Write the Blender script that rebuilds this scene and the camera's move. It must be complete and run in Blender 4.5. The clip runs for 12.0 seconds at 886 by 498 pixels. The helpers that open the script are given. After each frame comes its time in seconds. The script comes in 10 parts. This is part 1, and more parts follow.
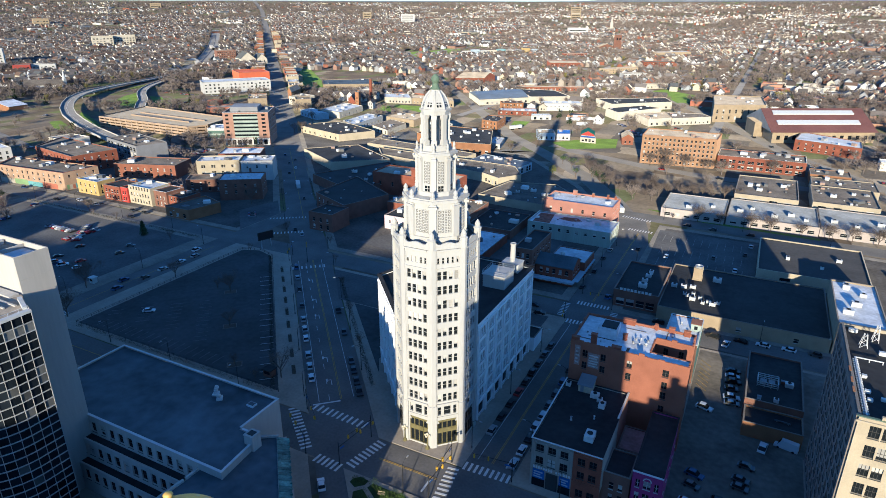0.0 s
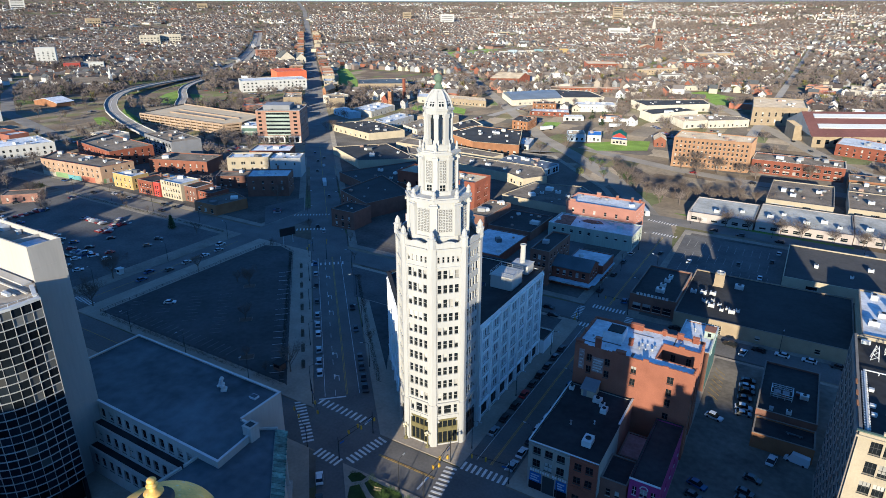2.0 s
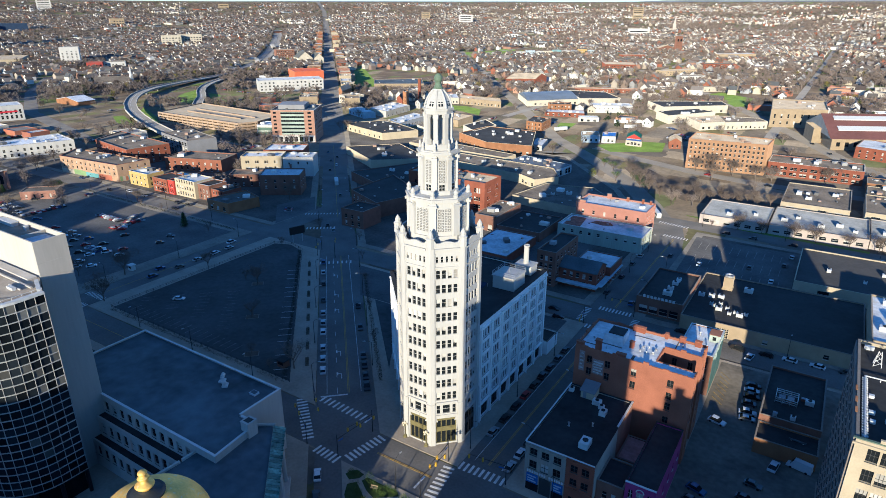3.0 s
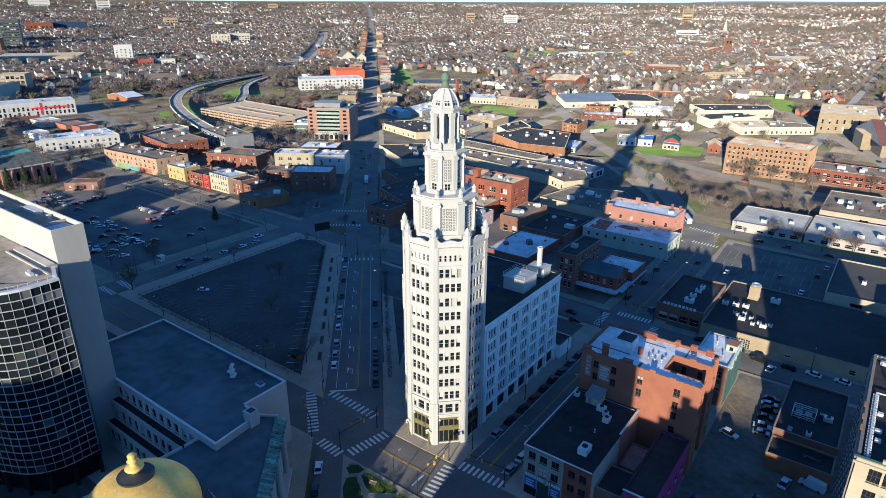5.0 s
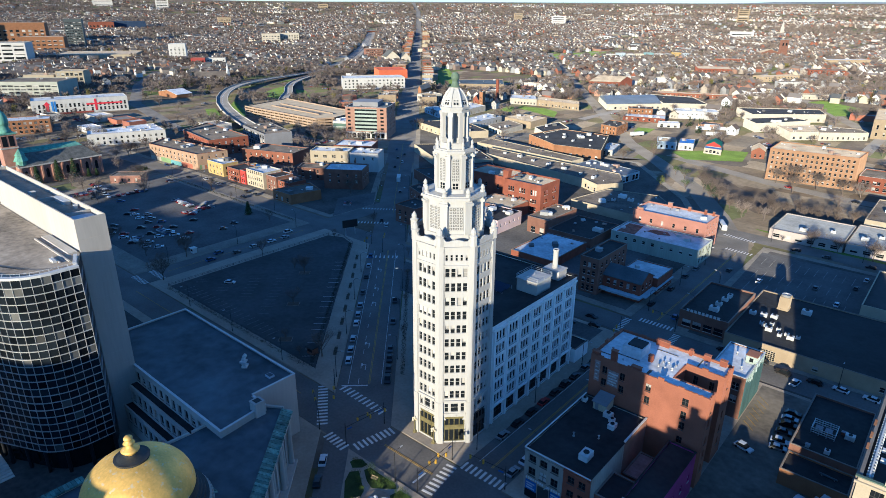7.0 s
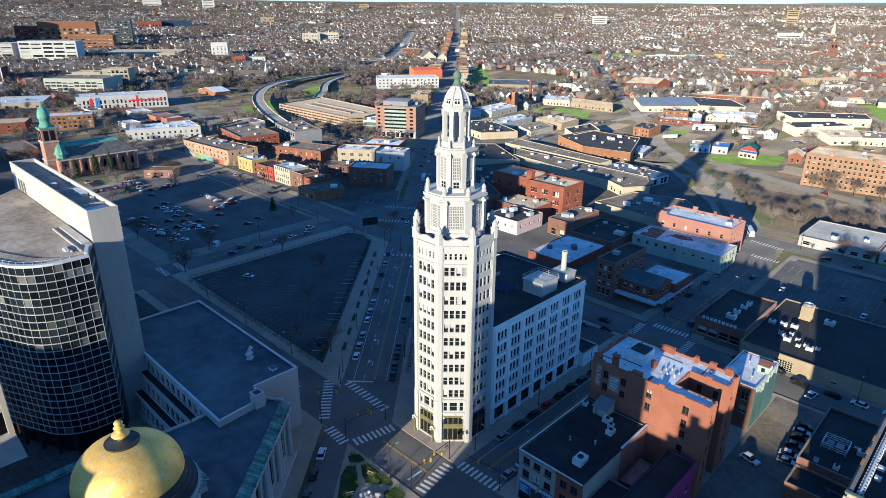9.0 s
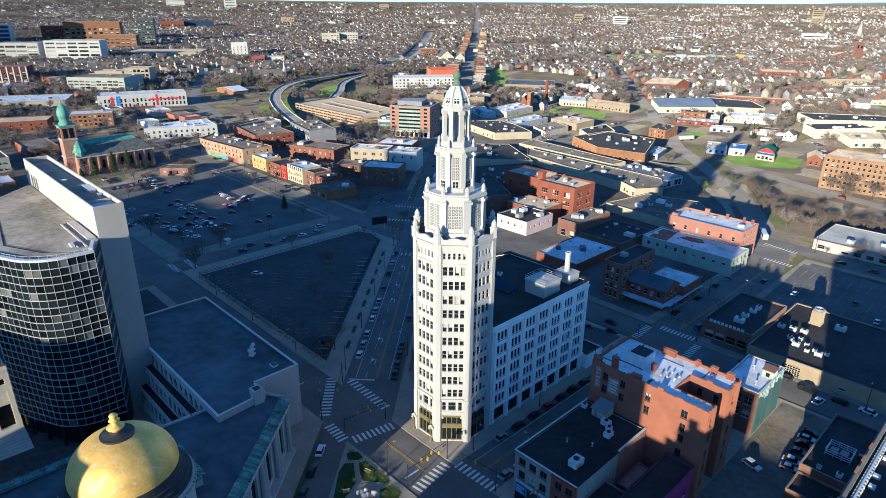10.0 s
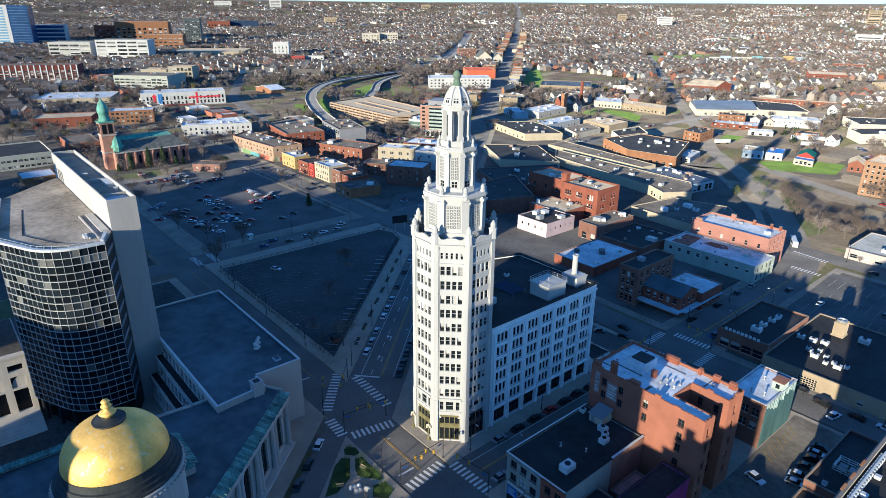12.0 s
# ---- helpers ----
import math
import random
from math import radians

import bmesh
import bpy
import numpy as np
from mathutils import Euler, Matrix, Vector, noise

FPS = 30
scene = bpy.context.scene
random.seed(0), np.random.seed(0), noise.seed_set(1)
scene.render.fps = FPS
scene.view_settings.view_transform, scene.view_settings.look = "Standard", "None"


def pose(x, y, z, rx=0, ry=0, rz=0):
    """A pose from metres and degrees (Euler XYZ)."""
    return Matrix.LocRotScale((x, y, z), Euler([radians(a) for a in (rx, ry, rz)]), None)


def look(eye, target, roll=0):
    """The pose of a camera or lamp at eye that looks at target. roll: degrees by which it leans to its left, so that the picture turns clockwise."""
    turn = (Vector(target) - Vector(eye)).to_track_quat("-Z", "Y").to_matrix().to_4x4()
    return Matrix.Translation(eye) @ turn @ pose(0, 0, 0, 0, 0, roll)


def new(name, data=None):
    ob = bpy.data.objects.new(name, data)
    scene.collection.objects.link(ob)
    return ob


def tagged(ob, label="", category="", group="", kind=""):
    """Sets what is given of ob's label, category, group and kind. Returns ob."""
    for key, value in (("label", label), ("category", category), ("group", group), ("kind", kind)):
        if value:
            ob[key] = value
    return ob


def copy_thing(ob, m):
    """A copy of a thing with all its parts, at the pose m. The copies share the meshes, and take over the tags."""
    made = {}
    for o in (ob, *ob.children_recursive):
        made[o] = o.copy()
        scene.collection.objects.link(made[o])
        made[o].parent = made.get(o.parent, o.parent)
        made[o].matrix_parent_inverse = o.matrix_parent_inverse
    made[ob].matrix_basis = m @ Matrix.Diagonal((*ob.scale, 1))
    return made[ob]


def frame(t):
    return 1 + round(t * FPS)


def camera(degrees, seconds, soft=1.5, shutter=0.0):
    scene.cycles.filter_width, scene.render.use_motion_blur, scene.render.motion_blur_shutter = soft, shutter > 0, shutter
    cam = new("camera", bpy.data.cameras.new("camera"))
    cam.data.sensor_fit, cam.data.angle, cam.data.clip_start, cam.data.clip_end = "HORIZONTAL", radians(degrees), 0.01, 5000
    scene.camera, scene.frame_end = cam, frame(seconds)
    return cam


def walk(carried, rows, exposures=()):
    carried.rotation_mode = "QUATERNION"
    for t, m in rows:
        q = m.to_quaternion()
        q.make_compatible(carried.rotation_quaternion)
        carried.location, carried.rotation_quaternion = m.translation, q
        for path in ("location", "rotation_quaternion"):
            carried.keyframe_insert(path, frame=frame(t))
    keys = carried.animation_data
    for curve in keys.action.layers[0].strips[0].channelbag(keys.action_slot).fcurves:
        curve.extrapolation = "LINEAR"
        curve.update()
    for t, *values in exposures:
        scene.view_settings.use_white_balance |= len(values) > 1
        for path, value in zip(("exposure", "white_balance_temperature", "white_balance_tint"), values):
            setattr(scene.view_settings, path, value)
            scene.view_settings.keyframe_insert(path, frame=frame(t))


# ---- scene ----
cam = camera(71.3, 12.0, soft=0.8)
PATH = [
    (0, (0.299, -0.774, 108.826), (-0.555, 0.884, 108.104), 0.1),
    (0.5, (2.017, 0.153, 108.833), (1.134, 1.795, 108.11), 0.2),
    (1, (3.84, 1.1, 108.798), (2.932, 2.729, 108.075), 0.2),
    (1.5, (5.771, 2.088, 108.736), (4.839, 3.703, 108.014), 0.2),
    (2, (7.725, 3.102, 108.686), (6.769, 4.704, 107.964), 0.1),
    (2.5, (9.68, 4.08, 108.665), (8.7, 5.668, 107.944), 0.1),
    (3, (11.586, 5.133, 108.649), (10.583, 6.706, 107.928), 0.1),
    (5, (18.711, 9.845, 108.404), (17.602, 11.345, 107.684), 0.3),
    (5.5, (20.521, 11.126, 108.363), (19.382, 12.605, 107.643), 0.3),
    (6, (22.289, 12.405, 108.33), (21.122, 13.861, 107.609), 0.3),
    (6.5, (23.962, 13.679, 108.286), (22.771, 15.115, 107.566), 0.3),
    (7, (25.577, 14.961, 108.242), (24.36, 16.376, 107.522), 0.4),
    (9, (32.071, 20.657, 107.986), (30.769, 21.994, 107.266), 0.5),
    (9.5, (33.71, 22.149, 107.96), (32.387, 23.464, 107.24), 0.4),
    (10, (35.374, 23.741, 107.928), (34.032, 25.037, 107.208), 0.5),
    (10.5, (37.035, 25.391, 107.903), (35.674, 26.667, 107.183), 0.5),
    (11, (38.676, 27.072, 107.88), (37.296, 28.327, 107.16), 0.5),
    (11.5, (40.29, 28.831, 107.873), (38.89, 30.064, 107.153), 0.5),
    (12, (41.892, 30.614, 107.893), (40.469, 31.82, 107.173), 0.5),
]
walk(cam, [(t, look(eye, target, roll)) for t, eye, target, roll in PATH], [(0.0, 0.81, 5250, 11), (7.0, 0.84, 5240, 10.8), (12.0, 0.92, 5140, 9.5)])

# ---- world, sun, exposure ----
SUN_EL = math.atan(1 / 5.79)
SUN_TO = Vector((0.238, -0.9713, 0)) * math.cos(SUN_EL) + Vector((0, 0, math.sin(SUN_EL)))
world = bpy.data.worlds.new("world")
scene.world = world
world.use_nodes = True
wn = world.node_tree
sky = wn.nodes.new("ShaderNodeTexSky")
sky.sky_type, sky.sun_disc = "NISHITA", False
sky.sun_elevation, sky.sun_rotation = SUN_EL, math.atan2(SUN_TO.x, SUN_TO.y)
sky.air_density, sky.dust_density, sky.ozone_density = 1.0, 0.0, 5.0
wn.links.new(sky.outputs[0], wn.nodes["Background"].inputs[0])
wn.nodes["Background"].inputs[1].default_value = 0.136
sun = new("sun", bpy.data.lights.new("sun", "SUN"))
sun.data.energy, sun.data.angle, sun.data.color = 5.0, radians(0.53), (1.0, 0.805, 0.50)
sun.matrix_world = look((0, -300, 400), Vector((0, -300, 400)) - SUN_TO)

# ---- materials ----
MATS = {}


def mat(name, color, rough=0.85, var=0.25, big=0.12, fine=2.0, metal=0.0, bump=0.02, pick="", spread=0.3, hue=0.0, spec=0.3, streak=False):
    """A weathered surface: base colour varied by broad stains and fine grain. pick: object or island, for chance changes from piece to piece."""
    if name in MATS:
        return MATS[name]
    m = bpy.data.materials.new(name)
    m.use_nodes = True
    nt = m.node_tree
    b = nt.nodes["Principled BSDF"]
    geo = nt.nodes.new("ShaderNodeNewGeometry")
    mp = nt.nodes.new("ShaderNodeMapping")
    if streak:
        mp.inputs["Scale"].default_value = (1, 1, 0.12)
    nt.links.new(geo.outputs["Position"], mp.inputs[0])
    n1, n2 = nt.nodes.new("ShaderNodeTexNoise"), nt.nodes.new("ShaderNodeTexNoise")
    n1.inputs["Scale"].default_value, n1.inputs["Detail"].default_value = big, 6
    n2.inputs["Scale"].default_value, n2.inputs["Detail"].default_value = fine, 4
    for n in (n1, n2):
        nt.links.new(mp.outputs[0], n.inputs["Vector"])
    add = nt.nodes.new("ShaderNodeMath")
    add.operation = "MULTIPLY_ADD"
    nt.links.new(n2.outputs[0], add.inputs[0])
    add.inputs[1].default_value = 0.6
    nt.links.new(n1.outputs[0], add.inputs[2])
    ramp = nt.nodes.new("ShaderNodeMapRange")
    ramp.inputs["From Min"].default_value, ramp.inputs["From Max"].default_value = 0.5, 1.1
    ramp.inputs["To Min"].default_value, ramp.inputs["To Max"].default_value = 1 - var, 1 + var
    nt.links.new(add.outputs[0], ramp.inputs[0])
    hsv = nt.nodes.new("ShaderNodeHueSaturation")
    hsv.inputs["Color"].default_value = (*color, 1)
    nt.links.new(ramp.outputs[0], hsv.inputs["Value"])
    last = hsv
    if pick:
        src = nt.nodes.new("ShaderNodeObjectInfo").outputs["Random"] if pick == "object" else geo.outputs["Random Per Island"]
        r2 = nt.nodes.new("ShaderNodeMapRange")
        r2.inputs["To Min"].default_value, r2.inputs["To Max"].default_value = 1 - spread, 1 + spread
        nt.links.new(src, r2.inputs[0])
        h2 = nt.nodes.new("ShaderNodeHueSaturation")
        nt.links.new(hsv.outputs[0], h2.inputs["Color"])
        nt.links.new(r2.outputs[0], h2.inputs["Value"])
        if hue:
            w = nt.nodes.new("ShaderNodeTexWhiteNoise")
            w.noise_dimensions = "1D"
            nt.links.new(src, w.inputs["W"])
            r3 = nt.nodes.new("ShaderNodeMapRange")
            r3.inputs["To Min"].default_value, r3.inputs["To Max"].default_value = 0.5 - hue, 0.5 + hue
            nt.links.new(w.outputs[0], r3.inputs[0])
            nt.links.new(r3.outputs[0], h2.inputs["Hue"])
        last = h2
    nt.links.new(last.outputs[0], b.inputs["Base Color"])
    b.inputs["Roughness"].default_value, b.inputs["Metallic"].default_value = rough, metal
    b.inputs["Specular IOR Level"].default_value = spec
    b.inputs["Diffuse Roughness"].default_value = 1.0 if rough >= 0.85 else 0.3
    if bump:
        bp = nt.nodes.new("ShaderNodeBump")
        bp.inputs["Distance"].default_value, bp.inputs["Strength"].default_value = bump, 0.6
        nt.links.new(n2.outputs[0], bp.inputs["Height"])
        nt.links.new(bp.outputs[0], b.inputs["Normal"])
    MATS[name] = m
    return m


def palette(name, colors, rough=0.8, pick="island", var=0.15, steps=True):
    """Chance colours from a list, one for each island or object."""
    if name in MATS:
        return MATS[name]
    m = mat(name, (0.5, 0.5, 0.5), rough, var, bump=0)
    nt = m.node_tree
    hsv = next(n for n in nt.nodes if n.type == "HUE_SAT")
    src = nt.nodes.new("ShaderNodeObjectInfo").outputs["Random"] if pick == "object" else next(n for n in nt.nodes if n.type == "NEW_GEOMETRY").outputs["Random Per Island"]
    ramp = nt.nodes.new("ShaderNodeValToRGB")
    ramp.color_ramp.interpolation = "CONSTANT"
    el = ramp.color_ramp.elements
    while len(el) < len(colors):
        el.new(0.5)
    for k, c in enumerate(colors):
        el[k].position, el[k].color = k / len(colors), (*c, 1)
    nt.links.new(src, ramp.inputs[0])
    nt.links.new(ramp.outputs[0], hsv.inputs["Color"])
    return m


WHITE = mat("white_terracotta", (0.43, 0.42, 0.395), 0.55, 0.10, 0.25, 3, streak=True, bump=0.01)
WHITE_DIM = mat("white_glazed_brick", (0.48, 0.47, 0.445), 0.6, 0.12, 0.2, 3, streak=True)
OLD_COPPER = mat("dull_green_copper", (0.115, 0.165, 0.115), 0.7, 0.3, 0.8, 4)
WORN_COPPER = mat("weathered_copper_sheet", (0.105, 0.20, 0.175), 0.7, 0.65, 0.5, 2.2, pick="object", spread=0.35)
GREEN_COPPER = mat("green_copper", (0.15, 0.34, 0.26), 0.7, 0.45, 0.5, 3, streak=True)
GOLD = mat("gold_leaf", (0.80, 0.52, 0.14), 0.58, 0.22, 0.35, 2.4, metal=0.42, bump=0.012)
gn = GOLD.node_tree
flake = gn.nodes.new("ShaderNodeTexNoise")
flake.inputs["Scale"].default_value, flake.inputs["Detail"].default_value = 1.1, 8
gn.links.new(next(n for n in gn.nodes if n.type == "NEW_GEOMETRY").outputs["Position"], flake.inputs["Vector"])
fr_ = gn.nodes.new("ShaderNodeMapRange")
fr_.inputs["From Min"].default_value, fr_.inputs["From Max"].default_value = 0.60, 0.66
gn.links.new(flake.outputs[0], fr_.inputs[0])
fm_ = gn.nodes.new("ShaderNodeMix")
fm_.data_type = "RGBA"
gb_ = gn.nodes["Principled BSDF"].inputs["Base Color"]
gn.links.new(fr_.outputs[0], fm_.inputs[0])
gn.links.new(gb_.links[0].from_socket, fm_.inputs[6])
fm_.inputs[7].default_value = (0.72, 0.58, 0.34, 1)
gn.links.new(fm_.outputs[2], gb_)
BRONZE = mat("olive_bronze", (0.19, 0.165, 0.075), 0.55, 0.3, 0.8, 4, metal=0.3)
GLASS = mat("dark_window_glass", (0.014, 0.017, 0.02), 0.08, 0.2, 0.3, 1, bump=0, spec=0.2)
BLIND = mat("window_blind", (0.42, 0.40, 0.36), 0.7, 0.2, pick="object", bump=0)
FRAME_W = mat("white_window_frame", (0.46, 0.45, 0.42), 0.6, 0.1, bump=0)
FRAME_D = mat("dark_window_frame", (0.05, 0.05, 0.05), 0.5, 0.1, bump=0)
STONE = mat("grey_limestone", (0.45, 0.42, 0.375), 0.85, 0.18, 0.2, 2, streak=True)
CONCRETE = mat("pale_concrete", (0.45, 0.418, 0.37), 0.85, 0.12, 0.12, 1.5, streak=True)
PAVE = mat("concrete_pavement", (0.33, 0.28, 0.22), 0.9, 0.22, 0.15, 1.2)
COPING = mat("dull_coping_stone", (0.20, 0.175, 0.15), 0.9, 0.3)
PAVE_OLD = mat("dark_worn_pavement", (0.22, 0.195, 0.158), 0.9, 0.35, 0.12, 1.0)
KERB = mat("kerb_stone", (0.36, 0.34, 0.31), 0.9, 0.15)
ASPHALT = mat("road_asphalt", (0.138, 0.129, 0.119), 0.88, 0.30, 0.09, 1.4, bump=0.01)
LOT_DARK = mat("dark_patched_lot_asphalt", (0.062, 0.064, 0.064), 0.9, 0.55, 0.05, 0.5, bump=0.01)
ASPHALT_OLD = mat("worn_lot_asphalt", (0.100, 0.096, 0.092), 0.9, 0.42, 0.07, 0.9, bump=0.01)
CONCRETE_ROAD = mat("worn_concrete_road", (0.175, 0.158, 0.136), 0.9, 0.25, 0.06, 1.0)
PAINT = mat("white_road_paint", (0.62, 0.60, 0.56), 0.8, 0.28, 0.6, 3, bump=0)
PAINT_Y = mat("yellow_road_paint", (0.40, 0.27, 0.07), 0.8, 0.28, 0.6, 3, bump=0)
GRASS = mat("spring_grass", (0.115, 0.175, 0.03), 0.95, 0.38, 0.1, 1.5)
SOIL = mat("bare_soil", (0.095, 0.075, 0.056), 0.95, 0.35, 0.1, 1.2)
ROOF_DARK = mat("dark_roof_membrane", (0.028, 0.028, 0.029), 0.85, 0.55, 0.10, 0.7)
ROOF_GREY = mat("grey_gravel_roof", (0.120, 0.103, 0.086), 0.92, 0.5, 0.12, 0.9)
ROOF_TAN = mat("tan_gravel_roof", (0.33, 0.275, 0.205), 0.92, 0.36, 0.12, 0.9)
ROOF_WHITE = mat("white_roof_membrane", (0.66, 0.67, 0.68), 0.7, 0.36, 0.16, 0.8)
ROOF_PALE = mat("pale_grey_roof_membrane", (0.54, 0.56, 0.58), 0.75, 0.38, 0.14, 0.8)
ROOF_BLUE = mat("blue_grey_roof_membrane", (0.082, 0.100, 0.112), 0.75, 0.6, 0.06, 0.35)
BRICK_RED = mat("red_brick", (0.24, 0.08, 0.047), 0.9, 0.25, 0.3, 5)
BRICK_ORANGE = mat("orange_brick", (0.30, 0.145, 0.07), 0.9, 0.22, 0.25, 5)
BRICK_SALMON = mat("salmon_brick", (0.28, 0.11, 0.065), 0.9, 0.2, 0.22, 5)
BRICK_BROWN = mat("brown_brick", (0.20, 0.10, 0.07), 0.9, 0.25, 0.3, 5)
BRICK_TAN = mat("tan_brick", (0.35, 0.275, 0.18), 0.9, 0.18, 0.3, 5)
PINK = mat("pink_stucco", (0.36, 0.175, 0.13), 0.85, 0.15, 0.25, 3)
CREAM = mat("cream_stucco", (0.44, 0.375, 0.265), 0.85, 0.14, 0.2, 3)
TEAL = mat("teal_painted_brick", (0.075, 0.145, 0.135), 0.8, 0.6, 0.3, 3, streak=True)
MAGENTA = mat("magenta_painted_brick", (0.30, 0.045, 0.16), 0.75, 0.2, 0.3, 3)
YELLOW = mat("yellow_painted_brick", (0.48, 0.33, 0.125), 0.8, 0.15, 0.3, 3)
LIGHTBLUE = mat("pale_blue_paint", (0.40, 0.47, 0.52), 0.8, 0.18, 0.3, 3)
GREY_CLAD = mat("grey_cladding", (0.22, 0.22, 0.23), 0.6, 0.15)
STEEL = mat("galvanised_steel", (0.50, 0.50, 0.49), 0.45, 0.2, 1, 6, metal=0.6)
WHITE_METAL = mat("white_painted_metal", (0.56, 0.56, 0.54), 0.5, 0.12, 1, 6)
BLACK_METAL = mat("black_painted_metal", (0.02, 0.02, 0.022), 0.5, 0.2)
AMBER = mat("amber_signal_housing", (0.55, 0.33, 0.03), 0.5, 0.15)
BARK = mat("grey_brown_bark", (0.13, 0.10, 0.08), 0.95, 0.3, 1, 6, pick="object", spread=0.2)
TWIG = mat("bare_twigs", (0.13, 0.102, 0.084), 0.95, 0.4, 0.08, 1.0, bump=0)
CONIFER = mat("conifer_needles", (0.035, 0.06, 0.022), 0.9, 0.3, 1, 5, pick="island", spread=0.5, bump=0)
SHRUB = mat("shrub_leaves", (0.05, 0.088, 0.018), 0.9, 0.3, 1, 5, pick="island", spread=0.5, bump=0)
RUBBER = mat("tyre_rubber", (0.02, 0.02, 0.02), 0.9, 0.1, bump=0)
HOUSE_WALL = palette("house_wall_paint", [(0.70, 0.68, 0.63), (0.56, 0.52, 0.44), (0.62, 0.61, 0.58), (0.30, 0.18, 0.13), (0.38, 0.33, 0.27), (0.62, 0.59, 0.53), (0.26, 0.10, 0.06), (0.30, 0.30, 0.30), (0.50, 0.44, 0.33), (0.22, 0.17, 0.14), (0.36, 0.38, 0.40)])
HOUSE_ROOF = palette("house_roof_shingle", [(0.10, 0.09, 0.085), (0.15, 0.13, 0.12), (0.075, 0.06, 0.055), (0.19, 0.17, 0.16), (0.12, 0.08, 0.06), (0.09, 0.095, 0.10)], 0.9)
SHED_WALL = palette("commercial_wall", [(0.36, 0.14, 0.085), (0.62, 0.57, 0.48), (0.42, 0.24, 0.15), (0.68, 0.67, 0.64), (0.30, 0.12, 0.08), (0.50, 0.45, 0.38)])
SHED_ROOF = palette("commercial_roof", [(0.13, 0.12, 0.11), (0.24, 0.21, 0.18), (0.50, 0.50, 0.50), (0.08, 0.08, 0.08), (0.34, 0.31, 0.28), (0.62, 0.62, 0.62)])


# ---- mesh tools ----
class MB:
    """Collects faces for one mesh."""

    def __init__(s):
        s.v, s.f, s.m = [], [], []

    def face(s, pts, m=0):
        k = len(s.v)
        s.v += [tuple(p) for p in pts]
        s.f.append(tuple(range(k, k + len(pts))))
        s.m.append(m)

    def solid(s, low, high, m=0, mt=None, bottom=True):
        """A closed body between two rings of the same number of points (counter-clockwise from above)."""
        k, n = len(s.v), len(low)
        s.v += [tuple(p) for p in low] + [tuple(p) for p in high]
        for i in range(n):
            j = (i + 1) % n
            s.f.append((k + i, k + j, k + n + j, k + n + i))
            s.m.append(m)
        s.f.append(tuple(range(k + n, k + 2 * n)))
        s.m.append(m if mt is None else mt)
        if bottom:
            s.f.append(tuple(reversed(range(k, k + n))))
            s.m.append(m)

    def prism(s, poly, z0, z1, m=0, mt=None):
        s.solid([(x, y, z0) for x, y in poly], [(x, y, z1) for x, y in poly], m, mt)

    def box(s, x0, y0, z0, x1, y1, z1, m=0, mt=None):
        s.prism([(x0, y0), (x1, y0), (x1, y1), (x0, y1)], z0, z1, m, mt)

    def along(s, p0, p1, a, b, z0, z1, y0, y1, m=0):
        """A box on the wall line p0-p1: from a to b metres along it, y0 to y1 metres outward."""
        d = math.hypot(p1[0] - p0[0], p1[1] - p0[1])
        tx, ty = (p1[0] - p0[0]) / d, (p1[1] - p0[1]) / d
        nx, ny = ty, -tx
        q = [(p0[0] + tx * x + nx * y, p0[1] + ty * x + ny * y) for x, y in ((a, y1), (b, y1), (b, y0), (a, y0))]
        s.prism(q, z0, z1, m)

    def lathe(s, prof, n, cx=0, cy=0, m=0, turn=0.0, cap=True):
        k = len(s.v)
        for r, z in prof:
            for i in range(n):
                a = turn + 2 * math.pi * i / n
                s.v.append((cx + r * math.cos(a), cy + r * math.sin(a), z))
        for q in range(len(prof) - 1):
            for i in range(n):
                j = (i + 1) % n
                s.f.append((k + q * n + i, k + q * n + j, k + (q + 1) * n + j, k + (q + 1) * n + i))
                s.m.append(m)
        if cap:
            s.f.append(tuple(k + (len(prof) - 1) * n + i for i in range(n)))
            s.m.append(m)
            s.f.append(tuple(k + i for i in reversed(range(n))))
            s.m.append(m)

    def tube(s, p0, p1, r0, r1, n=6, m=0):
        a, b = Vector(p0), Vector(p1)
        d = (b - a).normalized()
        u = d.orthogonal().normalized()
        w = d.cross(u)
        low = [a + r0 * (u * math.cos(2 * math.pi * i / n) + w * math.sin(2 * math.pi * i / n)) for i in range(n)]
        high = [b + r1 * (u * math.cos(2 * math.pi * i / n) + w * math.sin(2 * math.pi * i / n)) for i in range(n)]
        s.solid(low, high, m)

    def data(s, name, mats, origin=(0, 0, 0), smooth=False):
        me = bpy.data.meshes.new(name)
        ox, oy, oz = origin
        me.from_pydata([(x - ox, y - oy, z - oz) for x, y, z in s.v], [], s.f)
        for m in mats if isinstance(mats, (list, tuple)) else [mats]:
            me.materials.append(m)
        me.polygons.foreach_set("material_index", s.m)
        if smooth:
            me.polygons.foreach_set("use_smooth", [True] * len(s.f))
        me.update()
        return me


ORIGIN = {}


def thing(name, x, y, z, label, category, group="", kind="", turn=0.0):
    """An Empty at a thing's base, which parents its parts."""
    ob = new(name)
    ob.empty_display_size = 0.5
    ob.matrix_basis = pose(x, y, z, 0, 0, turn)
    ORIGIN[ob.name] = (x, y, z)
    return tagged(ob, label, category, group, kind)


def part(name, mb, mats, parent=None, label="", smooth=False, local=False):
    """One mesh under a thing or a part; mb holds world places unless local."""
    o = (0, 0, 0) if local or parent is None else ORIGIN[parent.name]
    ob = new(name, mb.data(name, mats, o, smooth))
    if parent is not None:
        ob.parent = parent
        ORIGIN[ob.name] = o
    if label:
        ob["label"] = label
    return ob


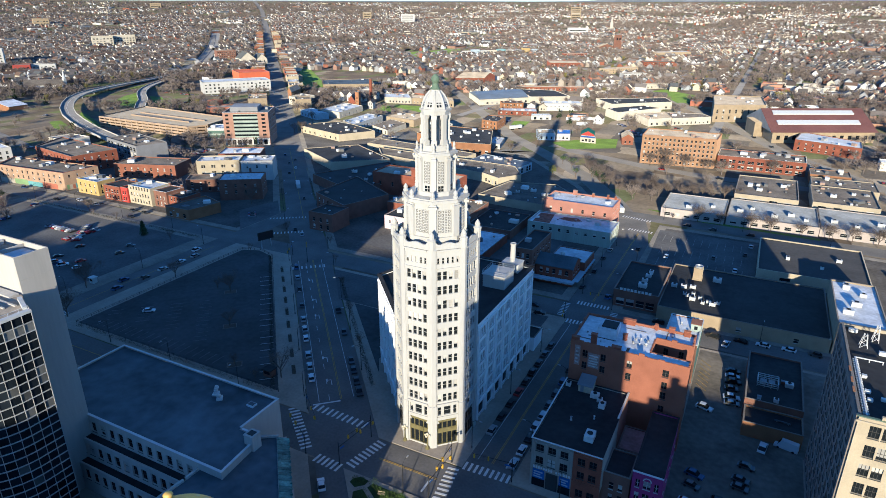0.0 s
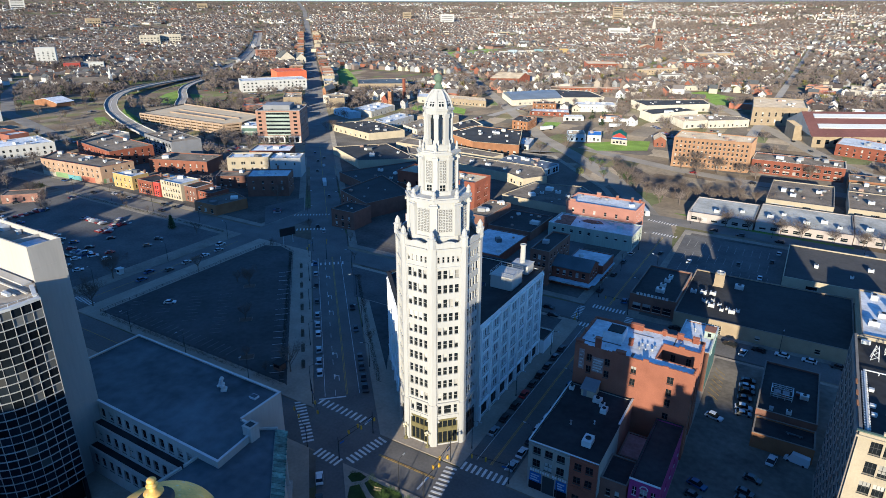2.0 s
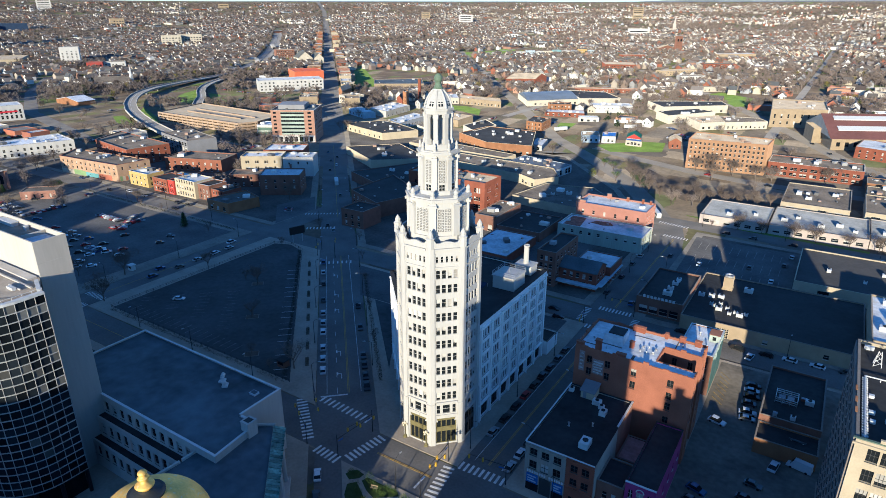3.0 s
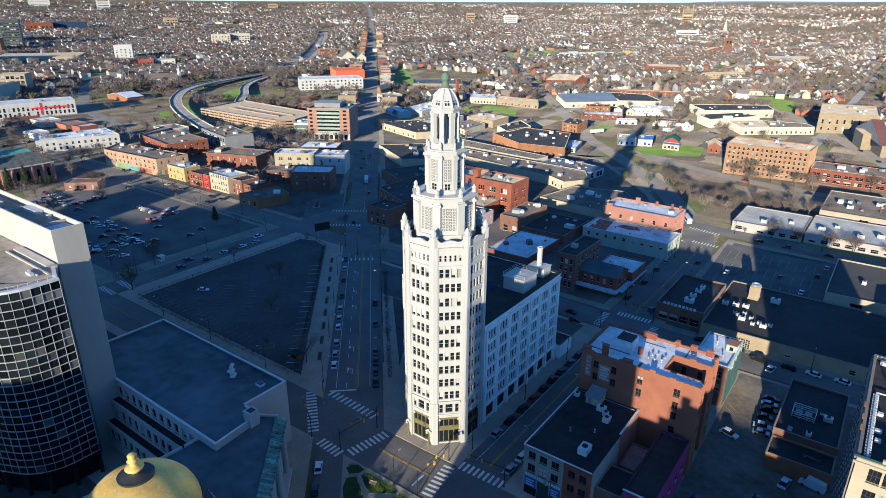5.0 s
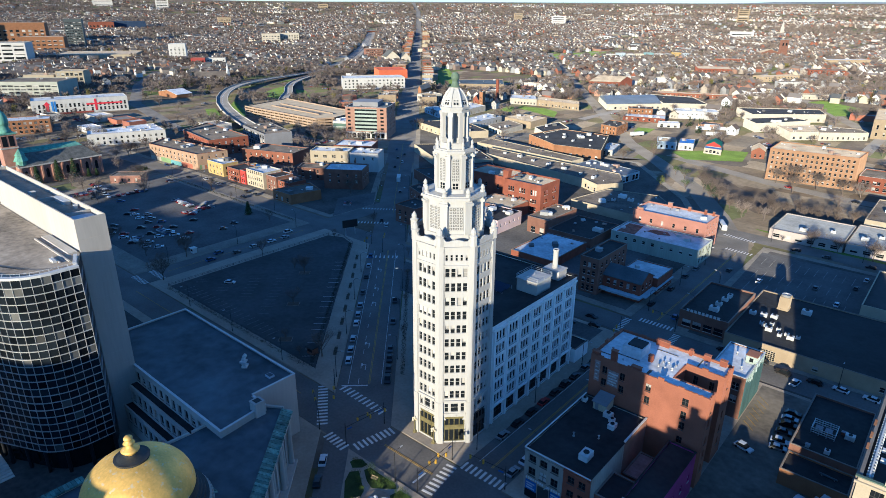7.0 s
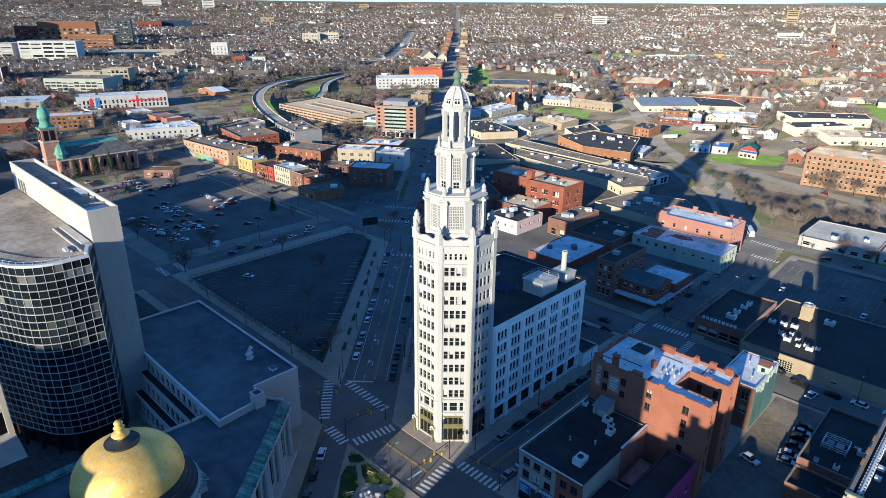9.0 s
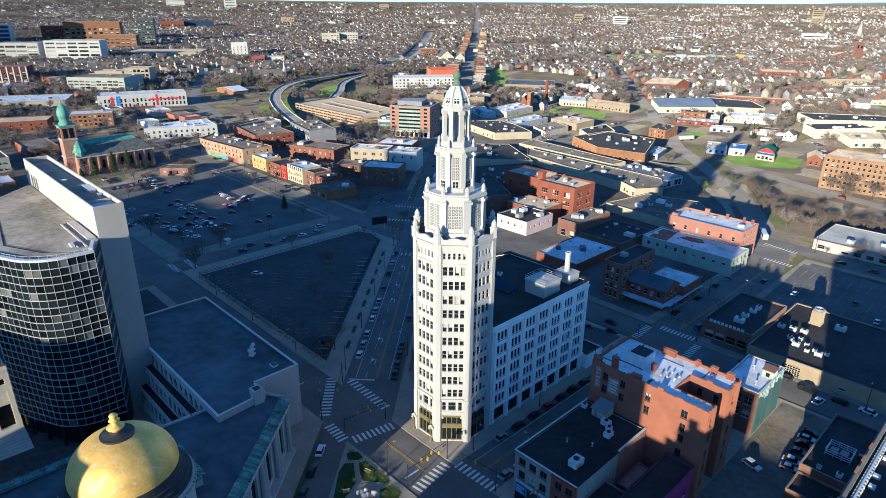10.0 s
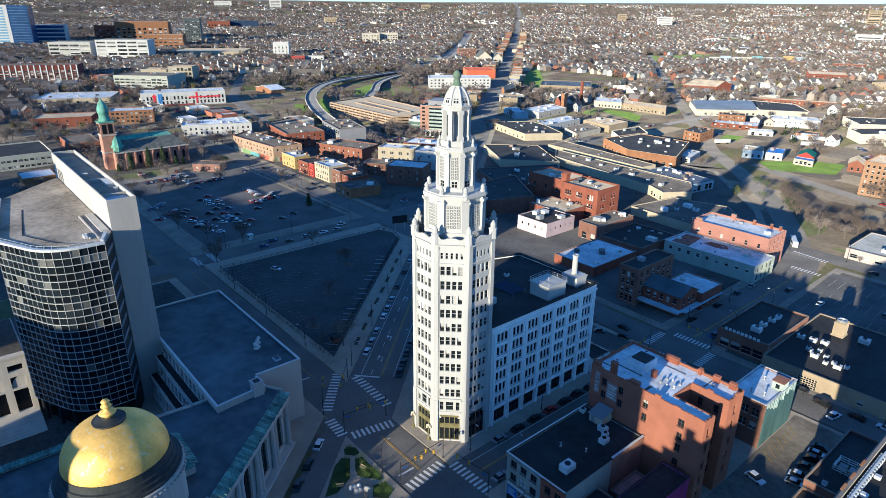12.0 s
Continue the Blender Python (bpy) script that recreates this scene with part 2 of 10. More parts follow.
def setting(name, mb, mats, label, category):
    return tagged(part(name, mb, mats), label, category, "", "structure")


def inset(poly, d):
    """A convex or plain counter-clockwise outline moved inwards by d."""
    out, n = [], len(poly)
    for i in range(n):
        p, q, r = Vector(poly[i - 1]), Vector(poly[i]), Vector(poly[(i + 1) % n])
        a, b = (q - p).normalized(), (r - q).normalized()
        na, nb = Vector((-a.y, a.x)), Vector((-b.y, b.x))
        k = max(0.2, 1 + na.dot(nb))
        o = q + (na + nb) * (d / k)
        out.append((o.x, o.y))
    return out


def rect(x0, y0, x1, y1):
    return [(x0, y0), (x1, y0), (x1, y1), (x0, y1)]


WINDOWS = {}


def window_mesh(w, h, kind, frame_mat, blind):
    """A recessed window: glass, frame bars, a sill; x along the wall, y inward, z up from the sill."""
    key = (round(w, 2), round(h, 2), kind, frame_mat.name, blind)
    if key in WINDOWS:
        return WINDOWS[key]
    b = MB()
    b.face([(-w / 2, -0.05, 0), (w / 2, -0.05, 0), (w / 2, -0.05, h), (-w / 2, -0.05, h)], 0)
    if blind:
        b.face([(-w / 2, -0.06, h * (1 - blind)), (w / 2, -0.06, h * (1 - blind)), (w / 2, -0.06, h), (-w / 2, -0.06, h)], 2)
    f = 0.07 if w < 2 else 0.10
    b.box(-w / 2, -0.13, h * 0.48, w / 2, -0.05, h * 0.48 + f, 1)
    if kind == "sash":
        b.box(-w / 2, -0.12, h - f, w / 2, -0.05, h, 1)
    if kind == "multi":
        for x in (-w / 6, w / 6):
            b.box(x - f / 2, -0.12, 0, x + f / 2, -0.05, h, 1)
    if kind == "pair":
        b.box(-f, -0.13, 0, f, -0.05, h, 1)
    b.box(-w / 2 - 0.08, -0.46, -0.16, w / 2 + 0.08, 0.0, -0.003, 1)
    WINDOWS[key] = b.data("window", [GLASS, frame_mat, BLIND])
    return WINDOWS[key]


RND = random.Random(4)


def put_window(parent, p0, p1, x, z, w, h, depth, kind="sash", fm=None, name="window", blinds=0.35):
    r = RND.random()
    blind = 0 if r > blinds else (0.45 if r > blinds * 0.5 else (0.75 if r > blinds * 0.2 else 1.0))
    ob = new(name, window_mesh(w, h, kind, fm or FRAME_W, blind))
    d = math.hypot(p1[0] - p0[0], p1[1] - p0[1])
    tx, ty = (p1[0] - p0[0]) / d, (p1[1] - p0[1]) / d
    ox, oy, oz = ORIGIN[parent.name]
    ob.matrix_basis = pose(p0[0] + tx * x - ty * depth - ox, p0[1] + ty * x + tx * depth - oy, z - oz, 0, 0, math.degrees(math.atan2(ty, tx)))
    ob.parent = parent
    return ob


def facade(mb, parent, p0, p1, z0, z1, rows, depth=0.3, m=0, cut=None, kind="sash", fm=None, blinds=0.35):
    """A wall with real openings. rows: (sill, head, [(from, to), ...]) from below up."""
    d = math.hypot(p1[0] - p0[0], p1[1] - p0[1])
    e = d - (depth if cut is None else cut)
    s = 0.0 if cut is None else cut
    z = z0
    for sill, head, cols in rows:
        if sill > z + 0.01:
            mb.along(p0, p1, s, e, z, sill, -depth, 0, m)
        x = s
        for a, b in cols:
            mb.along(p0, p1, x, a, sill, head, -depth, 0, m)
            x = b
            if kind:
                put_window(parent, p0, p1, (a + b) / 2, sill, b - a, head - sill, depth, kind, fm, blinds=blinds)
        mb.along(p0, p1, x, e, sill, head, -depth, 0, m)
        z = head
    if z1 > z + 0.01:
        mb.along(p0, p1, s, e, z, z1, -depth, 0, m)


def grid_rows(d, floors, n, w, margin=1.2, per=1, gap=0.35):
    """Rows for a plain grid of n bays of per windows each, w wide. floors: (sill, height)."""
    cols, pitch = [], (d - 2 * margin) / max(n, 1)
    for k in range(n):
        c = margin + pitch * (k + 0.5)
        tot = per * w + (per - 1) * gap
        for q in range(per):
            a = c - tot / 2 + q * (w + gap)
            cols.append((a, a + w))
    return [(s, s + h, cols) for s, h in floors]


FOOT, BANDS, ROOFS = [], [], []


def building(name, label, poly, h, wall, roof, sides=None, parapet=0.7, coping=None, depth=0.3, kind="sash", fm=None, category="building", group="", blinds=0.35, ground=None):
    """A flat-roofed house. sides: {side: (bays, windows a bay, width, [(sill, height), ...])}; the others are blank."""
    cx, cy = sum(p[0] for p in poly) / len(poly), sum(p[1] for p in poly) / len(poly)
    root = thing(name, cx, cy, 0, label, category, group)
    FOOT.append((cx, cy, max(math.hypot(p[0] - cx, p[1] - cy) for p in poly)))
    ROOFS.append((poly, h, roof.name))
    mb, n = MB(), len(poly)
    core = inset(poly, depth)
    mb.prism(core, 0, h, 0)
    for i in range(n):
        p0, p1 = poly[i], poly[(i + 1) % n]
        d = math.hypot(p1[0] - p0[0], p1[1] - p0[1])
        rows = []
        if sides and i in sides:
            bays, per, w, floors = sides[i]
            rows = grid_rows(d, floors, bays, w, 1.0, per)
        facade(mb, root, p0, p1, 0, h + parapet, rows, depth, 0, None, kind, fm, blinds)
    part("wall", mb, wall, root)
    rb = MB()
    rb.prism(inset(poly, depth + 0.01), h + 0.01, h + 0.06)
    part("roof", rb, roof, root)
    cb = MB()
    for i in range(n):
        p0, p1 = poly[i], poly[(i + 1) % n]
        d = math.hypot(p1[0] - p0[0], p1[1] - p0[1])
        cb.along(p0, p1, -0.06, d - depth - 0.06, h + parapet + 0.004, h + parapet + 0.11, -depth - 0.06, 0.06)
    part("coping", cb, coping or COPING, root)
    return root


def plate(mb, p0, p1, prof, y0, y1, m=0):
    """An upright plate on the wall line p0-p1, cut to the outline prof of (along, up)."""
    d = math.hypot(p1[0] - p0[0], p1[1] - p0[1])
    tx, ty = (p1[0] - p0[0]) / d, (p1[1] - p0[1]) / d
    ring = lambda y: [(p0[0] + tx * x + ty * y, p0[1] + ty * x - tx * y, z) for x, z in prof]
    mb.solid(ring(y1), ring(y0), m)


# ---- ground, roads, pavements ----
def terrain(x, y):
    r = math.hypot(x, y)
    return 0.0 if r < 1300 else 1.27e-5 * (r - 1300) ** 2


def ground_material():
    """Parcels of gravel, asphalt, dead grass and soil; leaf litter and dull grass under the far trees."""
    m = mat("city_ground", (0.2, 0.17, 0.14), 0.95, 0.42, 0.03, 0.35, bump=0)
    nt = m.node_tree
    hsv = next(n for n in nt.nodes if n.type == "HUE_SAT")
    geo = next(n for n in nt.nodes if n.type == "NEW_GEOMETRY")
    n = nt.nodes.new("ShaderNodeTexNoise")
    n.inputs["Scale"].default_value, n.inputs["Detail"].default_value = 0.045, 5
    nt.links.new(geo.outputs["Position"], n.inputs["Vector"])
    wob = nt.nodes.new("ShaderNodeVectorMath")
    wob.operation = "MULTIPLY_ADD"
    nt.links.new(n.outputs["Color"], wob.inputs[0])
    wob.inputs[1].default_value = (14, 14, 0)
    nt.links.new(geo.outputs["Position"], wob.inputs[2])

    def parcels(size, stops):
        snap = nt.nodes.new("ShaderNodeVectorMath")
        snap.operation = "SNAP"
        nt.links.new(wob.outputs[0], snap.inputs[0])
        snap.inputs[1].default_value = (*size, 100000)
        w = nt.nodes.new("ShaderNodeTexWhiteNoise")
        nt.links.new(snap.outputs[0], w.inputs["Vector"])
        r = nt.nodes.new("ShaderNodeValToRGB")
        r.color_ramp.interpolation = "CONSTANT"
        el = r.color_ramp.elements
        while len(el) < len(stops):
            el.new(0.5)
        for k, (p, c) in enumerate(stops):
            el[k].position, el[k].color = p, (*c, 1)
        nt.links.new(w.outputs["Value"], r.inputs[0])
        return r

    r = parcels((19, 27), ((0.00, (0.187, 0.152, 0.107)), (0.20, (0.094, 0.080, 0.065)), (0.38, (0.149, 0.118, 0.082)), (0.52, (0.226, 0.187, 0.138)), (0.64, (0.116, 0.103, 0.047)), (0.74, (0.105, 0.111, 0.048)), (0.80, (0.110, 0.082, 0.054)), (0.90, (0.132, 0.113, 0.089))))
    r2 = parcels((17, 33), ((0.00, (0.091, 0.068, 0.048)), (0.25, (0.116, 0.090, 0.061)), (0.42, (0.088, 0.093, 0.035)), (0.58, (0.077, 0.062, 0.047)), (0.72, (0.083, 0.108, 0.028)), (0.79, (0.165, 0.136, 0.098)), (0.90, (0.108, 0.084, 0.062))))
    far = nt.nodes.new("ShaderNodeVectorMath")
    far.operation = "LENGTH"
    nt.links.new(geo.outputs["Position"], far.inputs[0])
    fr = nt.nodes.new("ShaderNodeMapRange")
    fr.inputs["From Min"].default_value, fr.inputs["From Max"].default_value = 600, 1000
    nt.links.new(far.outputs["Value"], fr.inputs[0])
    mx = nt.nodes.new("ShaderNodeMix")
    mx.data_type = "RGBA"
    nt.links.new(fr.outputs[0], mx.inputs[0])
    nt.links.new(r.outputs[0], mx.inputs[6])
    nt.links.new(r2.outputs[0], mx.inputs[7])
    nt.links.new(mx.outputs[2], hsv.inputs["Color"])
    return m


gb = MB()
radii = [0, 60, 150, 300, 600, 1000, 1300] + [1300 + 150 * k for k in range(1, 25)]
SEG = 120
gb.v.append((0, 0, 0))
for r in radii[1:]:
    for k in range(SEG):
        a = 2 * math.pi * k / SEG
        gb.v.append((r * math.cos(a), r * math.sin(a), 0.0 if r <= 1300 else 1.27e-5 * (r - 1300) ** 2))
for k in range(SEG):
    gb.f.append((0, 1 + k, 1 + (k + 1) % SEG))
    gb.m.append(0)
for q in range(len(radii) - 2):
    for k in range(SEG):
        a, b = 1 + q * SEG + k, 1 + q * SEG + (k + 1) % SEG
        gb.f.append((a, a + SEG, b + SEG, b))
        gb.m.append(0)
setting("ground", gb, ground_material(), "grey-brown city ground with worn grass, rising far off", "ground")

GX, GY = -0.677, 0.736  # the way of the diagonal avenue


def av(s, o):
    """A place on the diagonal avenue: s metres along it from its crossing, o metres across."""
    return (-76.0 + 0.0 + GX * s + 0.736 * (o + 0.0) + 0.0, 82.6 + GY * s + 0.677 * o)


def strip(name, pts, width, z, material, label, category, thick=0.0):
    """A flat band along a line."""
    BANDS.append((pts, width))
    mb = MB()
    left, right = [], []
    for i, p in enumerate(pts):
        a, b = Vector(pts[max(i - 1, 0)]), Vector(pts[min(i + 1, len(pts) - 1)])
        d = (b - a).normalized()
        n = Vector((-d.y, d.x)) * width / 2
        left.append((p[0] + n.x, p[1] + n.y))
        right.append((p[0] - n.x, p[1] - n.y))
    n = len(pts)
    for ring, dz in ((left, -0.05), (right, -0.05), (right, z), (left, z)):
        mb.v += [(x, y, terrain(x, y) + dz + (0.4 if dz > 0 and math.hypot(x, y) > 1250 else 0)) for x, y in ring]
    for i in range(n - 1):
        for q in range(4):
            j = (q + 1) % 4
            mb.f.append((q * n + i, j * n + i, j * n + i + 1, q * n + i + 1))
            mb.m.append(0)
    return setting(name, mb, material, label, category)


def subdivide(a, b, n):
    return [(a[0] + (b[0] - a[0]) * k / n, a[1] + (b[1] - a[1]) * k / n) for k in range(n + 1)]


strip("road_avenue_far", subdivide(av(345, 11.6), av(2500, 12.9), 50) + [(-2280, 2490), (-2765, 3010), (-3330, 3560)], 25.0, 0.026, ASPHALT, "dark asphalt avenue with pavements running to the horizon", "road")
strip("road_avenue", subdivide(av(-95, 10.5), av(350, 11.6), 12), 17.5, 0.030, ASPHALT, "broad dark asphalt avenue running to the horizon", "road")
strip("road_cross", [(-420, 107), (140, 107)], 13.5, 0.036, ASPHALT, "asphalt cross street in front of the white tower", "road")
strip("road_side", [(-47, 107), (-47, 300), (-52, 322), (-56, 335)], 13.0, 0.042, ASPHALT, "asphalt side street beside the white office block", "road")
strip("road_side_north", [(-48.8, 219), (-48.8, 300), (-52.5, 322), (-57, 338)], 16.6, 0.044, ASPHALT, "broad asphalt street between shops and a car park", "road")
strip("road_bend", [(-56, 335), (-75, 372), (-105, 421), (-159, 485), (-205, 535)], 13.0, 0.040, CONCRETE_ROAD, "pale worn concrete street bending away", "road")
strip("road_side_far", subdivide((-205, 535), (-900, 1530), 16), 13.0, 0.042, CONCRETE_ROAD, "worn concrete street through the houses", "road")
strip("road_back", [(-560, 215.5), (140, 213)], 12.5, 0.048, ASPHALT, "asphalt street behind the car parks", "road")
strip("road_lot", [(-230, 60), (-230, 330)], 13.0, 0.054, ASPHALT, "asphalt street between two car parks", "road")
strip("road_strip", [(-75, 347), (200, 335)], 13.0, 0.060, ASPHALT, "asphalt street along the low workshops", "road")
strip("road_park", [(-150, 505), (-71, 470), (-28, 459), (200, 445)], 12.0, 0.066, CONCRETE_ROAD, "worn concrete street below the brick warehouse", "road")
strip("road_armoury", [(-340, 1272), (-252, 1124), (-186, 1019), (-130, 905), (-30, 690), (25, 560), (75, 480), (150, 380)], 13.0, 0.072, CONCRETE_ROAD, "worn concrete street past the drill hall", "road")
HWY = [(-985, 840), (-1083, 970), (-1180, 1075), (-1284, 1187), (-1390, 1298), (-1500, 1410), (-1630, 1540), (-1760, 1668), (-2050, 1950)]
CURVE = [(-470, 333, 4.0), (-507, 345, 5.0), (-555, 361, 5.6), (-604, 381, 6), (-650, 403, 6), (-693, 428, 6), (-733, 456, 6), (-768, 485, 6), (-798, 517, 5.8), (-824, 552, 5.4), (-846, 590, 4.8), (-868, 632, 3.8), (-893, 682, 2.6), (-922, 735, 1.4), (-955, 790, 0.5), (-985, 838, 0.25)]
RAMP = [(-640, 480, 3.0), (-668, 504, 3.2), (-692, 526, 3.4), (-716, 544, 3.4), (-741, 562, 3.2), (-775, 590, 2.8), (-807, 621, 2.2), (-836, 654, 1.6), (-864, 692, 1.0), (-900, 745, 0.6), (-945, 810, 0.4), (-1000, 880, 0.3)]
GREY_ROAD = mat("grey_concrete_road", (0.19, 0.18, 0.17), 0.9, 0.2, 0.05, 0.8)
strip("highway", HWY, 30, 0.25, GREY_ROAD, "grey concrete expressway running off between trees", "road")


def viaduct(name, pts, width, label):
    """A raised road with a deck, low side walls and round piers, following points of (x, y, height)."""
    BANDS.append(([p[:2] for p in pts], width))
    flat = [p[:2] for p in pts]

    def sweep(offset, half, z0, z1, nm, material, parent):
        a, b, n = shifted(flat, offset + half), shifted(flat, offset - half), len(pts)
        mb = MB()
        for ring, dz in ((a, z0), (b, z0), (b, z1), (a, z1)):
            mb.v += [(x, y, p[2] + dz) for (x, y), p in zip(ring, pts)]
        for k in range(n - 1):
            for q in range(4):
                r = (q + 1) % 4
                mb.f.append((q * n + k, r * n + k, r * n + k + 1, q * n + k + 1))
                mb.m.append(0)
        for e in (0, n - 1):
            mb.f.append((e, n + e, 2 * n + e, 3 * n + e))
            mb.m.append(0)
        ob = part(nm, mb, material)
        if parent is not None:
            ob.parent = parent
        return ob

    deck = sweep(0, width / 2, -1.0, 0.0, name, GREY_ROAD, None)
    tagged(deck, label, "road", "", "structure")
    for o in (-width / 2, width / 2):
        sweep(o, 0.3, -0.9, 0.9, "barrier", KERB, deck)
    sweep(0, 0.12, 0.0, 0.03, "centre_line", PAINT, deck)
    for x, y, z in pts:
        if z > 2:
            mb = MB()
            mb.lathe([(1.0, -0.2), (0.9, z - 1.0)], 10, x, y)
            part("pier", mb, KERB).parent = deck


def shifted(pts, o):
    out = []
    for i, p in enumerate(pts):
        a, b = Vector(pts[max(i - 1, 0)]), Vector(pts[min(i + 1, len(pts) - 1)])
        d = (b - a).normalized()
        out.append((p[0] - d.y * o, p[1] + d.x * o))
    return out


viaduct("highway_viaduct", CURVE, 13, "grey concrete expressway viaduct curving over grass")
viaduct("highway_ramp", RAMP, 11, "grey concrete expressway slip road on a low bank")
for o in (15.2, -15.2, 0):
    strip("barrier", shifted(HWY, o), 0.6, 1.0, KERB, "pale concrete expressway barrier", "barrier")
for x, y in ((-1075, 962), (-1420, 1330)):
    strip("overpass", [(x - 48, y + 40), (x - 20, y + 16), (x + 20, y - 16), (x + 48, y - 40)], 9, 6.0, KERB, "pale concrete overpass across the expressway", "bridge")
for k in range(-15, 4):
    x = -40 + 260 * k
    for y0 in range(620, 2900, 380):
        if math.hypot(x, y0 + 190) < 3000 and math.degrees(math.atan2(y0, x - 20)) < 150 and not (-1000 < x < -560 and y0 < 800):
            strip("street", subdivide((x, y0), (x, y0 + 380), 4), 9.0, 0.10, GREY_ROAD, "straight grey street between rows of houses", "road")
strip("highway_trench", [(-1140, 560), (-950, 440), (-760, 350), (-560, 300)], 14, 0.12, ASPHALT, "asphalt street beside the expressway", "road")


def block(name, poly, material=None, label="raised concrete pavement with a stone kerb"):
    mb = MB()
    mb.prism(poly, -0.05, 0.15)
    setting(name, mb, material or PAVE, label, "pavement")


block("pavement_tower", [(-78.5, 114.2), (-53.5, 114.2), (-53.5, 206), (-161.5, 206)])
block("pavement_lot", [(-223.5, 114.2), (-102.5, 114.2), (-189, 208.5), (-223.5, 208.5)])
block("pavement_bank", [(-217, 10), (-9, 10), (-91.5, 100), (-217, 100)])
block("pavement_plaza", [(-80, 100), (-34, 50), (-34, 100)])
block("pavement_east", [(-40.5, 114.2), (120, 114.2), (120, 206), (-40.5, 206)])
block("pavement_north_east", [(-40.5, 219.4), (140, 219.4), (140, 329), (-40.5, 335)], PAVE_OLD)
block("pavement_north", [(-177, 223), (-57.2, 221), (-57.2, 300), (-66, 333), (-100, 393), (-165, 468), (-400, 468)], PAVE_OLD)
block("pavement_big_lot", [(-400, 114.2), (-236.5, 114.2), (-236.5, 209), (-400, 209)], PAVE_OLD)
block("pavement_mural", [(-500, 222), (-236.5, 222), (-236.5, 256), (-330, 360), (-500, 360)], PAVE_OLD)


def lot(name, poly, material, label, z=0.155):
    mb = MB()
    mb.prism(poly, 0.0, z + 0.02)
    return setting(name, mb, material, label, "car park")


# the last yard is a dark sheet that paints in the deep courtyard's shade
for nm, poly in (("yard_1", [(-177, 223), (-57.2, 221), (-57.2, 300), (-66, 333), (-100, 393), (-165, 468), (-400, 468)]), ("yard_2", [(-500, 222), (-236.5, 222), (-236.5, 256), (-330, 360), (-500, 360)]), ("yard_3", [(-40.5, 219.4), (140, 219.4), (140, 329), (-40.5, 335)]), ("yard_4", [(-221, 8), (-96, 8), (-96, 60), (-221, 60)])):
    lot(nm, inset(poly, 4.0), mat("patched_yard_asphalt", (0.085, 0.077, 0.068), 0.92, 0.6, 0.06, 0.7, bump=0.01), "patched dark asphalt yard between buildings", 0.145)
lot("wood_ground", [(-118, 458), (-98, 425), (-60, 392), (8, 394), (12, 412), (-40, 420), (-78, 436), (-100, 462)], SOIL, "bare brown soil and leaf litter under the trees", 0.05)
for nm, poly in (("yard_5", [(-420, 5), (-238, 5), (-238, 98), (-420, 98)]), ("yard_6", [(-580, 60), (-420.5, 60), (-420.5, 208), (-580, 208)])):
    lot(nm, poly, MATS["patched_yard_asphalt"], "dark worn asphalt yard", 0.07)
lot("yard_7", [(-215, 72), (-153.5, 72), (-153.5, 96.5), (-215, 96.5)], LOT_DARK, "dark asphalt yard behind the service tower")
lot("car_park_1", [(-214, 119), (-118, 119), (-133, 135), (-196, 203), (-206, 206), (-214, 203)], LOT_DARK, "worn asphalt car park with faded bay lines and one car")
lot("car_park_2", [(-392, 124), (-246, 124), (-246, 203), (-392, 203)], ASPHALT_OLD, "large worn asphalt car park, partly full")
lot("car_park_3", [(-6.0, 117), (23.9, 117), (23.9, 157.4), (44, 157.4), (44, 204.5), (-6.0, 204.5)], mat("dusty_yard_asphalt", (0.165, 0.145, 0.118), 0.9, 0.5, 0.08, 0.6, bump=0.01), "asphalt yard with parked cars beside the teal house")
lot("car_park_4", [(-37.2, 269), (8, 269), (8, 327), (-39, 327), (-38, 300)], ASPHALT_OLD, "asphalt car park with white bay lines")
lot("car_park_5", [(-140, 180), (-60, 180), (-60, 204), (-160, 204)], ASPHALT_OLD, "asphalt yard behind the white office block")
lot("garden_lot", [(-132, 179.6), (-96, 141.5), (-100.8, 149), (-92, 177.5), (-92, 179.6)], LOT_DARK, "dark overgrown lot beside the white office block")
lot("yard", [(-170, 238), (-78, 226), (-78, 300), (-145, 300)], ASPHALT_OLD, "dusty asphalt yard between brick workshops")
lot("car_park_7", [(-293, 402), (-285, 417), (-205, 449), (-166, 481), (-188, 480), (-208, 440), (-262, 430), (-300, 420)], ASPHALT, "asphalt lane and car park beside the long stores", 0.10)
lot("car_park_8", [(-318, 492), (-301, 464), (-276, 487), (-297, 516)], ASPHALT_OLD, "dark asphalt car park behind the cream store", 0.10)
lot("car_park_6", [(-262, 250), (-237, 225), (-237, 256), (-255, 275)], ASPHALT_OLD, "small asphalt car park beside the brick house")

# ---- road markings: each set is one painted thing ----
mk = MB()


def bars(p, q, n, length, width, m=0, z=0.085):
    """n painted bars spread from p to q, each length long across that line."""
    a, b = Vector(p), Vector(q)
    d = (b - a).normalized()
    nrm = Vector((-d.y, d.x))
    for k in range(n):
        c = a + (b - a) * ((k + 0.5) / n)
        u, v = d * width / 2, nrm * length / 2
        mk.prism([tuple(c - u - v), tuple(c + u - v), tuple(c + u + v), tuple(c - u + v)], z - 0.06, z, m)


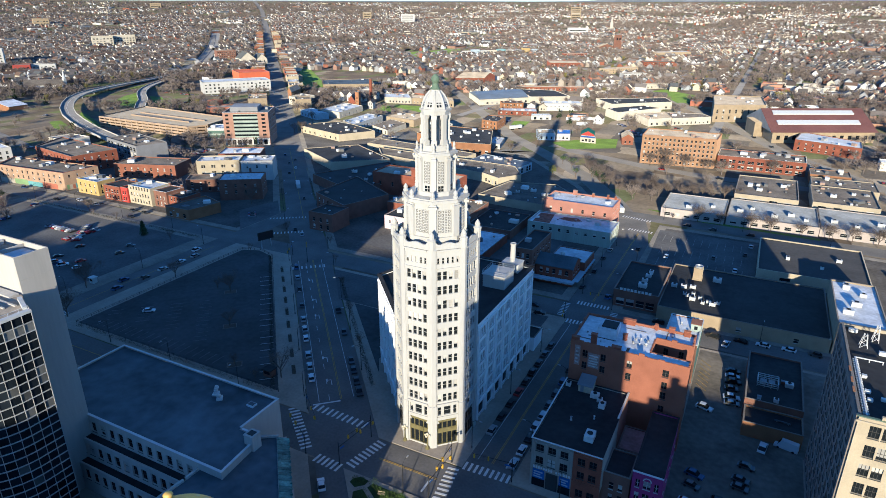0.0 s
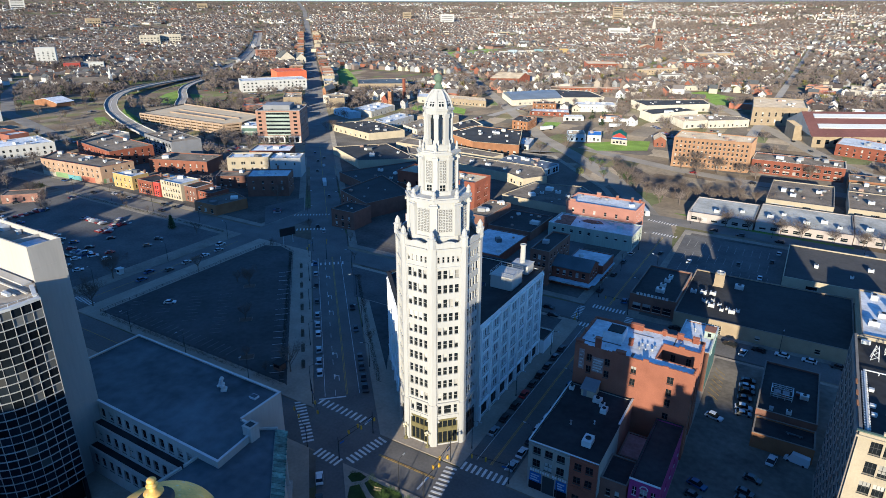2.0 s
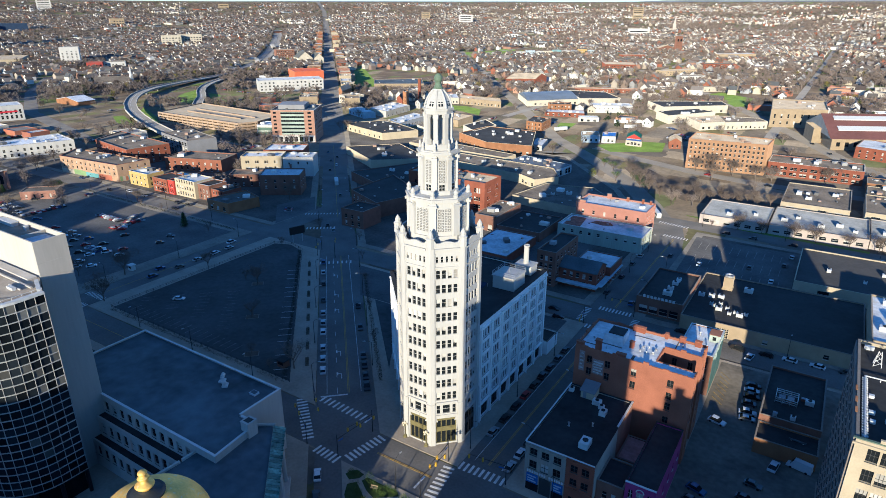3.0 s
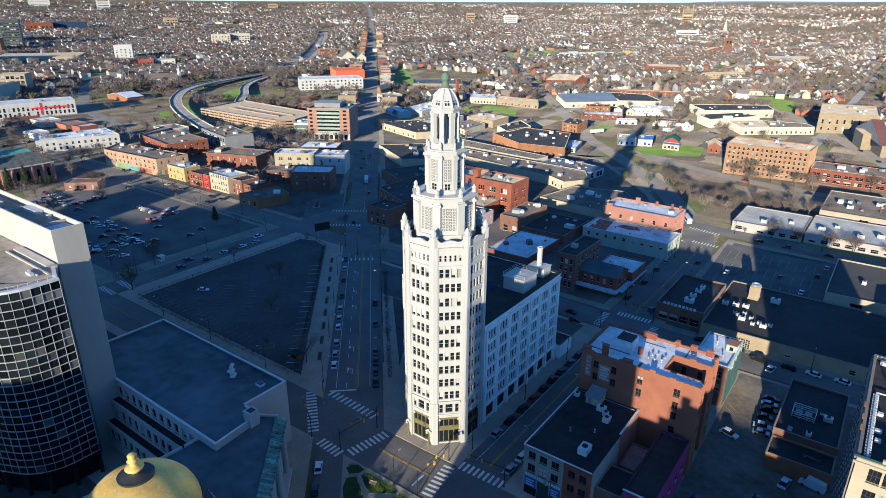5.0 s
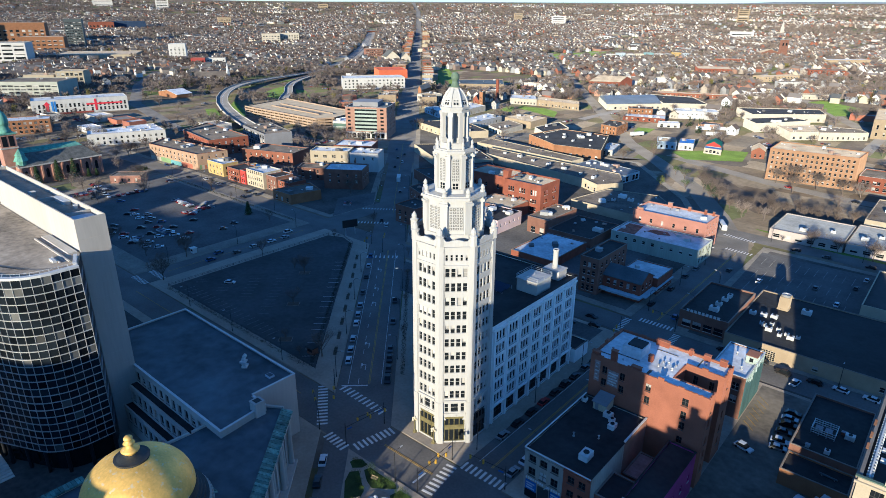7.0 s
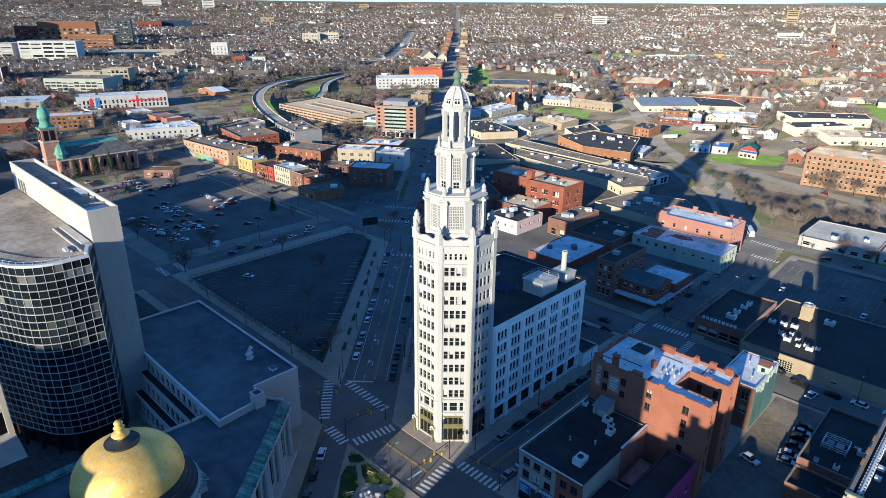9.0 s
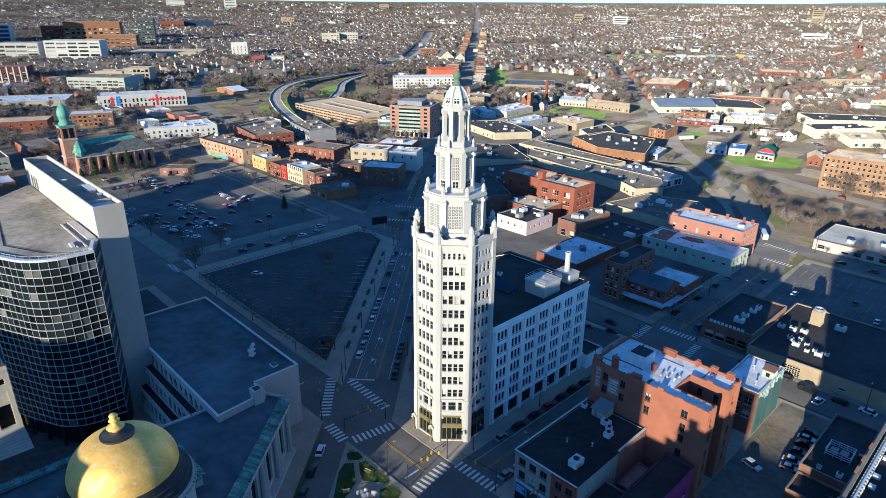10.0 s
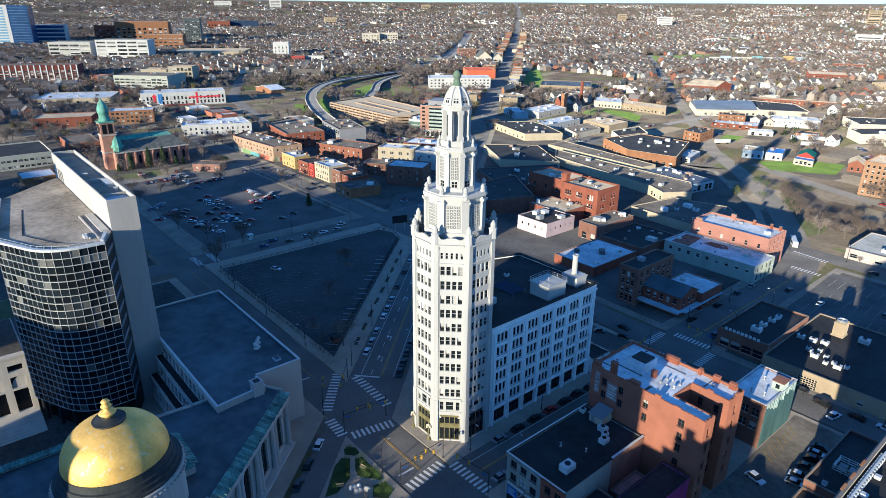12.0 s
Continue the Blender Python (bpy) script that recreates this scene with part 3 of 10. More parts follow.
def line(p, q, w=0.13, m=0, z=0.088, dash=0, gap=0):
    a, b = Vector(p), Vector(q)
    L = (b - a).length
    d = (b - a) / L
    n = Vector((-d.y, d.x)) * w / 2
    s = 0
    while s < L:
        e = min(L, s + dash) if dash else L
        p0, p1 = a + d * s, a + d * e
        mk.prism([tuple(p0 - n), tuple(p1 - n), tuple(p1 + n), tuple(p0 + n)], z - 0.06, z, m)
        s = e + gap if dash else L


bars((-103.5, 117.8), (-84.0, 117.0), 11, 3.0, 0.65)
bars((-108.5, 114.6), (-93.0, 101.6), 13, 3.0, 0.65)
bars((-89.2, 100.2), (-80.6, 99.6), 6, 3.0, 0.65)
bars((-79.2, 101.2), (-76.6, 113.4), 9, 3.0, 0.65)
bars((-53.6, 101.2), (-55.2, 113.4), 8, 3.0, 0.65)
bars((-53.6, 115.2), (-40.6, 115.6), 9, 3.0, 0.65)
bars((-54.0, 221.5), (-41.0, 221.8), 10, 3.0, 0.6)
bars((-53.6, 204.6), (-40.6, 204.8), 10, 3.0, 0.6)
bars((-56.6, 207.4), (-57.2, 219.4), 9, 2.6, 0.5)
bars((-38.0, 207.4), (-38.4, 219.0), 9, 2.6, 0.5)
bars((-166, 206), (-184, 190.5), 12, 3.0, 0.6)
bars((-205, 238), (-219, 227), 10, 3.0, 0.6)
bars((-219, 258), (-236, 246), 12, 2.4, 0.5)
bars((-224, 113.5), (-236, 113.5), 9, 2.6, 0.5)
bars((-224, 121), (-236, 121), 9, 2.6, 0.5)
bars((-54.5, 321.2), (-41.5, 320.2), 9, 2.8, 0.6)
bars((-62, 342), (-45.5, 339.4), 11, 2.8, 0.6)
G0, G1 = 34, 160
line(av(G0 + 12, 5.3), av(G1, 5.3), 0.14)
line(av(G0 + 12, 8.4), av(G1, 8.4), 0.14, dash=3, gap=6)
line(av(G0 + 12, 11.6), av(G1, 11.6), 0.16, 1)
line(av(G0 + 12, 12.0), av(G1, 12.0), 0.16, 1)
line(av(G0 + 12, 15.6), av(G1, 15.6), 0.14)
line(av(G0 + 11, 3.4), av(G0 + 11, 11.5), 0.55)
for s in (20, 34, 66, 80, 100):
    c = av(G0 + s, 9.9)
    q = av(G0 + s + 3.0, 9.9)
    line(c, q, 0.22)
    line(q, av(G0 + s + 3.0, 8.9), 0.22)
    line(av(G0 + s + 2.2, 8.6), av(G0 + s + 3.8, 8.6), 0.5)
line(av(220, 11.5), av(420, 11.5), 0.2, 1)
line((-47.2, 119), (-47.2, 203), 0.16, 1)
line((-46.8, 119), (-46.8, 203), 0.16, 1)
line((-51.0, 119), (-51.0, 203), 0.12)
line((-48.6, 225), (-48.4, 317), 0.18, 1)
line((-48.1, 225), (-47.9, 317), 0.18, 1)
line((-43.2, 119), (-43.2, 123), 0.4)
line((-74, 107.2), (-57, 107.2), 0.16, 1)
line((-74, 107.6), (-57, 107.6), 0.16, 1)
line((-58.5, 102.0), (-58.5, 106.6), 0.5)
line((-110, 107.3), (-220, 107.3), 0.16, 1)
line((-112, 101.5), (-112, 106.5), 0.5)
line((-230, 126), (-230, 200), 0.16, 1)
for k in range(7):
    line((-4.9, 182 + 2.6 * k), (-1.6, 178.8 + 2.6 * k), 0.12, 1, z=0.235)
for k in range(11):
    line((-33 + 3.6 * k, 276), (-33 + 3.6 * k, 286), 0.16, 2, z=0.235)
    line((-34 + 3.6 * k, 292), (-34 + 3.6 * k, 302), 0.16, 2, z=0.235)
    line((-35 + 3.6 * k, 310), (-35 + 3.6 * k, 320), 0.16, 2, z=0.235)
for k in range(20):
    line(av(58 + 4.6 * k, -7.2), av(58 + 4.6 * k, -11.8), 0.13, 0 if k % 4 else 2, z=0.235)
    line((-206 + 3.4 * k * 0.9, 121), (-206 + 3.4 * k * 0.9, 126), 0.09, 2, z=0.235)
# faded bay lines in the middle of the triangular car park
for o in (-30, -41, -52, -63, -74):
    for k in range(30):
        p, q = av(40 + 3.0 * k, o), av(40 + 3.0 * k, o - 4.6)
        if all(-212 < x < -130 and 128 < y < 200 and (x + 118) * 0.736 + (y - 119) * 0.677 < -3 for x, y in (p, q)):
            line(p, q, 0.09, 2, z=0.235)
tagged(part("road_marking", mk, [PAINT, PAINT_Y, mat("faded_bay_paint", (0.25, 0.24, 0.22), 0.85, 0.5, 0.5, 3, bump=0)]), "worn white and yellow road paint on asphalt", "road marking", "", "structure")

# grass
LAWNS = ([(-151, 951), (-137, 975), (-87, 926), (-84, 855), (-99, 835)], [(-792, 948), (-847, 1039), (-661, 843), (-599, 767), (-598, 747), (-649, 779)], [(-735, 515), (-770, 558), (-795, 604), (-715, 543), (-671, 496), (-706, 499)],
         [(-740, 573), (-718, 574), (-648, 530), (-665, 521)], [(-652, 412), (-693, 444), (-617, 410), (-571, 384), (-595, 389)], [(-658, 385), (-654, 395), (-579, 363), (-564, 349), (-620, 366)], [(-163, 525), (-134, 560), (-114, 566), (-107, 526), (-143, 504)],
         [(-389, 1017), (-361, 1031), (-344, 986), (-368, 967)], [(-854, 1662), (-822, 1705), (-748, 1557), (-780, 1524)], [(-880, 1507), (-840, 1610), (-774, 1488), (-793, 1385)], [(-820, 590), (-800, 560), (-850, 640), (-870, 690)],
         [(-399, 644), (-328, 611), (-346, 648), (-372, 662), (-404, 659)], [(-403, 613), (-380, 608), (-406, 647), (-417, 647)], [(-227, 591), (-213, 594), (-217, 619), (-233, 615)], [(-52, 362), (-20, 350.5), (36, 347), (36, 350), (-10, 353), (-44, 362)])
for nm, poly in [("lawn", p) for p in LAWNS]:
    mb = MB()
    mb.solid([(x, y, terrain(x, y) - 0.3) for x, y in poly], [(x, y, terrain(x, y) + (0.10 if math.hypot(x, y) < 1250 else 0.4)) for x, y in poly])
    setting(nm, mb, GRASS, "patch of green spring grass", "lawn")
PLAZA_GRASS = mat("dark_plaza_grass", (0.032, 0.055, 0.013), 0.95, 0.4, 0.4, 2.5)
for poly in ([(-75.7, 96.7), (-73.6, 95.7), (-71.8, 97.4), (-71.6, 99.0), (-74.1, 99.4), (-75.4, 98.2)], [(-63.7, 84.2), (-63.0, 87.0), (-65.4, 92.1), (-71.5, 96.0), (-73.0, 94.2), (-71.3, 91.2)],
             [(-70.7, 97.0), (-67.4, 94.9), (-64.7, 94.0), (-59.9, 97.7), (-60.8, 98.6), (-70.2, 98.7)], [(-56.5, 92.9), (-53.9, 95.5), (-55.4, 98.1), (-58.9, 97.9), (-59.6, 95.0)], [(-50.5, 84), (-46, 90), (-46, 98), (-52, 98), (-53.2, 93)]):
    mb = MB()
    mb.prism(poly, 0.1, 0.24)
    setting("lawn", mb, PLAZA_GRASS, "small dark green lawn between plaza paths", "lawn")

# ---- the white tower ----
TC = (-67.7, 127.3)


def octagon(a, c=TC):
    r = a / math.cos(math.pi / 8)
    return [(c[0] + r * math.cos(math.radians(22.5 + 45 * k)), c[1] + r * math.sin(math.radians(22.5 + 45 * k))) for k in range(8)]


def oct_ring(mb, a, z0, z1, m=0):
    mb.prism(octagon(a), z0, z1, m)


tower = thing("office_tower", TC[0], TC[1], 0.15, "tall white glazed terracotta octagonal tower with stepped crown", "tower")
tb = MB()
A = 9.9
oct_ring(tb, A - 0.4, 0.15, 56.6)
floors10 = [15.2 + 3.82 * k for k in range(10)]
ov = octagon(A)
for k in range(8):
    p0, p1 = ov[k], ov[(k + 1) % 8]
    d = 2 * A * math.tan(math.pi / 8)
    c4 = [(d / 2 + o - 0.50, d / 2 + o + 0.50) for o in (-2.16, -0.72, 0.72, 2.16)]
    c5 = [(d / 2 + o - 0.27, d / 2 + o + 0.27) for o in (-2.4, -1.2, 0, 1.2, 2.4)]
    c3 = [(d / 2 - 2.55, d / 2 - 1.65), (d / 2 - 0.95, d / 2 + 0.95), (d / 2 + 1.65, d / 2 + 2.55)]
    plain = k in (0, 1, 2)
    rows = [] if k == 1 else [(0.6, 8.3, [(d / 2 - 2.75, d / 2 + 2.75)])]
    facade(tb, tower, p0, p1, 0.15, 9.4, rows, 0.4, 0, 0.12, None)
    facade(tb, tower, p0, p1, 9.4, 56.6, [(9.9, 12.4, c3)] + [(z - 1.1, z + 1.1, c4) for z in floors10] + [(52.7, 54.2, c5)], 0.4, 0, 0.12, "sash")
    # shallow pilasters beside the window strip and sill courses
    for x0, x1 in ((1.0, 1.22), (d - 1.22, d - 1.0)):
        tb.along(p0, p1, x0, x1, 13.4, 55, 0.0, 0.14)
    # entrance
    if rows:
        en = MB()
        e = d / 2
        en.along(p0, p1, e - 2.75, e + 2.75, 0.16, 7.6, -0.385, -0.32)
        glaze = part("entrance", en, GLASS, tower, "olive bronze and glass entrance" if k in (5, 6) else "dark glazed arch")
        for x0, x1, z0, z1, o in [(-2.75, 2.75, 4.2, 5.6, -0.15), (-2.75, 2.75, 7.6, 8.3, -0.12), (-2.75, 2.75, 0.15, 0.75, -0.1)] + [(x, x + 0.2, 0.76, 7.59, -0.14) for x in (-2.7, -1.45, -0.1, 1.25, 2.5)]:
            en = MB()
            en.along(p0, p1, e + x0, e + x1, z0, z1, -0.38, o)
            part("panel" if x1 - x0 > 1 else "mullion", en, BRONZE if k in (5, 6) else FRAME_D, glaze)
        ar = MB()
        for s in (-1, 1):
            for q in range(4):
                ar.along(p0, p1, e + s * 2.75 - (0 if s < 0 else 0.55 - 0.13 * q), e + s * 2.75 + (0.55 - 0.13 * q if s < 0 else 0), 8.3 - 0.28 * (4 - q) * 0.9, 8.3 - 0.28 * (3 - q) * 0.9, -0.30, -0.02)
        part("arch", ar, WHITE, tower)
part("wall", tb, WHITE, tower)
for k in range(8):
    pb = MB()
    v, pv, nv = Vector(ov[k]), Vector(ov[k - 1]), Vector(ov[(k + 1) % 8])
    t0, t1 = (v - pv).normalized(), (nv - v).normalized()
    n0, n1 = Vector((t0.y, -t0.x)), Vector((t1.y, -t1.x))
    out = 0.32
    w = 1.0
    mid = v + (n0 + n1).normalized() * (out / math.cos(math.pi / 8))
    for z0, z1, ww, oo in ((0.15, 13.0, 1.1, 0.45), (13.0, 56.4, w, out)):
        mid = v + (n0 + n1).normalized() * (oo / math.cos(math.pi / 8))
        inn = v - (n0 + n1).normalized() * 0.5
        pb.prism([tuple(v - t0 * ww + n0 * oo), tuple(mid), tuple(v + t1 * ww + n1 * oo), tuple(v + t1 * ww - n1 * 0.1), tuple(inn), tuple(v - t0 * ww - n0 * 0.1)], z0, z1)
    part("pier", pb, WHITE, tower)
    fb = MB()
    c = v - (n0 + n1).normalized() * 0.35
    fb.lathe([(0.95, 56.4), (0.95, 58.6), (1.1, 58.7), (1.1, 58.9), (0.62, 59.2), (0.72, 59.8), (0.50, 60.3), (0.12, 60.9)], 8, c.x, c.y)
    part("finial", fb, WHITE, tower)
    # parapet with a raised middle
    p0, p1 = ov[k], ov[(k + 1) % 8]
    d = 2 * A * math.tan(math.pi / 8)
    prof = [(0.2, 56.4), (d - 0.2, 56.4), (d - 0.2, 58.5), (d - 0.9, 58.5), (d - 1.5, 57.7), (d - 2.3, 57.6), (d / 2 + 1.0, 57.9), (d / 2, 58.05), (d / 2 - 1.0, 57.9), (2.3, 57.6), (1.5, 57.7), (0.9, 58.5), (0.2, 58.5)]
    ab = MB()
    plate(ab, p0, p1, prof, -0.25, 0.22)
    part("parapet", ab, WHITE, tower)
    for x, z0, z1, o in ((1.1, 55.9, 56.3, 0.42), (1.2, 51.3, 51.6, 0.25), (1.2, 13.0, 13.5, 0.38), (1.2, 9.1, 9.5, 0.22)):
        ab = MB()
        ab.along(p0, p1, x, d - x, z0, z1, 0.0, o)
        part("string_course", ab, WHITE, tower)
    ab = MB()
    ab.along(p0, p1, d / 2 - 0.5, d / 2 + 0.5, 8.6, 9.1, 0.003, 0.3)
    part("keystone", ab, WHITE, tower)
rb = MB()
oct_ring(rb, A - 0.45, 56.6, 56.7)
part("terrace", rb, ROOF_GREY, tower)


# screen back darkened: the openings' shade is put into the colour
RECESS_SHADE = mat("painted_shade_screen_back", (0.17, 0.165, 0.155), 0.9, 0.2)


def tier(a, z0, z1, panel, top, plinth, label):
    """An eight-sided stage with corner piers, pierced panels and a cornice."""
    mb = MB()
    oct_ring(mb, a, z0, z1)
    oct_ring(mb, a + 0.45, z0, z0 + plinth)
    oct_ring(mb, a + 0.35, z1, z1 + 0.35)
    oct_ring(mb, a + 0.75, z1 + 0.35, z1 + top)
    oct_ring(mb, a + 0.35, z1 + top, z1 + top + 0.3)
    part("wall", mb, WHITE, tower)
    vs = octagon(a)
    d = 2 * a * math.tan(math.pi / 8)
    for k in range(8):
        v = Vector(vs[k])
        o = (v - Vector(TC)).normalized()
        t = Vector((-o.y, o.x))
        pw = 0.16 * d
        q = MB()
        q.prism([tuple(v + o * 0.35 - t * pw), tuple(v + o * 0.35 + t * pw), tuple(v - o * 0.6 + t * pw), tuple(v - o * 0.6 - t * pw)], z0 + plinth, z1 + 0.1)
        q.prism([tuple(v + o * 0.75 - t * pw * 1.25), tuple(v + o * 0.75 + t * pw * 1.25), tuple(v - o * 0.6 + t * pw), tuple(v - o * 0.6 - t * pw)], z1 - 0.9, z1 - 0.3)
        part("pier", q, WHITE, tower)
        p0, p1 = vs[k], vs[(k + 1) % 8]
        w, za, zb, nx, nz = panel
        g = MB()
        g.along(p0, p1, d / 2 - w / 2, d / 2 + w / 2, za, zb, -0.1, 0.03, 1)
        bw = 0.10
        for i in range(nx + 1):
            x = d / 2 - w / 2 + w * i / nx
            g.along(p0, p1, x - bw, x + bw, za, zb, 0.0, 0.16, 0)
        for i in range(nz + 1):
            z = za + (zb - za) * i / nz
            g.along(p0, p1, d / 2 - w / 2, d / 2 + w / 2, z - bw, z + bw, 0.0, 0.15, 0)
        # a small boss in each opening
        for i in range(nx):
            for j in range(nz):
                x, z = d / 2 - w / 2 + w * (i + 0.5) / nx, za + (zb - za) * (j + 0.5) / nz
                g.along(p0, p1, x - 0.14, x + 0.14, z - 0.14, z + 0.14, 0.0, 0.14, 0)
        part("lattice", g, [WHITE, RECESS_SHADE], tower, "pierced white screen")
        u = MB()
        c = v - o * 0.1
        zt = z1 + top + 0.3
        s = 0.09 * d
        u.lathe([(s * 1.2, zt), (s * 1.2, zt + 0.5), (s * 0.8, zt + 0.6), (s * 1.1, zt + 1.1), (s * 0.8, zt + 1.5), (s * 0.15, zt + 1.9)], 8, c.x, c.y)
        part("urn", u, WHITE, tower)


tier(6.85, 56.7, 66.4, (3.3, 59.3, 65.0, 4, 7), 1.0, 1.6, "")
tier(4.15, 67.7, 77.0, (1.7, 70.6, 76.0, 2, 7), 0.9, 1.0, "")
for k in range(8):
    vs = octagon(4.15)
    p0, p1 = vs[k], vs[(k + 1) % 8]
    d = 2 * 4.15 * math.tan(math.pi / 8)
    g = MB()
    g.along(p0, p1, d / 2 - 0.65, d / 2 + 0.65, 68.75, 70.1, 0.0, 0.05, 0)
    g.along(p0, p1, d / 2 - 0.05, d / 2 + 0.05, 68.75, 70.1, 0.05, 0.10, 1)
    g.along(p0, p1, d / 2 - 0.65, d / 2 + 0.65, 69.4, 69.5, 0.05, 0.10, 1)
    part("window", g, [GLASS, FRAME_W], tower)
# open lantern stage
mb = MB()
oct_ring(mb, 3.5, 78.2, 79.5)
oct_ring(mb, 1.0, 79.5, 86.6)
oct_ring(mb, 3.15, 86.4, 87.2)
oct_ring(mb, 3.45, 87.2, 87.7)
part("lantern", mb, WHITE, tower)
for k in range(8):
    v = Vector(octagon(2.75)[k])
    o = (v - Vector(TC)).normalized()
    t = Vector((-o.y, o.x))
    q = MB()
    sq = lambda r, h: [tuple(v + o * r - t * h), tuple(v + o * r + t * h), tuple(v - o * r + t * h), tuple(v - o * r - t * h)]
    q.prism(sq(0.62, 0.66), 79.4, 80.6)
    q.prism(sq(0.42, 0.50), 80.6, 85.6)
    q.prism(sq(0.58, 0.64), 85.6, 86.5)
    part("column", q, WHITE, tower)
mb = MB()
prof = [(3.2, 87.7), (3.05, 88.5), (2.7, 89.5), (2.15, 90.5), (1.5, 91.3), (1.15, 91.6), (1.15, 91.9)]
mb.lathe(prof, 8, *TC, 0, math.radians(22.5))
part("dome", mb, WHITE, tower)
for k in range(8):
    a = math.radians(22.5 + 45 * k)
    q = MB()
    for (r0, z0), (r1, z1) in zip(prof[:-2], prof[1:-1]):
        q.tube((TC[0] + r0 * math.cos(a), TC[1] + r0 * math.sin(a), z0), (TC[0] + r1 * math.cos(a), TC[1] + r1 * math.sin(a), z1), 0.25, 0.22, 5)
    part("rib", q, WHITE, tower)
    a += math.pi / 8
    g = MB()
    for j, (r, z) in enumerate(((2.93, 88.2), (2.68, 89.0), (2.34, 89.75))):
        for s in (-0.33, 0.33):
            cx, cy = TC[0] + r * math.cos(a) - s * math.sin(a), TC[1] + r * math.sin(a) + s * math.cos(a)
            t, o = Vector((-math.sin(a), math.cos(a))) * 0.22, Vector((math.cos(a), math.sin(a)))
            lean = 0.22 + 0.1 * j
            lo = [(cx - t.x, cy - t.y, z), (cx + t.x, cy + t.y, z)]
            hi = [(cx + t.x - o.x * lean, cy + t.y - o.y * lean, z + 0.55), (cx - t.x - o.x * lean, cy - t.y - o.y * lean, z + 0.55)]
            g.face([(x + o.x * 0.03, y + o.y * 0.03, zz) for x, y, zz in lo + hi], 0)
    part("light", g, GLASS, tower, "small dark dome lights")
mb = MB()
mb.lathe([(1.2, 91.9), (1.0, 92.2), (0.75, 92.8), (0.62, 93.3), (0.8, 93.5), (1.0, 94.0), (0.9, 94.6), (0.5, 95.1), (0.1, 95.3)], 10, *TC)
part("crowning_lamp", mb, OLD_COPPER, tower, "weathered green copper lamp", True)
for k, (x, y) in enumerate(((-73.5, 120.0), (-64.0, 119.6), (-60.2, 126))):
    sb = MB()
    sh = thing("shrub", x, y, 56.7, "small brown shrub on the tower terrace", "shrub", "terrace shrubs")
    rr = random.Random(k)
    for i in range(60):
        c = Vector((rr.gauss(0, 0.45), rr.gauss(0, 0.45), abs(rr.gauss(0.5, 0.4))))
        u, w = Vector((rr.gauss(0, 1), rr.gauss(0, 1), rr.gauss(0, 1))).normalized() * 0.3, Vector((rr.gauss(0, 1), rr.gauss(0, 1), rr.gauss(0, 1))).normalized() * 0.18
        sb.face([c - u, c + w, c + u])
    part("foliage", sb, SHRUB if k == 0 else TWIG, sh, local=True)

OFFICE_WHITE = mat("white_glazed_office_brick", (0.82, 0.81, 0.79), 0.6, 0.12, 0.2, 3, streak=True)
# ---- the white office block behind the tower ----
office = thing("office_block", -76, 155, 0.15, "long white glazed brick office block with rows of sash windows", "building")
AP = [(-58.2, 132.6), (-58.2, 176.6), (-90, 176.6), (-99.2, 148.2), (-77.3, 124.2)]
ob_ = MB()
ob_.prism(inset(AP, 0.45), 0.15, 30.6)
for i in range(5):
    p0, p1 = AP[i], AP[(i + 1) % 5]
    d = math.hypot(p1[0] - p0[0], p1[1] - p0[1])
    if i == 4:
        facade(ob_, office, p0, p1, 0.15, 31.2, [], 0.45)
        continue
    bays = {0: 7, 1: 5, 2: 4, 3: 5}[i]
    fl = [(z, 2.65) for z in (6.2, 10.1, 14.0, 17.9, 21.8, 25.8)]
    rows = grid_rows(d, fl, bays, 1.2, 1.0, 3, 0.24)
    pitch = (d - 2.0) / bays
    rows = [(0.7, 5.0, [(1.0 + pitch * k + 0.8, 1.0 + pitch * (k + 1) - 0.8) for k in range(bays)])] + rows
    facade(ob_, office, p0, p1, 0.15, 5.4, rows[:1], 0.45, 0, None, "multi", FRAME_D, 0.0)
    facade(ob_, office, p0, p1, 5.4, 31.2, rows[1:], 0.45, 0, None, "sash", FRAME_D, 0.05)
    for k in range(bays + 1):
        x = max(0.05, min(d - 0.9, 1.0 + pitch * k - 0.42))
        pb = MB()
        pb.along(p0, p1, x, x + 0.85, 0.15, 30.0, 0.003, 0.42)
        part("pier", pb, OFFICE_WHITE, office)
    for z0, z1, y0, y1, e, mt in ((29.3, 29.7, 0.0, 0.5, 0.2, OFFICE_WHITE), (5.2, 5.6, 0.0, 0.5, 0.2, OFFICE_WHITE), (31.204, 31.5, -0.9, 0.35, 0.3, ROOF_DARK)):
        cb = MB()
        cb.along(p0, p1, -e, d - e, z0, z1, y0, y1)
        part("cornice", cb, mt, office)
part("wall", ob_, OFFICE_WHITE, office)
rb = MB()
rb.prism(inset(AP, 0.5), 30.6, 30.7)
part("roof", rb, ROOF_DARK, office)
ph = thing("roof_penthouse", -63.5, 160.5, 30.7, "white rendered lift housing with railing on the roof", "roof structure")
mb = MB()
mb.box(-67.2, 156.6, 30.7, -60.2, 164.2, 34.6)
mb.box(-67.5, 156.3, 34.6, -59.9, 164.5, 34.85)
part("wall", mb, WHITE, ph)
rl = MB()
for x in (-67.3, -63.7, -60.1):
    for y in (156.5, 160.4, 164.3):
        rl.tube((x, y, 34.85), (x, y, 36.0), 0.05, 0.05, 5)
for y in (156.5, 164.3):
    for z in (35.4, 36.0):
        rl.tube((-67.3, y, z), (-60.1, y, z), 0.04, 0.04, 5)
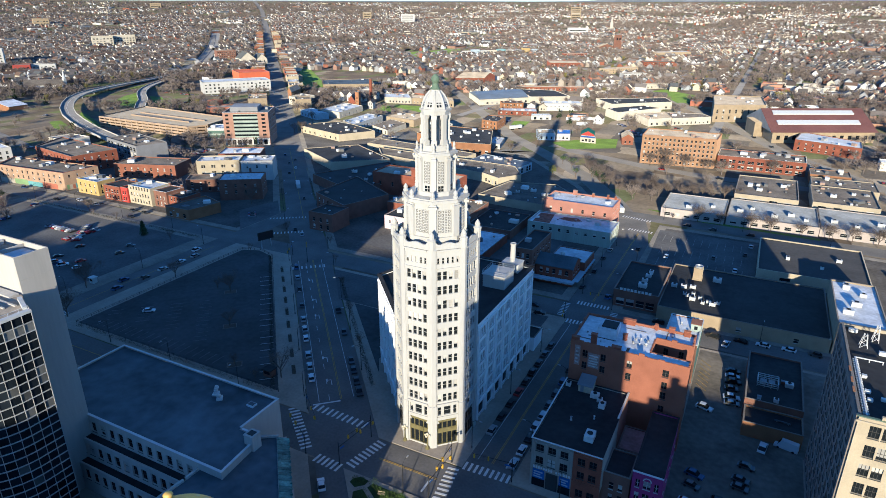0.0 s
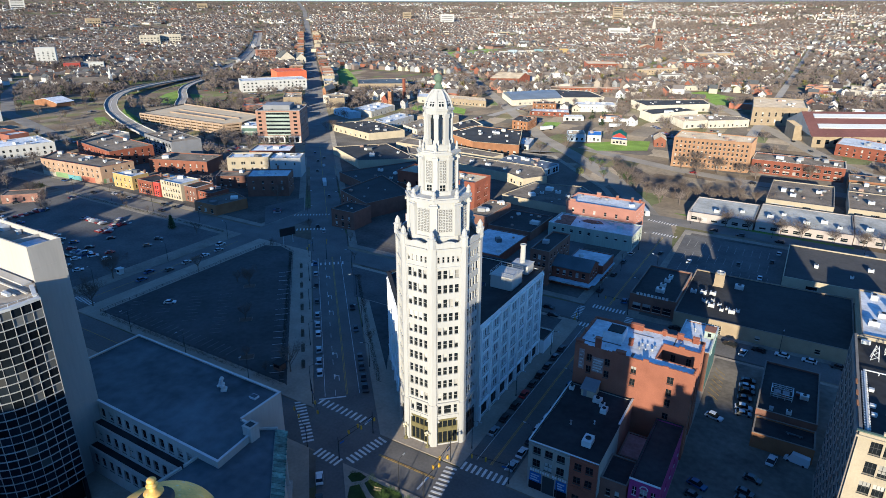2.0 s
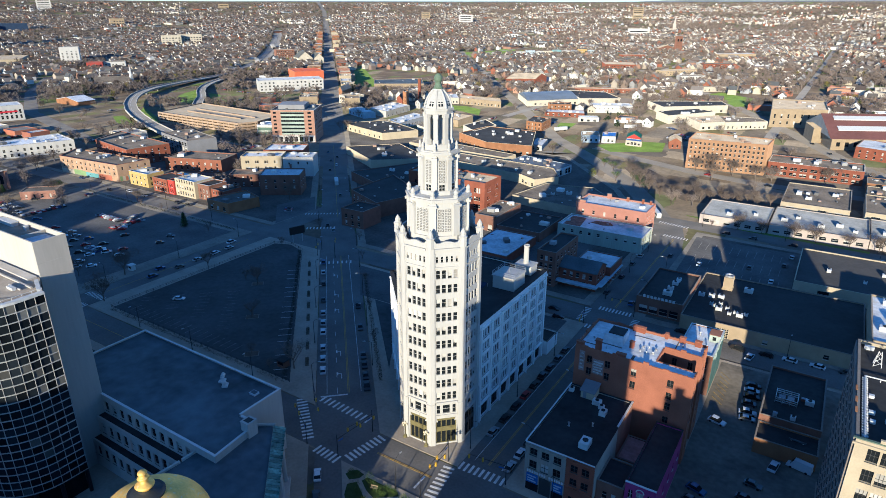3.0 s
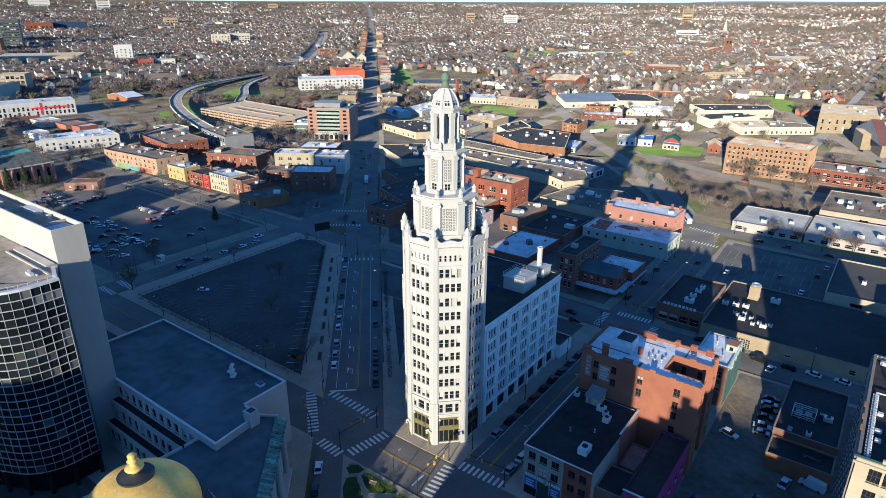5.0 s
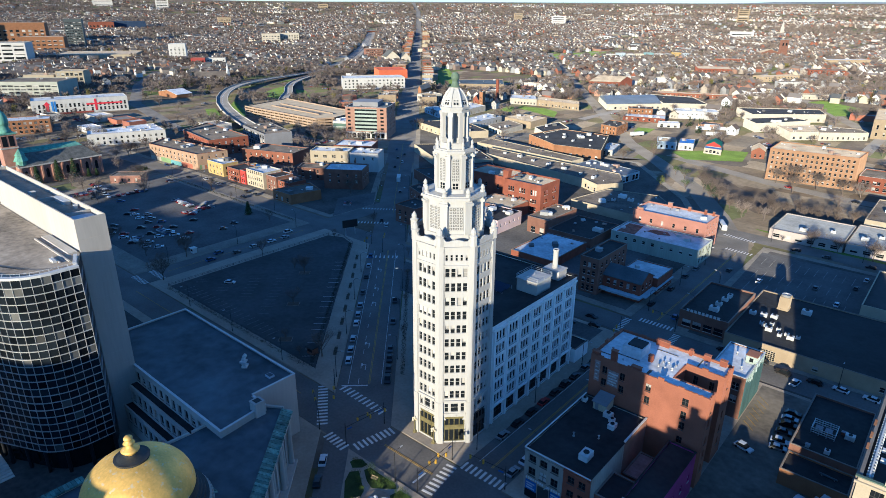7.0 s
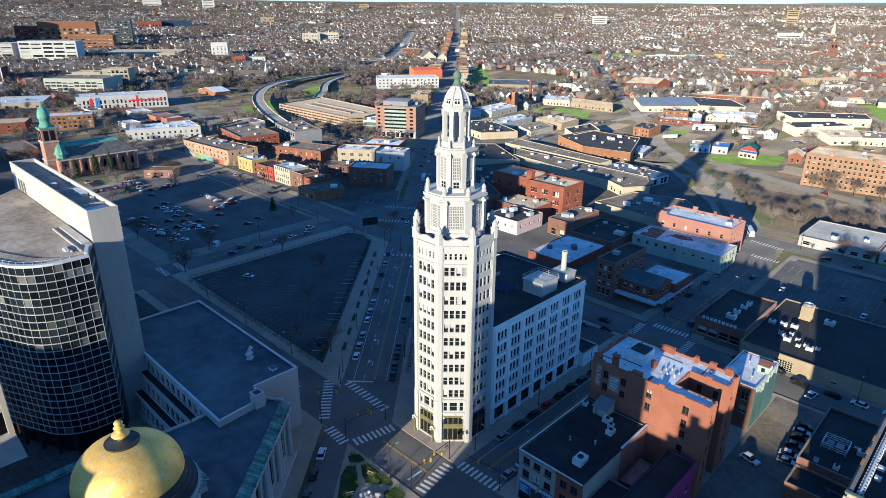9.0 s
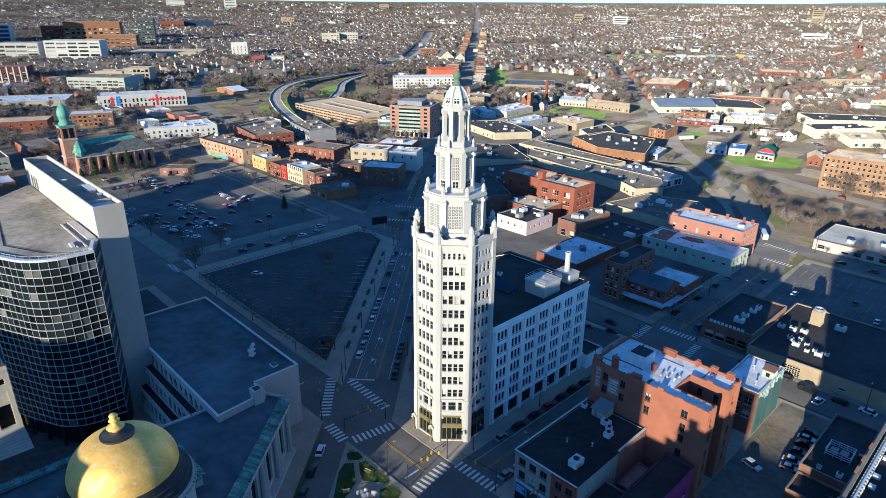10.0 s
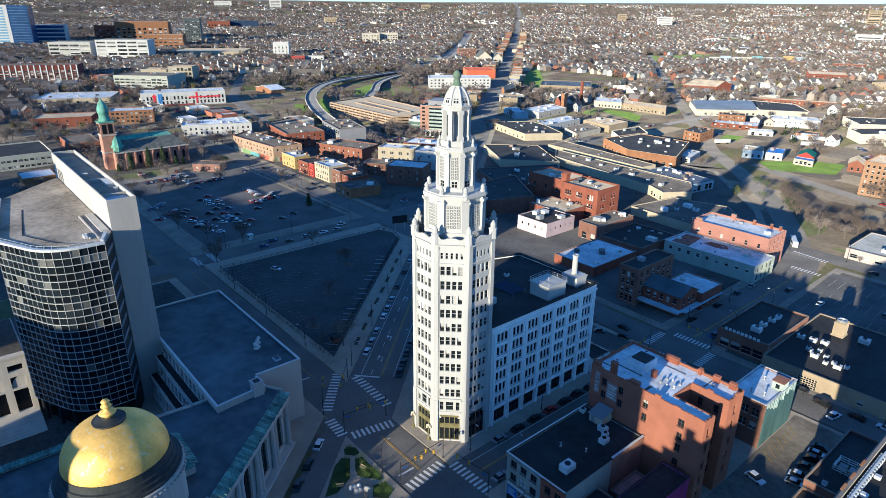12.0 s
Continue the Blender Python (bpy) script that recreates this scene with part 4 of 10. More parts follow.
for x in (-67.3, -60.1):
    for z in (35.4, 36.0):
        rl.tube((x, 156.5, z), (x, 164.3, z), 0.04, 0.04, 5)
part("railing", rl, STEEL, ph)
ch = thing("chimney_stack", -63.8, 172.5, 30.7, "tall round white chimney on a block base", "chimney")
mb = MB()
mb.box(-66.6, 170.3, 30.7, -61.0, 175.0, 33.4)
mb.box(-66.8, 170.1, 33.4, -60.8, 175.2, 33.7)
part("base", mb, WHITE, ch)
mb = MB()
mb.lathe([(0.85, 33.7), (0.8, 39.3), (0.95, 39.4), (0.95, 39.9), (0.6, 39.9), (0.6, 38.5)], 16, -63.8, 172.5)
part("flue", mb, WHITE, ch, "", False)
pv = thing("solar_array", -73.5, 153, 30.7, "dark blue solar panels in a steel frame on the roof", "solar panel")
PVM = mat("solar_cell", (0.012, 0.02, 0.05), 0.2, 0.2, bump=0)
for i in range(4):
    for j in range(2):
        mb = MB()
        x, y = -77 + 2.1 * i, 151 + 2.6 * j
        mb.solid([(x, y, 31.1), (x + 2, y, 31.1), (x + 2, y + 2.4, 31.8), (x, y + 2.4, 31.8)], [(x, y, 31.16), (x + 2, y, 31.16), (x + 2, y + 2.4, 31.86), (x, y + 2.4, 31.86)])
        part("panel", mb, PVM, pv)
mb = MB()
for i in range(5):
    for y in (151.2, 156.0):
        mb.tube((-77 + 2.1 * i, y, 30.7), (-77 + 2.1 * i, y, 31.2 + (0.6 if y > 155 else 0)), 0.05, 0.05, 5)
part("frame", mb, STEEL, pv)
building("annexe", "low pale rendered annexe at the end of the white block", rect(-66, 177.2, -56.6, 186), 4.6, OFFICE_WHITE, ROOF_DARK, parapet=0.5)

# ---- unseen blocks added behind and below the camera to shade the streets ----
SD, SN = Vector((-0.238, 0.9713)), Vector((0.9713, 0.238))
# edge across the sun and reach of the cast shade for each added block
SHADE_BLOCKS = ((-425, 215), (-314, 300), (-276, 238), (-250, 276), (-230, 445), (-181, 262), (-143.5, 30), (-130.5, 262), (-98, 262), (-55, 117), (-42.5, 108), (-26.3, 366), (14.1, 216), (20.6, 228), (23.1, 252), (25.1, 272), (27.3, 261), (32.5, 256), (36.4, 174), (46, 179), (49.5, 192), (52, 212), (53.5, 212))
for (w0, end), (w1, _) in zip(SHADE_BLOCKS[:-1], SHADE_BLOCKS[1:]):
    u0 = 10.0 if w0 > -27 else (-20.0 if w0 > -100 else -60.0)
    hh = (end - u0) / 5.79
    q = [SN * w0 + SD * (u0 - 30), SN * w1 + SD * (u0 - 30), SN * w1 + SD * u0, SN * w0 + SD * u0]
    building("office_block", "plain unseen stone block added to shade the streets", [tuple(p) for p in q], hh - 0.9, STONE, ROOF_GREY, None, 0.7, group="downtown blocks")

# ---- bank with the gilded dome ----
bank = thing("bank_building", -84, 50, 0.15, "grey granite bank hall with columns, copper cornice and flat roof", "bank")
BP = [(-61.5, 58.5), (-87.3, 86.6), (-95.4, 81.5), (-95.4, 66), (-97, 44), (-97, 22), (-61.5, 22)]
mb = MB()
mb.prism(inset(BP, 0.6), 0.15, 16.6)
for i in range(7):
    p0, p1 = BP[i], BP[(i + 1) % 7]
    d = math.hypot(p1[0] - p0[0], p1[1] - p0[1])
    if i == 0:
        n = 4
        pitch = d / n
        facade(mb, bank, p0, p1, 0.15, 16.8, [(2.0, 12.5, [(pitch * (k + 0.5) - 2.1, pitch * (k + 0.5) + 2.1) for k in range(n)])], 0.6, 0, None, "multi", FRAME_D, 0.0)
        for k in range(n + 1):
            for o in ((-0.8, 0.8) if 0 < k < n else ((0.9,) if k == 0 else (-0.9,))):
                x = pitch * k + o
                t = (Vector(p1) - Vector(p0)) / d
                c = Vector(p0) + t * x + Vector((t.y, -t.x)) * 0.75
                cb = MB()
                cb.lathe([(0.85, 0.15), (0.85, 1.2), (0.66, 1.4), (0.62, 8), (0.54, 13.2), (0.75, 13.5), (0.8, 14.0)], 14, c.x, c.y)
                part("column", cb, STONE, bank, "", True)
        cb = MB()
        cb.along(p0, p1, -0.5, d + 0.3, 14.0, 16.0, 0.003, 1.6)
        cb.along(p0, p1, -0.5, d + 0.3, 0.15, 0.9, 0.003, 2.0)
        part("entablature", cb, STONE, bank)
        t = (Vector(p1) - Vector(p0)) / d
        nv = Vector((t.y, -t.x))
        for k in range(int(d / 0.85)):
            lip = 2.1 + 0.12 * (k % 3 == 1)
            ring = lambda dz: [(*(Vector(p0) + t * (k * 0.85 + a) + nv * o), z + dz) for a, o, z in ((0.0, lip, 16.05), (0.78, lip, 16.05), (0.78, -0.5, 17.0), (0.0, -0.5, 17.0))]
            cb = MB()
            cb.solid(ring(0.0), ring(0.12 + 0.05 * (k % 2)))
            part("copper_sheet", cb, WORN_COPPER, bank)
            if k % 2 == 0:
                cb = MB()
                cb.along(p0, p1, k * 0.85 - 0.1, k * 0.85 + 0.02, 16.25, 16.6, 1.7, 2.25)
                part("cresting", cb, WORN_COPPER, bank)
        for k in range(n):
            c, r = pitch * (k + 0.5), 2.1
            ab = MB()
            arcp = [(c + r * math.cos(math.pi * q / 10), 10.2 + 2.2 * math.sin(math.pi * q / 10)) for q in range(11)]
            plate(ab, p0, p1, [(c + r, 10.2), (c + r, 12.55), (c, 12.55)] + arcp[5::-1][:-1], -0.5, -0.05)
            plate(ab, p0, p1, [(c - r, 12.55), (c - r, 10.2)] + arcp[10:4:-1][1:] + [(c, 12.55)], -0.5, -0.05)
            part("spandrel", ab, STONE, bank)
            ab = MB()
            for (a0, z0), (a1, z1) in zip(arcp[:-1], arcp[1:]):
                w0, w1 = Vector(p0) + t * a0 + nv * 0.1, Vector(p0) + t * a1 + nv * 0.1
                ab.tube((*w0, z0), (*w1, z1), 0.3, 0.3, 6)
            part("arch_moulding", ab, STONE, bank)
            for x in (-1.3, 0.0, 1.3):
                ab = MB()
                ab.along(p0, p1, c + x - 0.06, c + x + 0.06, 2.0, 11.4, -0.45, -0.3)
                part("glazing_bar", ab, FRAME_D, bank)
    else:
        facade(mb, bank, p0, p1, 0.15, 17.2, grid_rows(d, [(3, 5.5), (10, 3)], max(1, int(d / 5)), 1.8), 0.6, 0, None, "multi", FRAME_D, 0.0)
part("wall", mb, STONE, bank)
rb = MB()
rb.prism(inset(BP, 0.62), 16.6, 16.7)
part("roof", rb, ROOF_BLUE, bank)
cb = MB()
cb.box(-91.0, 79.6, 16.7, -88.5, 82.2, 20.4)
cb.box(-91.1, 79.5, 20.4, -88.4, 82.3, 20.6)
bx = thing("vent_housing", -89.7, 80.9, 16.7, "square pale stone vent housing on the bank roof", "roof structure")
part("wall", cb, STONE, bx)
cb = MB()
cb.box(-90.6, 80.1, 20.6, -88.9, 81.7, 20.65)
part("opening", cb, BLACK_METAL, bx)
for k in range(28):
    cb = MB()
    cb.along((-97, 44), (-97, 22), k * 0.78, k * 0.78 + 0.7, 17.3, 17.65 + 0.05 * (k % 2), -1.2, 0.9)
    part("copper_sheet", cb, WORN_COPPER, bank)
DC = (-69.3, 45.0)
dome = thing("gilded_dome", DC[0], DC[1], 16.7, "large gilded dome with a golden finial on a dark copper drum", "dome")
mb = MB()
mb.lathe([(10.9, 16.7), (10.9, 25.6), (11.4, 25.9), (11.4, 26.4), (10.9, 26.6)], 64, *DC)
part("drum", mb, STONE, dome)
mb = MB()
mb.lathe([(11.1, 26.6), (11.1, 27.0), (10.6, 27.1), (10.5, 27.8), (10.05, 27.9), (9.95, 28.7), (9.6, 28.8), (9.4, 30.2)], 64, *DC)
part("stepped_ring", mb, mat("dark_lead", (0.035, 0.04, 0.042), 0.6, 0.35, 0.6, 3), dome)
for k in range(72):
    a = 2 * math.pi * k / 72
    mb = MB()
    mb.box(-0.3, -0.25, 0, 0.3, 0.25, 0.4)
    ob = part("dentil", mb, STONE, None) if k == 0 else None
    if k == 0:
        DENT = ob.data
        ob.parent = dome
        first = ob
    else:
        first = new("dentil", DENT)
        first.parent = dome
    first.matrix_basis = pose(11.45 * math.cos(a), 11.45 * math.sin(a), 8.75, 0, 0, math.degrees(a))
mb = MB()
prof = [(9.25 * math.cos(math.radians(e)) ** 0.92, 30.0 + 7.7 * math.sin(math.radians(e))) for e in range(0, 76, 5)]
mb.lathe(prof, 64, *DC, cap=False)
part("dome_shell", mb, GOLD, dome, "gilded shell with worn patches", True)
mb = MB()
rt, zt = prof[-1]
mb.lathe([(rt + 0.15, zt - 0.1), (rt + 0.2, zt + 0.3), (rt - 0.3, zt + 0.35), (1.2, zt + 0.7), (0.9, zt + 0.9)], 32, *DC)
part("crown_ring", mb, mat("dark_lead", (0.06, 0.065, 0.065)), dome)
mb = MB()
z = zt + 0.9
mb.lathe([(0.8, z), (0.85, z + 0.3), (1.35, z + 0.55), (1.5, z + 0.8), (1.3, z + 1.05), (0.7, z + 1.3), (0.5, z + 1.7), (0.55, z + 1.95), (0.95, z + 2.15), (0.75, z + 2.4), (0.45, z + 2.55), (0.7, z + 2.85), (0.75, z + 3.1), (0.5, z + 3.4), (0.1, z + 3.5)], 24, *DC)
part("finial", mb, GOLD, dome, "", True)

# stone block behind the drum with a copper skirt
at = thing("attic_block", -77, 50, 16.7, "grey stone attic block with a green copper skirt", "roof structure")
mb = MB()
mb.box(-84.0, 41.0, 16.7, -71.0, 58.7, 19.2)
part("wall", mb, STONE, at)
mb = MB()
mb.box(-84.0, 41.0, 19.2, -71.0, 58.7, 19.3)
part("roof", mb, ROOF_DARK, at)
for p0, p1 in (((-71.0, 58.7), (-84.0, 58.7)), ((-71.0, 41.0), (-71.0, 58.7))):
    d = math.hypot(p1[0] - p0[0], p1[1] - p0[1])
    t = (Vector(p1) - Vector(p0)) / d
    nv = Vector((t.y, -t.x))
    for k in range(int(d / 0.6)):
        lip = 0.75 + 0.12 * (k % 2)
        ring = [(*(Vector(p0) + t * (k * 0.6 + a) + nv * o), z) for a, o, z in ((0.0, lip, 18.9), (0.54, lip, 18.9), (0.54, -1.0, 19.75), (0.0, -1.0, 19.75))]
        cb = MB()
        cb.solid(ring, [(x, y, z + 0.14) for x, y, z in ring])
        part("copper_sheet", cb, WORN_COPPER, at)

# bank's modern wing with terraces
wing = thing("office_wing", -122, 82, 0.15, "low grey stone office wing with a flat dark roof", "building")
WP = [(-153, 70), (-88.2, 70), (-89.5, 83), (-95.4, 83.2), (-95.4, 96), (-153, 96)]
mb = MB()
mb.prism(inset(WP, 0.4), 0.15, 18.0)
for i in range(6):
    p0, p1 = WP[i], WP[(i + 1) % 6]
    d = math.hypot(p1[0] - p0[0], p1[1] - p0[1])
    facade(mb, wing, p0, p1, 0.15, 18.5, grid_rows(d, [(14.0, 2.7)], 19, 1.75, 1.6) if i == 0 else [], 0.4, 0, None, "sash", FRAME_D, 0.15)
for y0, zt in ((67.8, 13.0), (65.6, 7.6)):
    p0, p1 = (-150, y0), (-96.5, y0)
    mb.box(-150, y0 + 0.4, 0.15, -96.5, y0 + 2.3, zt)
    facade(mb, wing, p0, p1, 0.15, zt + 0.3, grid_rows(53.5, [(zt - 4.0, 2.9)], 17, 1.75, 0.6), 0.4, 0, None, "sash", FRAME_D, 0.1)
part("wall", mb, CONCRETE, wing)
rb = MB()
rb.prism(inset(WP, 0.42), 18.0, 18.1)
part("roof", rb, ROOF_BLUE, wing)
for y0, zt in ((67.8, 13.0), (65.6, 7.6)):
    rb = MB()
    rb.box(-149.6, y0 + 0.45, zt, -96.9, y0 + 2.2, zt + 0.08)
    part("terrace", rb, ROOF_DARK, wing)
cb = MB()
for i in range(6):
    p0, p1 = WP[i], WP[(i + 1) % 6]
    d = math.hypot(p1[0] - p0[0], p1[1] - p0[1])
    cb.along(p0, p1, -0.08, d - 0.5, 18.504, 18.62, -0.5, 0.08)
part("coping", cb, WHITE_METAL, wing)

# curved scoop vents and a hatch on the wing's roof
for x, y, turn in ((-111.2, 90.6, 115), (-108.9, 89.6, -50)):
    sv = thing("scoop_vent", x, y, 18.1, "white curved metal scoop vent on the flat roof", "vent", "wing roof vents", "", turn)
    mb = MB()
    mb.box(-0.9, -0.7, 0, 0.9, 0.7, 0.5)
    part("base", mb, WHITE_METAL, sv, local=True)
    mb = MB()
    prev = None
    for q in range(6):
        a = math.pi / 2 * q / 5
        cx, cz = 1.1 - 1.1 * math.cos(a), 0.5 + 1.1 * math.sin(a)
        if prev:
            mb.tube((prev[0], 0, prev[1]), (cx, 0, cz), 0.5, 0.54, 10)
        prev = (cx, cz)
    part("scoop", mb, WHITE_METAL, sv, local=True, smooth=True)
hv = thing("roof_hatch", -99.8, 91.2, 18.1, "small pale square roof hatch", "hatch")
mb = MB()
mb.box(-100.8, 90.4, 18.1, -98.8, 92.0, 18.6)
part("kerb", mb, ROOF_PALE, hv)
mb = MB()
mb.box(-100.6, 90.6, 18.6, -99.0, 91.8, 18.7)
part("lid", mb, ROOF_BLUE, hv)

# glass tower with its concrete service slab
slab = thing("service_tower", -167, 67, 0.15, "tall pale concrete service slab of the glass tower", "tower")
mb = MB()
SP = rect(-206, 63.2, -131.8, 70.4)
mb.prism(inset(SP, 0.35), 0.15, 59.4)
for i in range(4):
    p0, p1 = SP[i], SP[(i + 1) % 4]
    d = math.hypot(p1[0] - p0[0], p1[1] - p0[1])
    rows = [(53.0, 57.0, [(6, 8.2), (9, 11.2), (12, 14.2)])] if i == 0 else []
    fb = MB()
    facade(fb, slab, p0, p1, 0.15, 61.2, rows, 0.35, 0, None, "sash", FRAME_D, 0)
    part("face", fb, CONCRETE, slab)
part("wall", mb, CONCRETE, slab)
for z in range(4, 60, 4):
    jb = MB()
    jb.along((-131.8, 63.2), (-131.8, 70.4), 0.1, 7.1, z, z + 0.07, 0.0, 0.03)
    part("joint", jb, STONE, slab)
rb = MB()
rb.prism(inset(SP, 0.4), 59.4, 59.5)
part("roof", rb, ROOF_TAN, slab)
# low roof deck, ducts, a white duct lid and pipes behind the parapet of the slab
for x, y, sx, sy, sz, mt, lab in ((-136.8, 66.8, 6.0, 5.6, 0.25, ROOF_PALE, "raised pale roof deck"), (-156, 69.0, 7, 1.6, 0.9, WHITE_METAL, "low white metal duct on the roof"), (-168, 65.6, 1.6, 1.4, 1.3, STONE, "small stone vent housing"), (-147.5, 69.2, 1.0, 0.8, 0.9, WHITE_METAL, "small white vent box")):
    b = thing("roof_vent", x, y, 59.5, lab, "roof structure", "slab roof boxes")
    mb = MB()
    mb.box(x - sx / 2, y - sy / 2, 59.5, x + sx / 2, y + sy / 2, 59.5 + sz)
    part("housing", mb, mt, b)
    mb = MB()
    mb.box(x - sx / 2 - 0.1, y - sy / 2 - 0.1, 59.5 + sz, x + sx / 2 + 0.1, y + sy / 2 + 0.1, 59.6 + sz)
    part("lid", mb, mt, b)
wl = MB()
wl.box(-140.4, 63.6, 59.5, -140.0, 70.0, 60.7)
part("cross_wall", wl, CONCRETE, slab)
wl = MB()
wl.box(-160.4, 63.6, 59.5, -160.0, 70.0, 60.5)
part("cross_wall", wl, CONCRETE, slab)
GC, GR = (-140.0, 50.0), 0.0
gt = thing("glass_tower", GC[0], GC[1], 0.15, "dark glass office tower with rounded corner and pale metal grid", "tower")
NF, NA, BAY, FH, ZG = 23, 38, 1.95, 1.98, 7.4
TOP = ZG + NF * FH
# the outline: a straight end, a round corner, a flank, a tight corner and the back flank: (length, radius, outward angle at its start)
OUTLINE = ((5.1, 0, 0.0), (12.97, 11.5, 0.0), (11.9, 0, -64.6), (2.4, 4.2, -64.6), (45.0, 0, -97.4))


def plan(k):
    """Place and outward angle on the tower's outline, k bays along it from the end at the service slab."""
    x, y, s = -122.4, 59.3, k * BAY
    for length, r, a in OUTLINE:
        d = min(s, length)
        s -= d
        a0 = radians(a)
        if r:
            a1 = a0 - d / r
            x, y, a0 = x + r * (math.cos(a1) - math.cos(a0)), y + r * (math.sin(a1) - math.sin(a0)), a1
        else:
            x, y = x + d * math.sin(a0), y - d * math.cos(a0)
        if s <= 1e-6:
            break
    return x, y, math.degrees(a0)


def arc(k, r):
    x, y, a = plan(k)
    return x + r * math.cos(radians(a)), y + r * math.sin(radians(a))


back = [(-131.4, 62.9), (-204, 62.9)]
mb = MB()
mb.prism([arc(NA - k, -0.5) for k in range(NA + 1)] + back, ZG - 0.3, TOP - 0.5)
part("core", mb, BLACK_METAL, gt)
mb = MB()
mb.prism([arc(NA - k, -2.6) for k in range(NA + 1)] + back, 0.15, ZG - 0.3)
part("podium", mb, GLASS, gt, "dark recessed ground floor")
for k in range(0, 20, 3):
    x, y = arc(k, -1.2)
    mb = MB()
    mb.lathe([(0.45, 0.15), (0.45, ZG - 0.3)], 10, x, y)
    part("column", mb, BLACK_METAL, gt)
for k in range(11):
    mb = MB()
    mb.along((-122.9, 59.5), (-131.2, 62.8), 0.1, 8.6, ZG + 1.0 + 4.1 * k, ZG + 1.9 + 4.1 * k, -0.1, 0.12)
    part("stair_band", mb, GREY_CLAD, gt)
cornice = MB()
n = NA + 1
for r, z in ((0.25, TOP), (-0.9, TOP), (-0.9, TOP + 0.55), (0.25, TOP + 0.55)):
    cornice.v += [(*arc(k, r), z) for k in range(n)]
for q in range(4):
    for k in range(NA):
        cornice.f.append((q * n + k, q * n + k + 1, (q + 1) % 4 * n + k + 1, (q + 1) % 4 * n + k))
        cornice.m.append(0)
part("parapet", cornice, WHITE_METAL, gt)
rb = MB()
rb.prism([arc(NA - k, -0.95) for k in range(NA + 1)] + [(-131.6, 62.95), (-203, 62.95)], TOP - 0.5, TOP + 0.1)
part("roof", rb, mat("stained_tan_gravel", (0.30, 0.255, 0.20), 0.92, 0.62, 0.075, 0.8), gt, "tan gravel roof with dark stains")
# dark seam, low kerbs, a duct and a thin rail on the roof
seam = MB()
for k in range(6, 30):
    q = [arc(k + 1, -6.0), arc(k, -6.0), arc(k, -6.35), arc(k + 1, -6.35)]
    seam.prism(q, TOP + 0.05, TOP + 0.14)
part("roof_seam", seam, ROOF_DARK, gt)
for x0, y0, x1, y1, h in ((-150, 58.9, -127, 59.3, 0.3), (-150, 60.6, -132, 62.6, 0.4), (-133, 57.2, -128, 57.5, 0.3)):
    wl = MB()
    wl.box(x0, y0, TOP + 0.1, x1, y1, TOP + 0.1 + h)
    part("roof_kerb", wl, STONE, gt)
wl = MB()
wl.along((-123.4, 59.0), (-129.6, 61.4), 0.2, 6.4, TOP + 0.1, TOP + 0.9, -0.5, 0.3)
part("roof_duct", wl, WHITE_METAL, gt)
wl = MB()
wl.box(-131.5, 56.2, TOP + 0.1, -129.0, 57.0, TOP + 0.7)
part("roof_box", wl, WHITE_METAL, gt)
for k in range(0, 22):
    x, y = arc(k, -0.6)
    wl = MB()
    wl.box(x - 0.04, y - 0.04, TOP + 0.55, x + 0.04, y + 0.04, TOP + 1.2)
    part("rail_post", wl, WHITE_METAL, gt)
wl = MB()
for k in range(21):
    wl.tube((*arc(k, -0.6), TOP + 1.2), (*arc(k + 1, -0.6), TOP + 1.2), 0.04, 0.04, 4)
part("rail", wl, WHITE_METAL, gt)
CW = mat("curtain_wall_glass", (0.012, 0.016, 0.02), 0.10, 0.3, 0.2, 1, bump=0, spec=0.04, pick="object", spread=0.6)
CWB = mat("curtain_wall_blind", (0.12, 0.12, 0.11), 0.5, 0.3, 0.2, 1, bump=0, spec=0.3, pick="object", spread=0.6)
# grid bars and panes
PANES = {}
RP = random.Random(8)
rest = MB()
for k in range(NA):
    p0, p1 = arc(k + 1, -0.1), arc(k, -0.1)
    seg = math.hypot(p1[0] - p0[0], p1[1] - p0[1])
    for fl in range(NF):
        if k >= 18:
            rest.along(p0, p1, 0.06, seg - 0.06, ZG + fl * FH + 0.06, ZG + (fl + 1) * FH - 0.06, -0.06, 0.0)
            continue
        blind = (fl in (15, 18, 12, 21) and RP.random() < 0.3) or RP.random() < 0.02
        key = (round(seg, 2), blind)
        if key not in PANES:
            pane = MB()
            pane.box(-seg / 2 + 0.06, 0, 0.08, seg / 2 - 0.06, 0.10, FH - 0.08)
            PANES[key] = pane.data("pane", CWB if blind else CW)
        ob = new("pane", PANES[key])
        ob.parent = gt
        ob.matrix_basis = pose((p0[0] + p1[0]) / 2 - GC[0], (p0[1] + p1[1]) / 2 - GC[1], ZG - 0.15 + fl * FH, 0, 0, math.degrees(math.atan2(p1[1] - p0[1], p1[0] - p0[0])))
part("pane", rest, CW, gt)["kind"] = "stuff"
MULLION = mat("pale_mullion_metal", (0.46, 0.45, 0.425), 0.45, 0.15, metal=0.25)
for fl in range(NF + 1):
    hb = MB()
    for k in range(NA):
        q = [arc(k + 1, 0.10), arc(k, 0.10), arc(k, -0.3), arc(k + 1, -0.3)]
        hb.prism(q, ZG + fl * FH - 0.09, ZG + fl * FH + 0.09)
    part("mullion", hb, MULLION, gt)
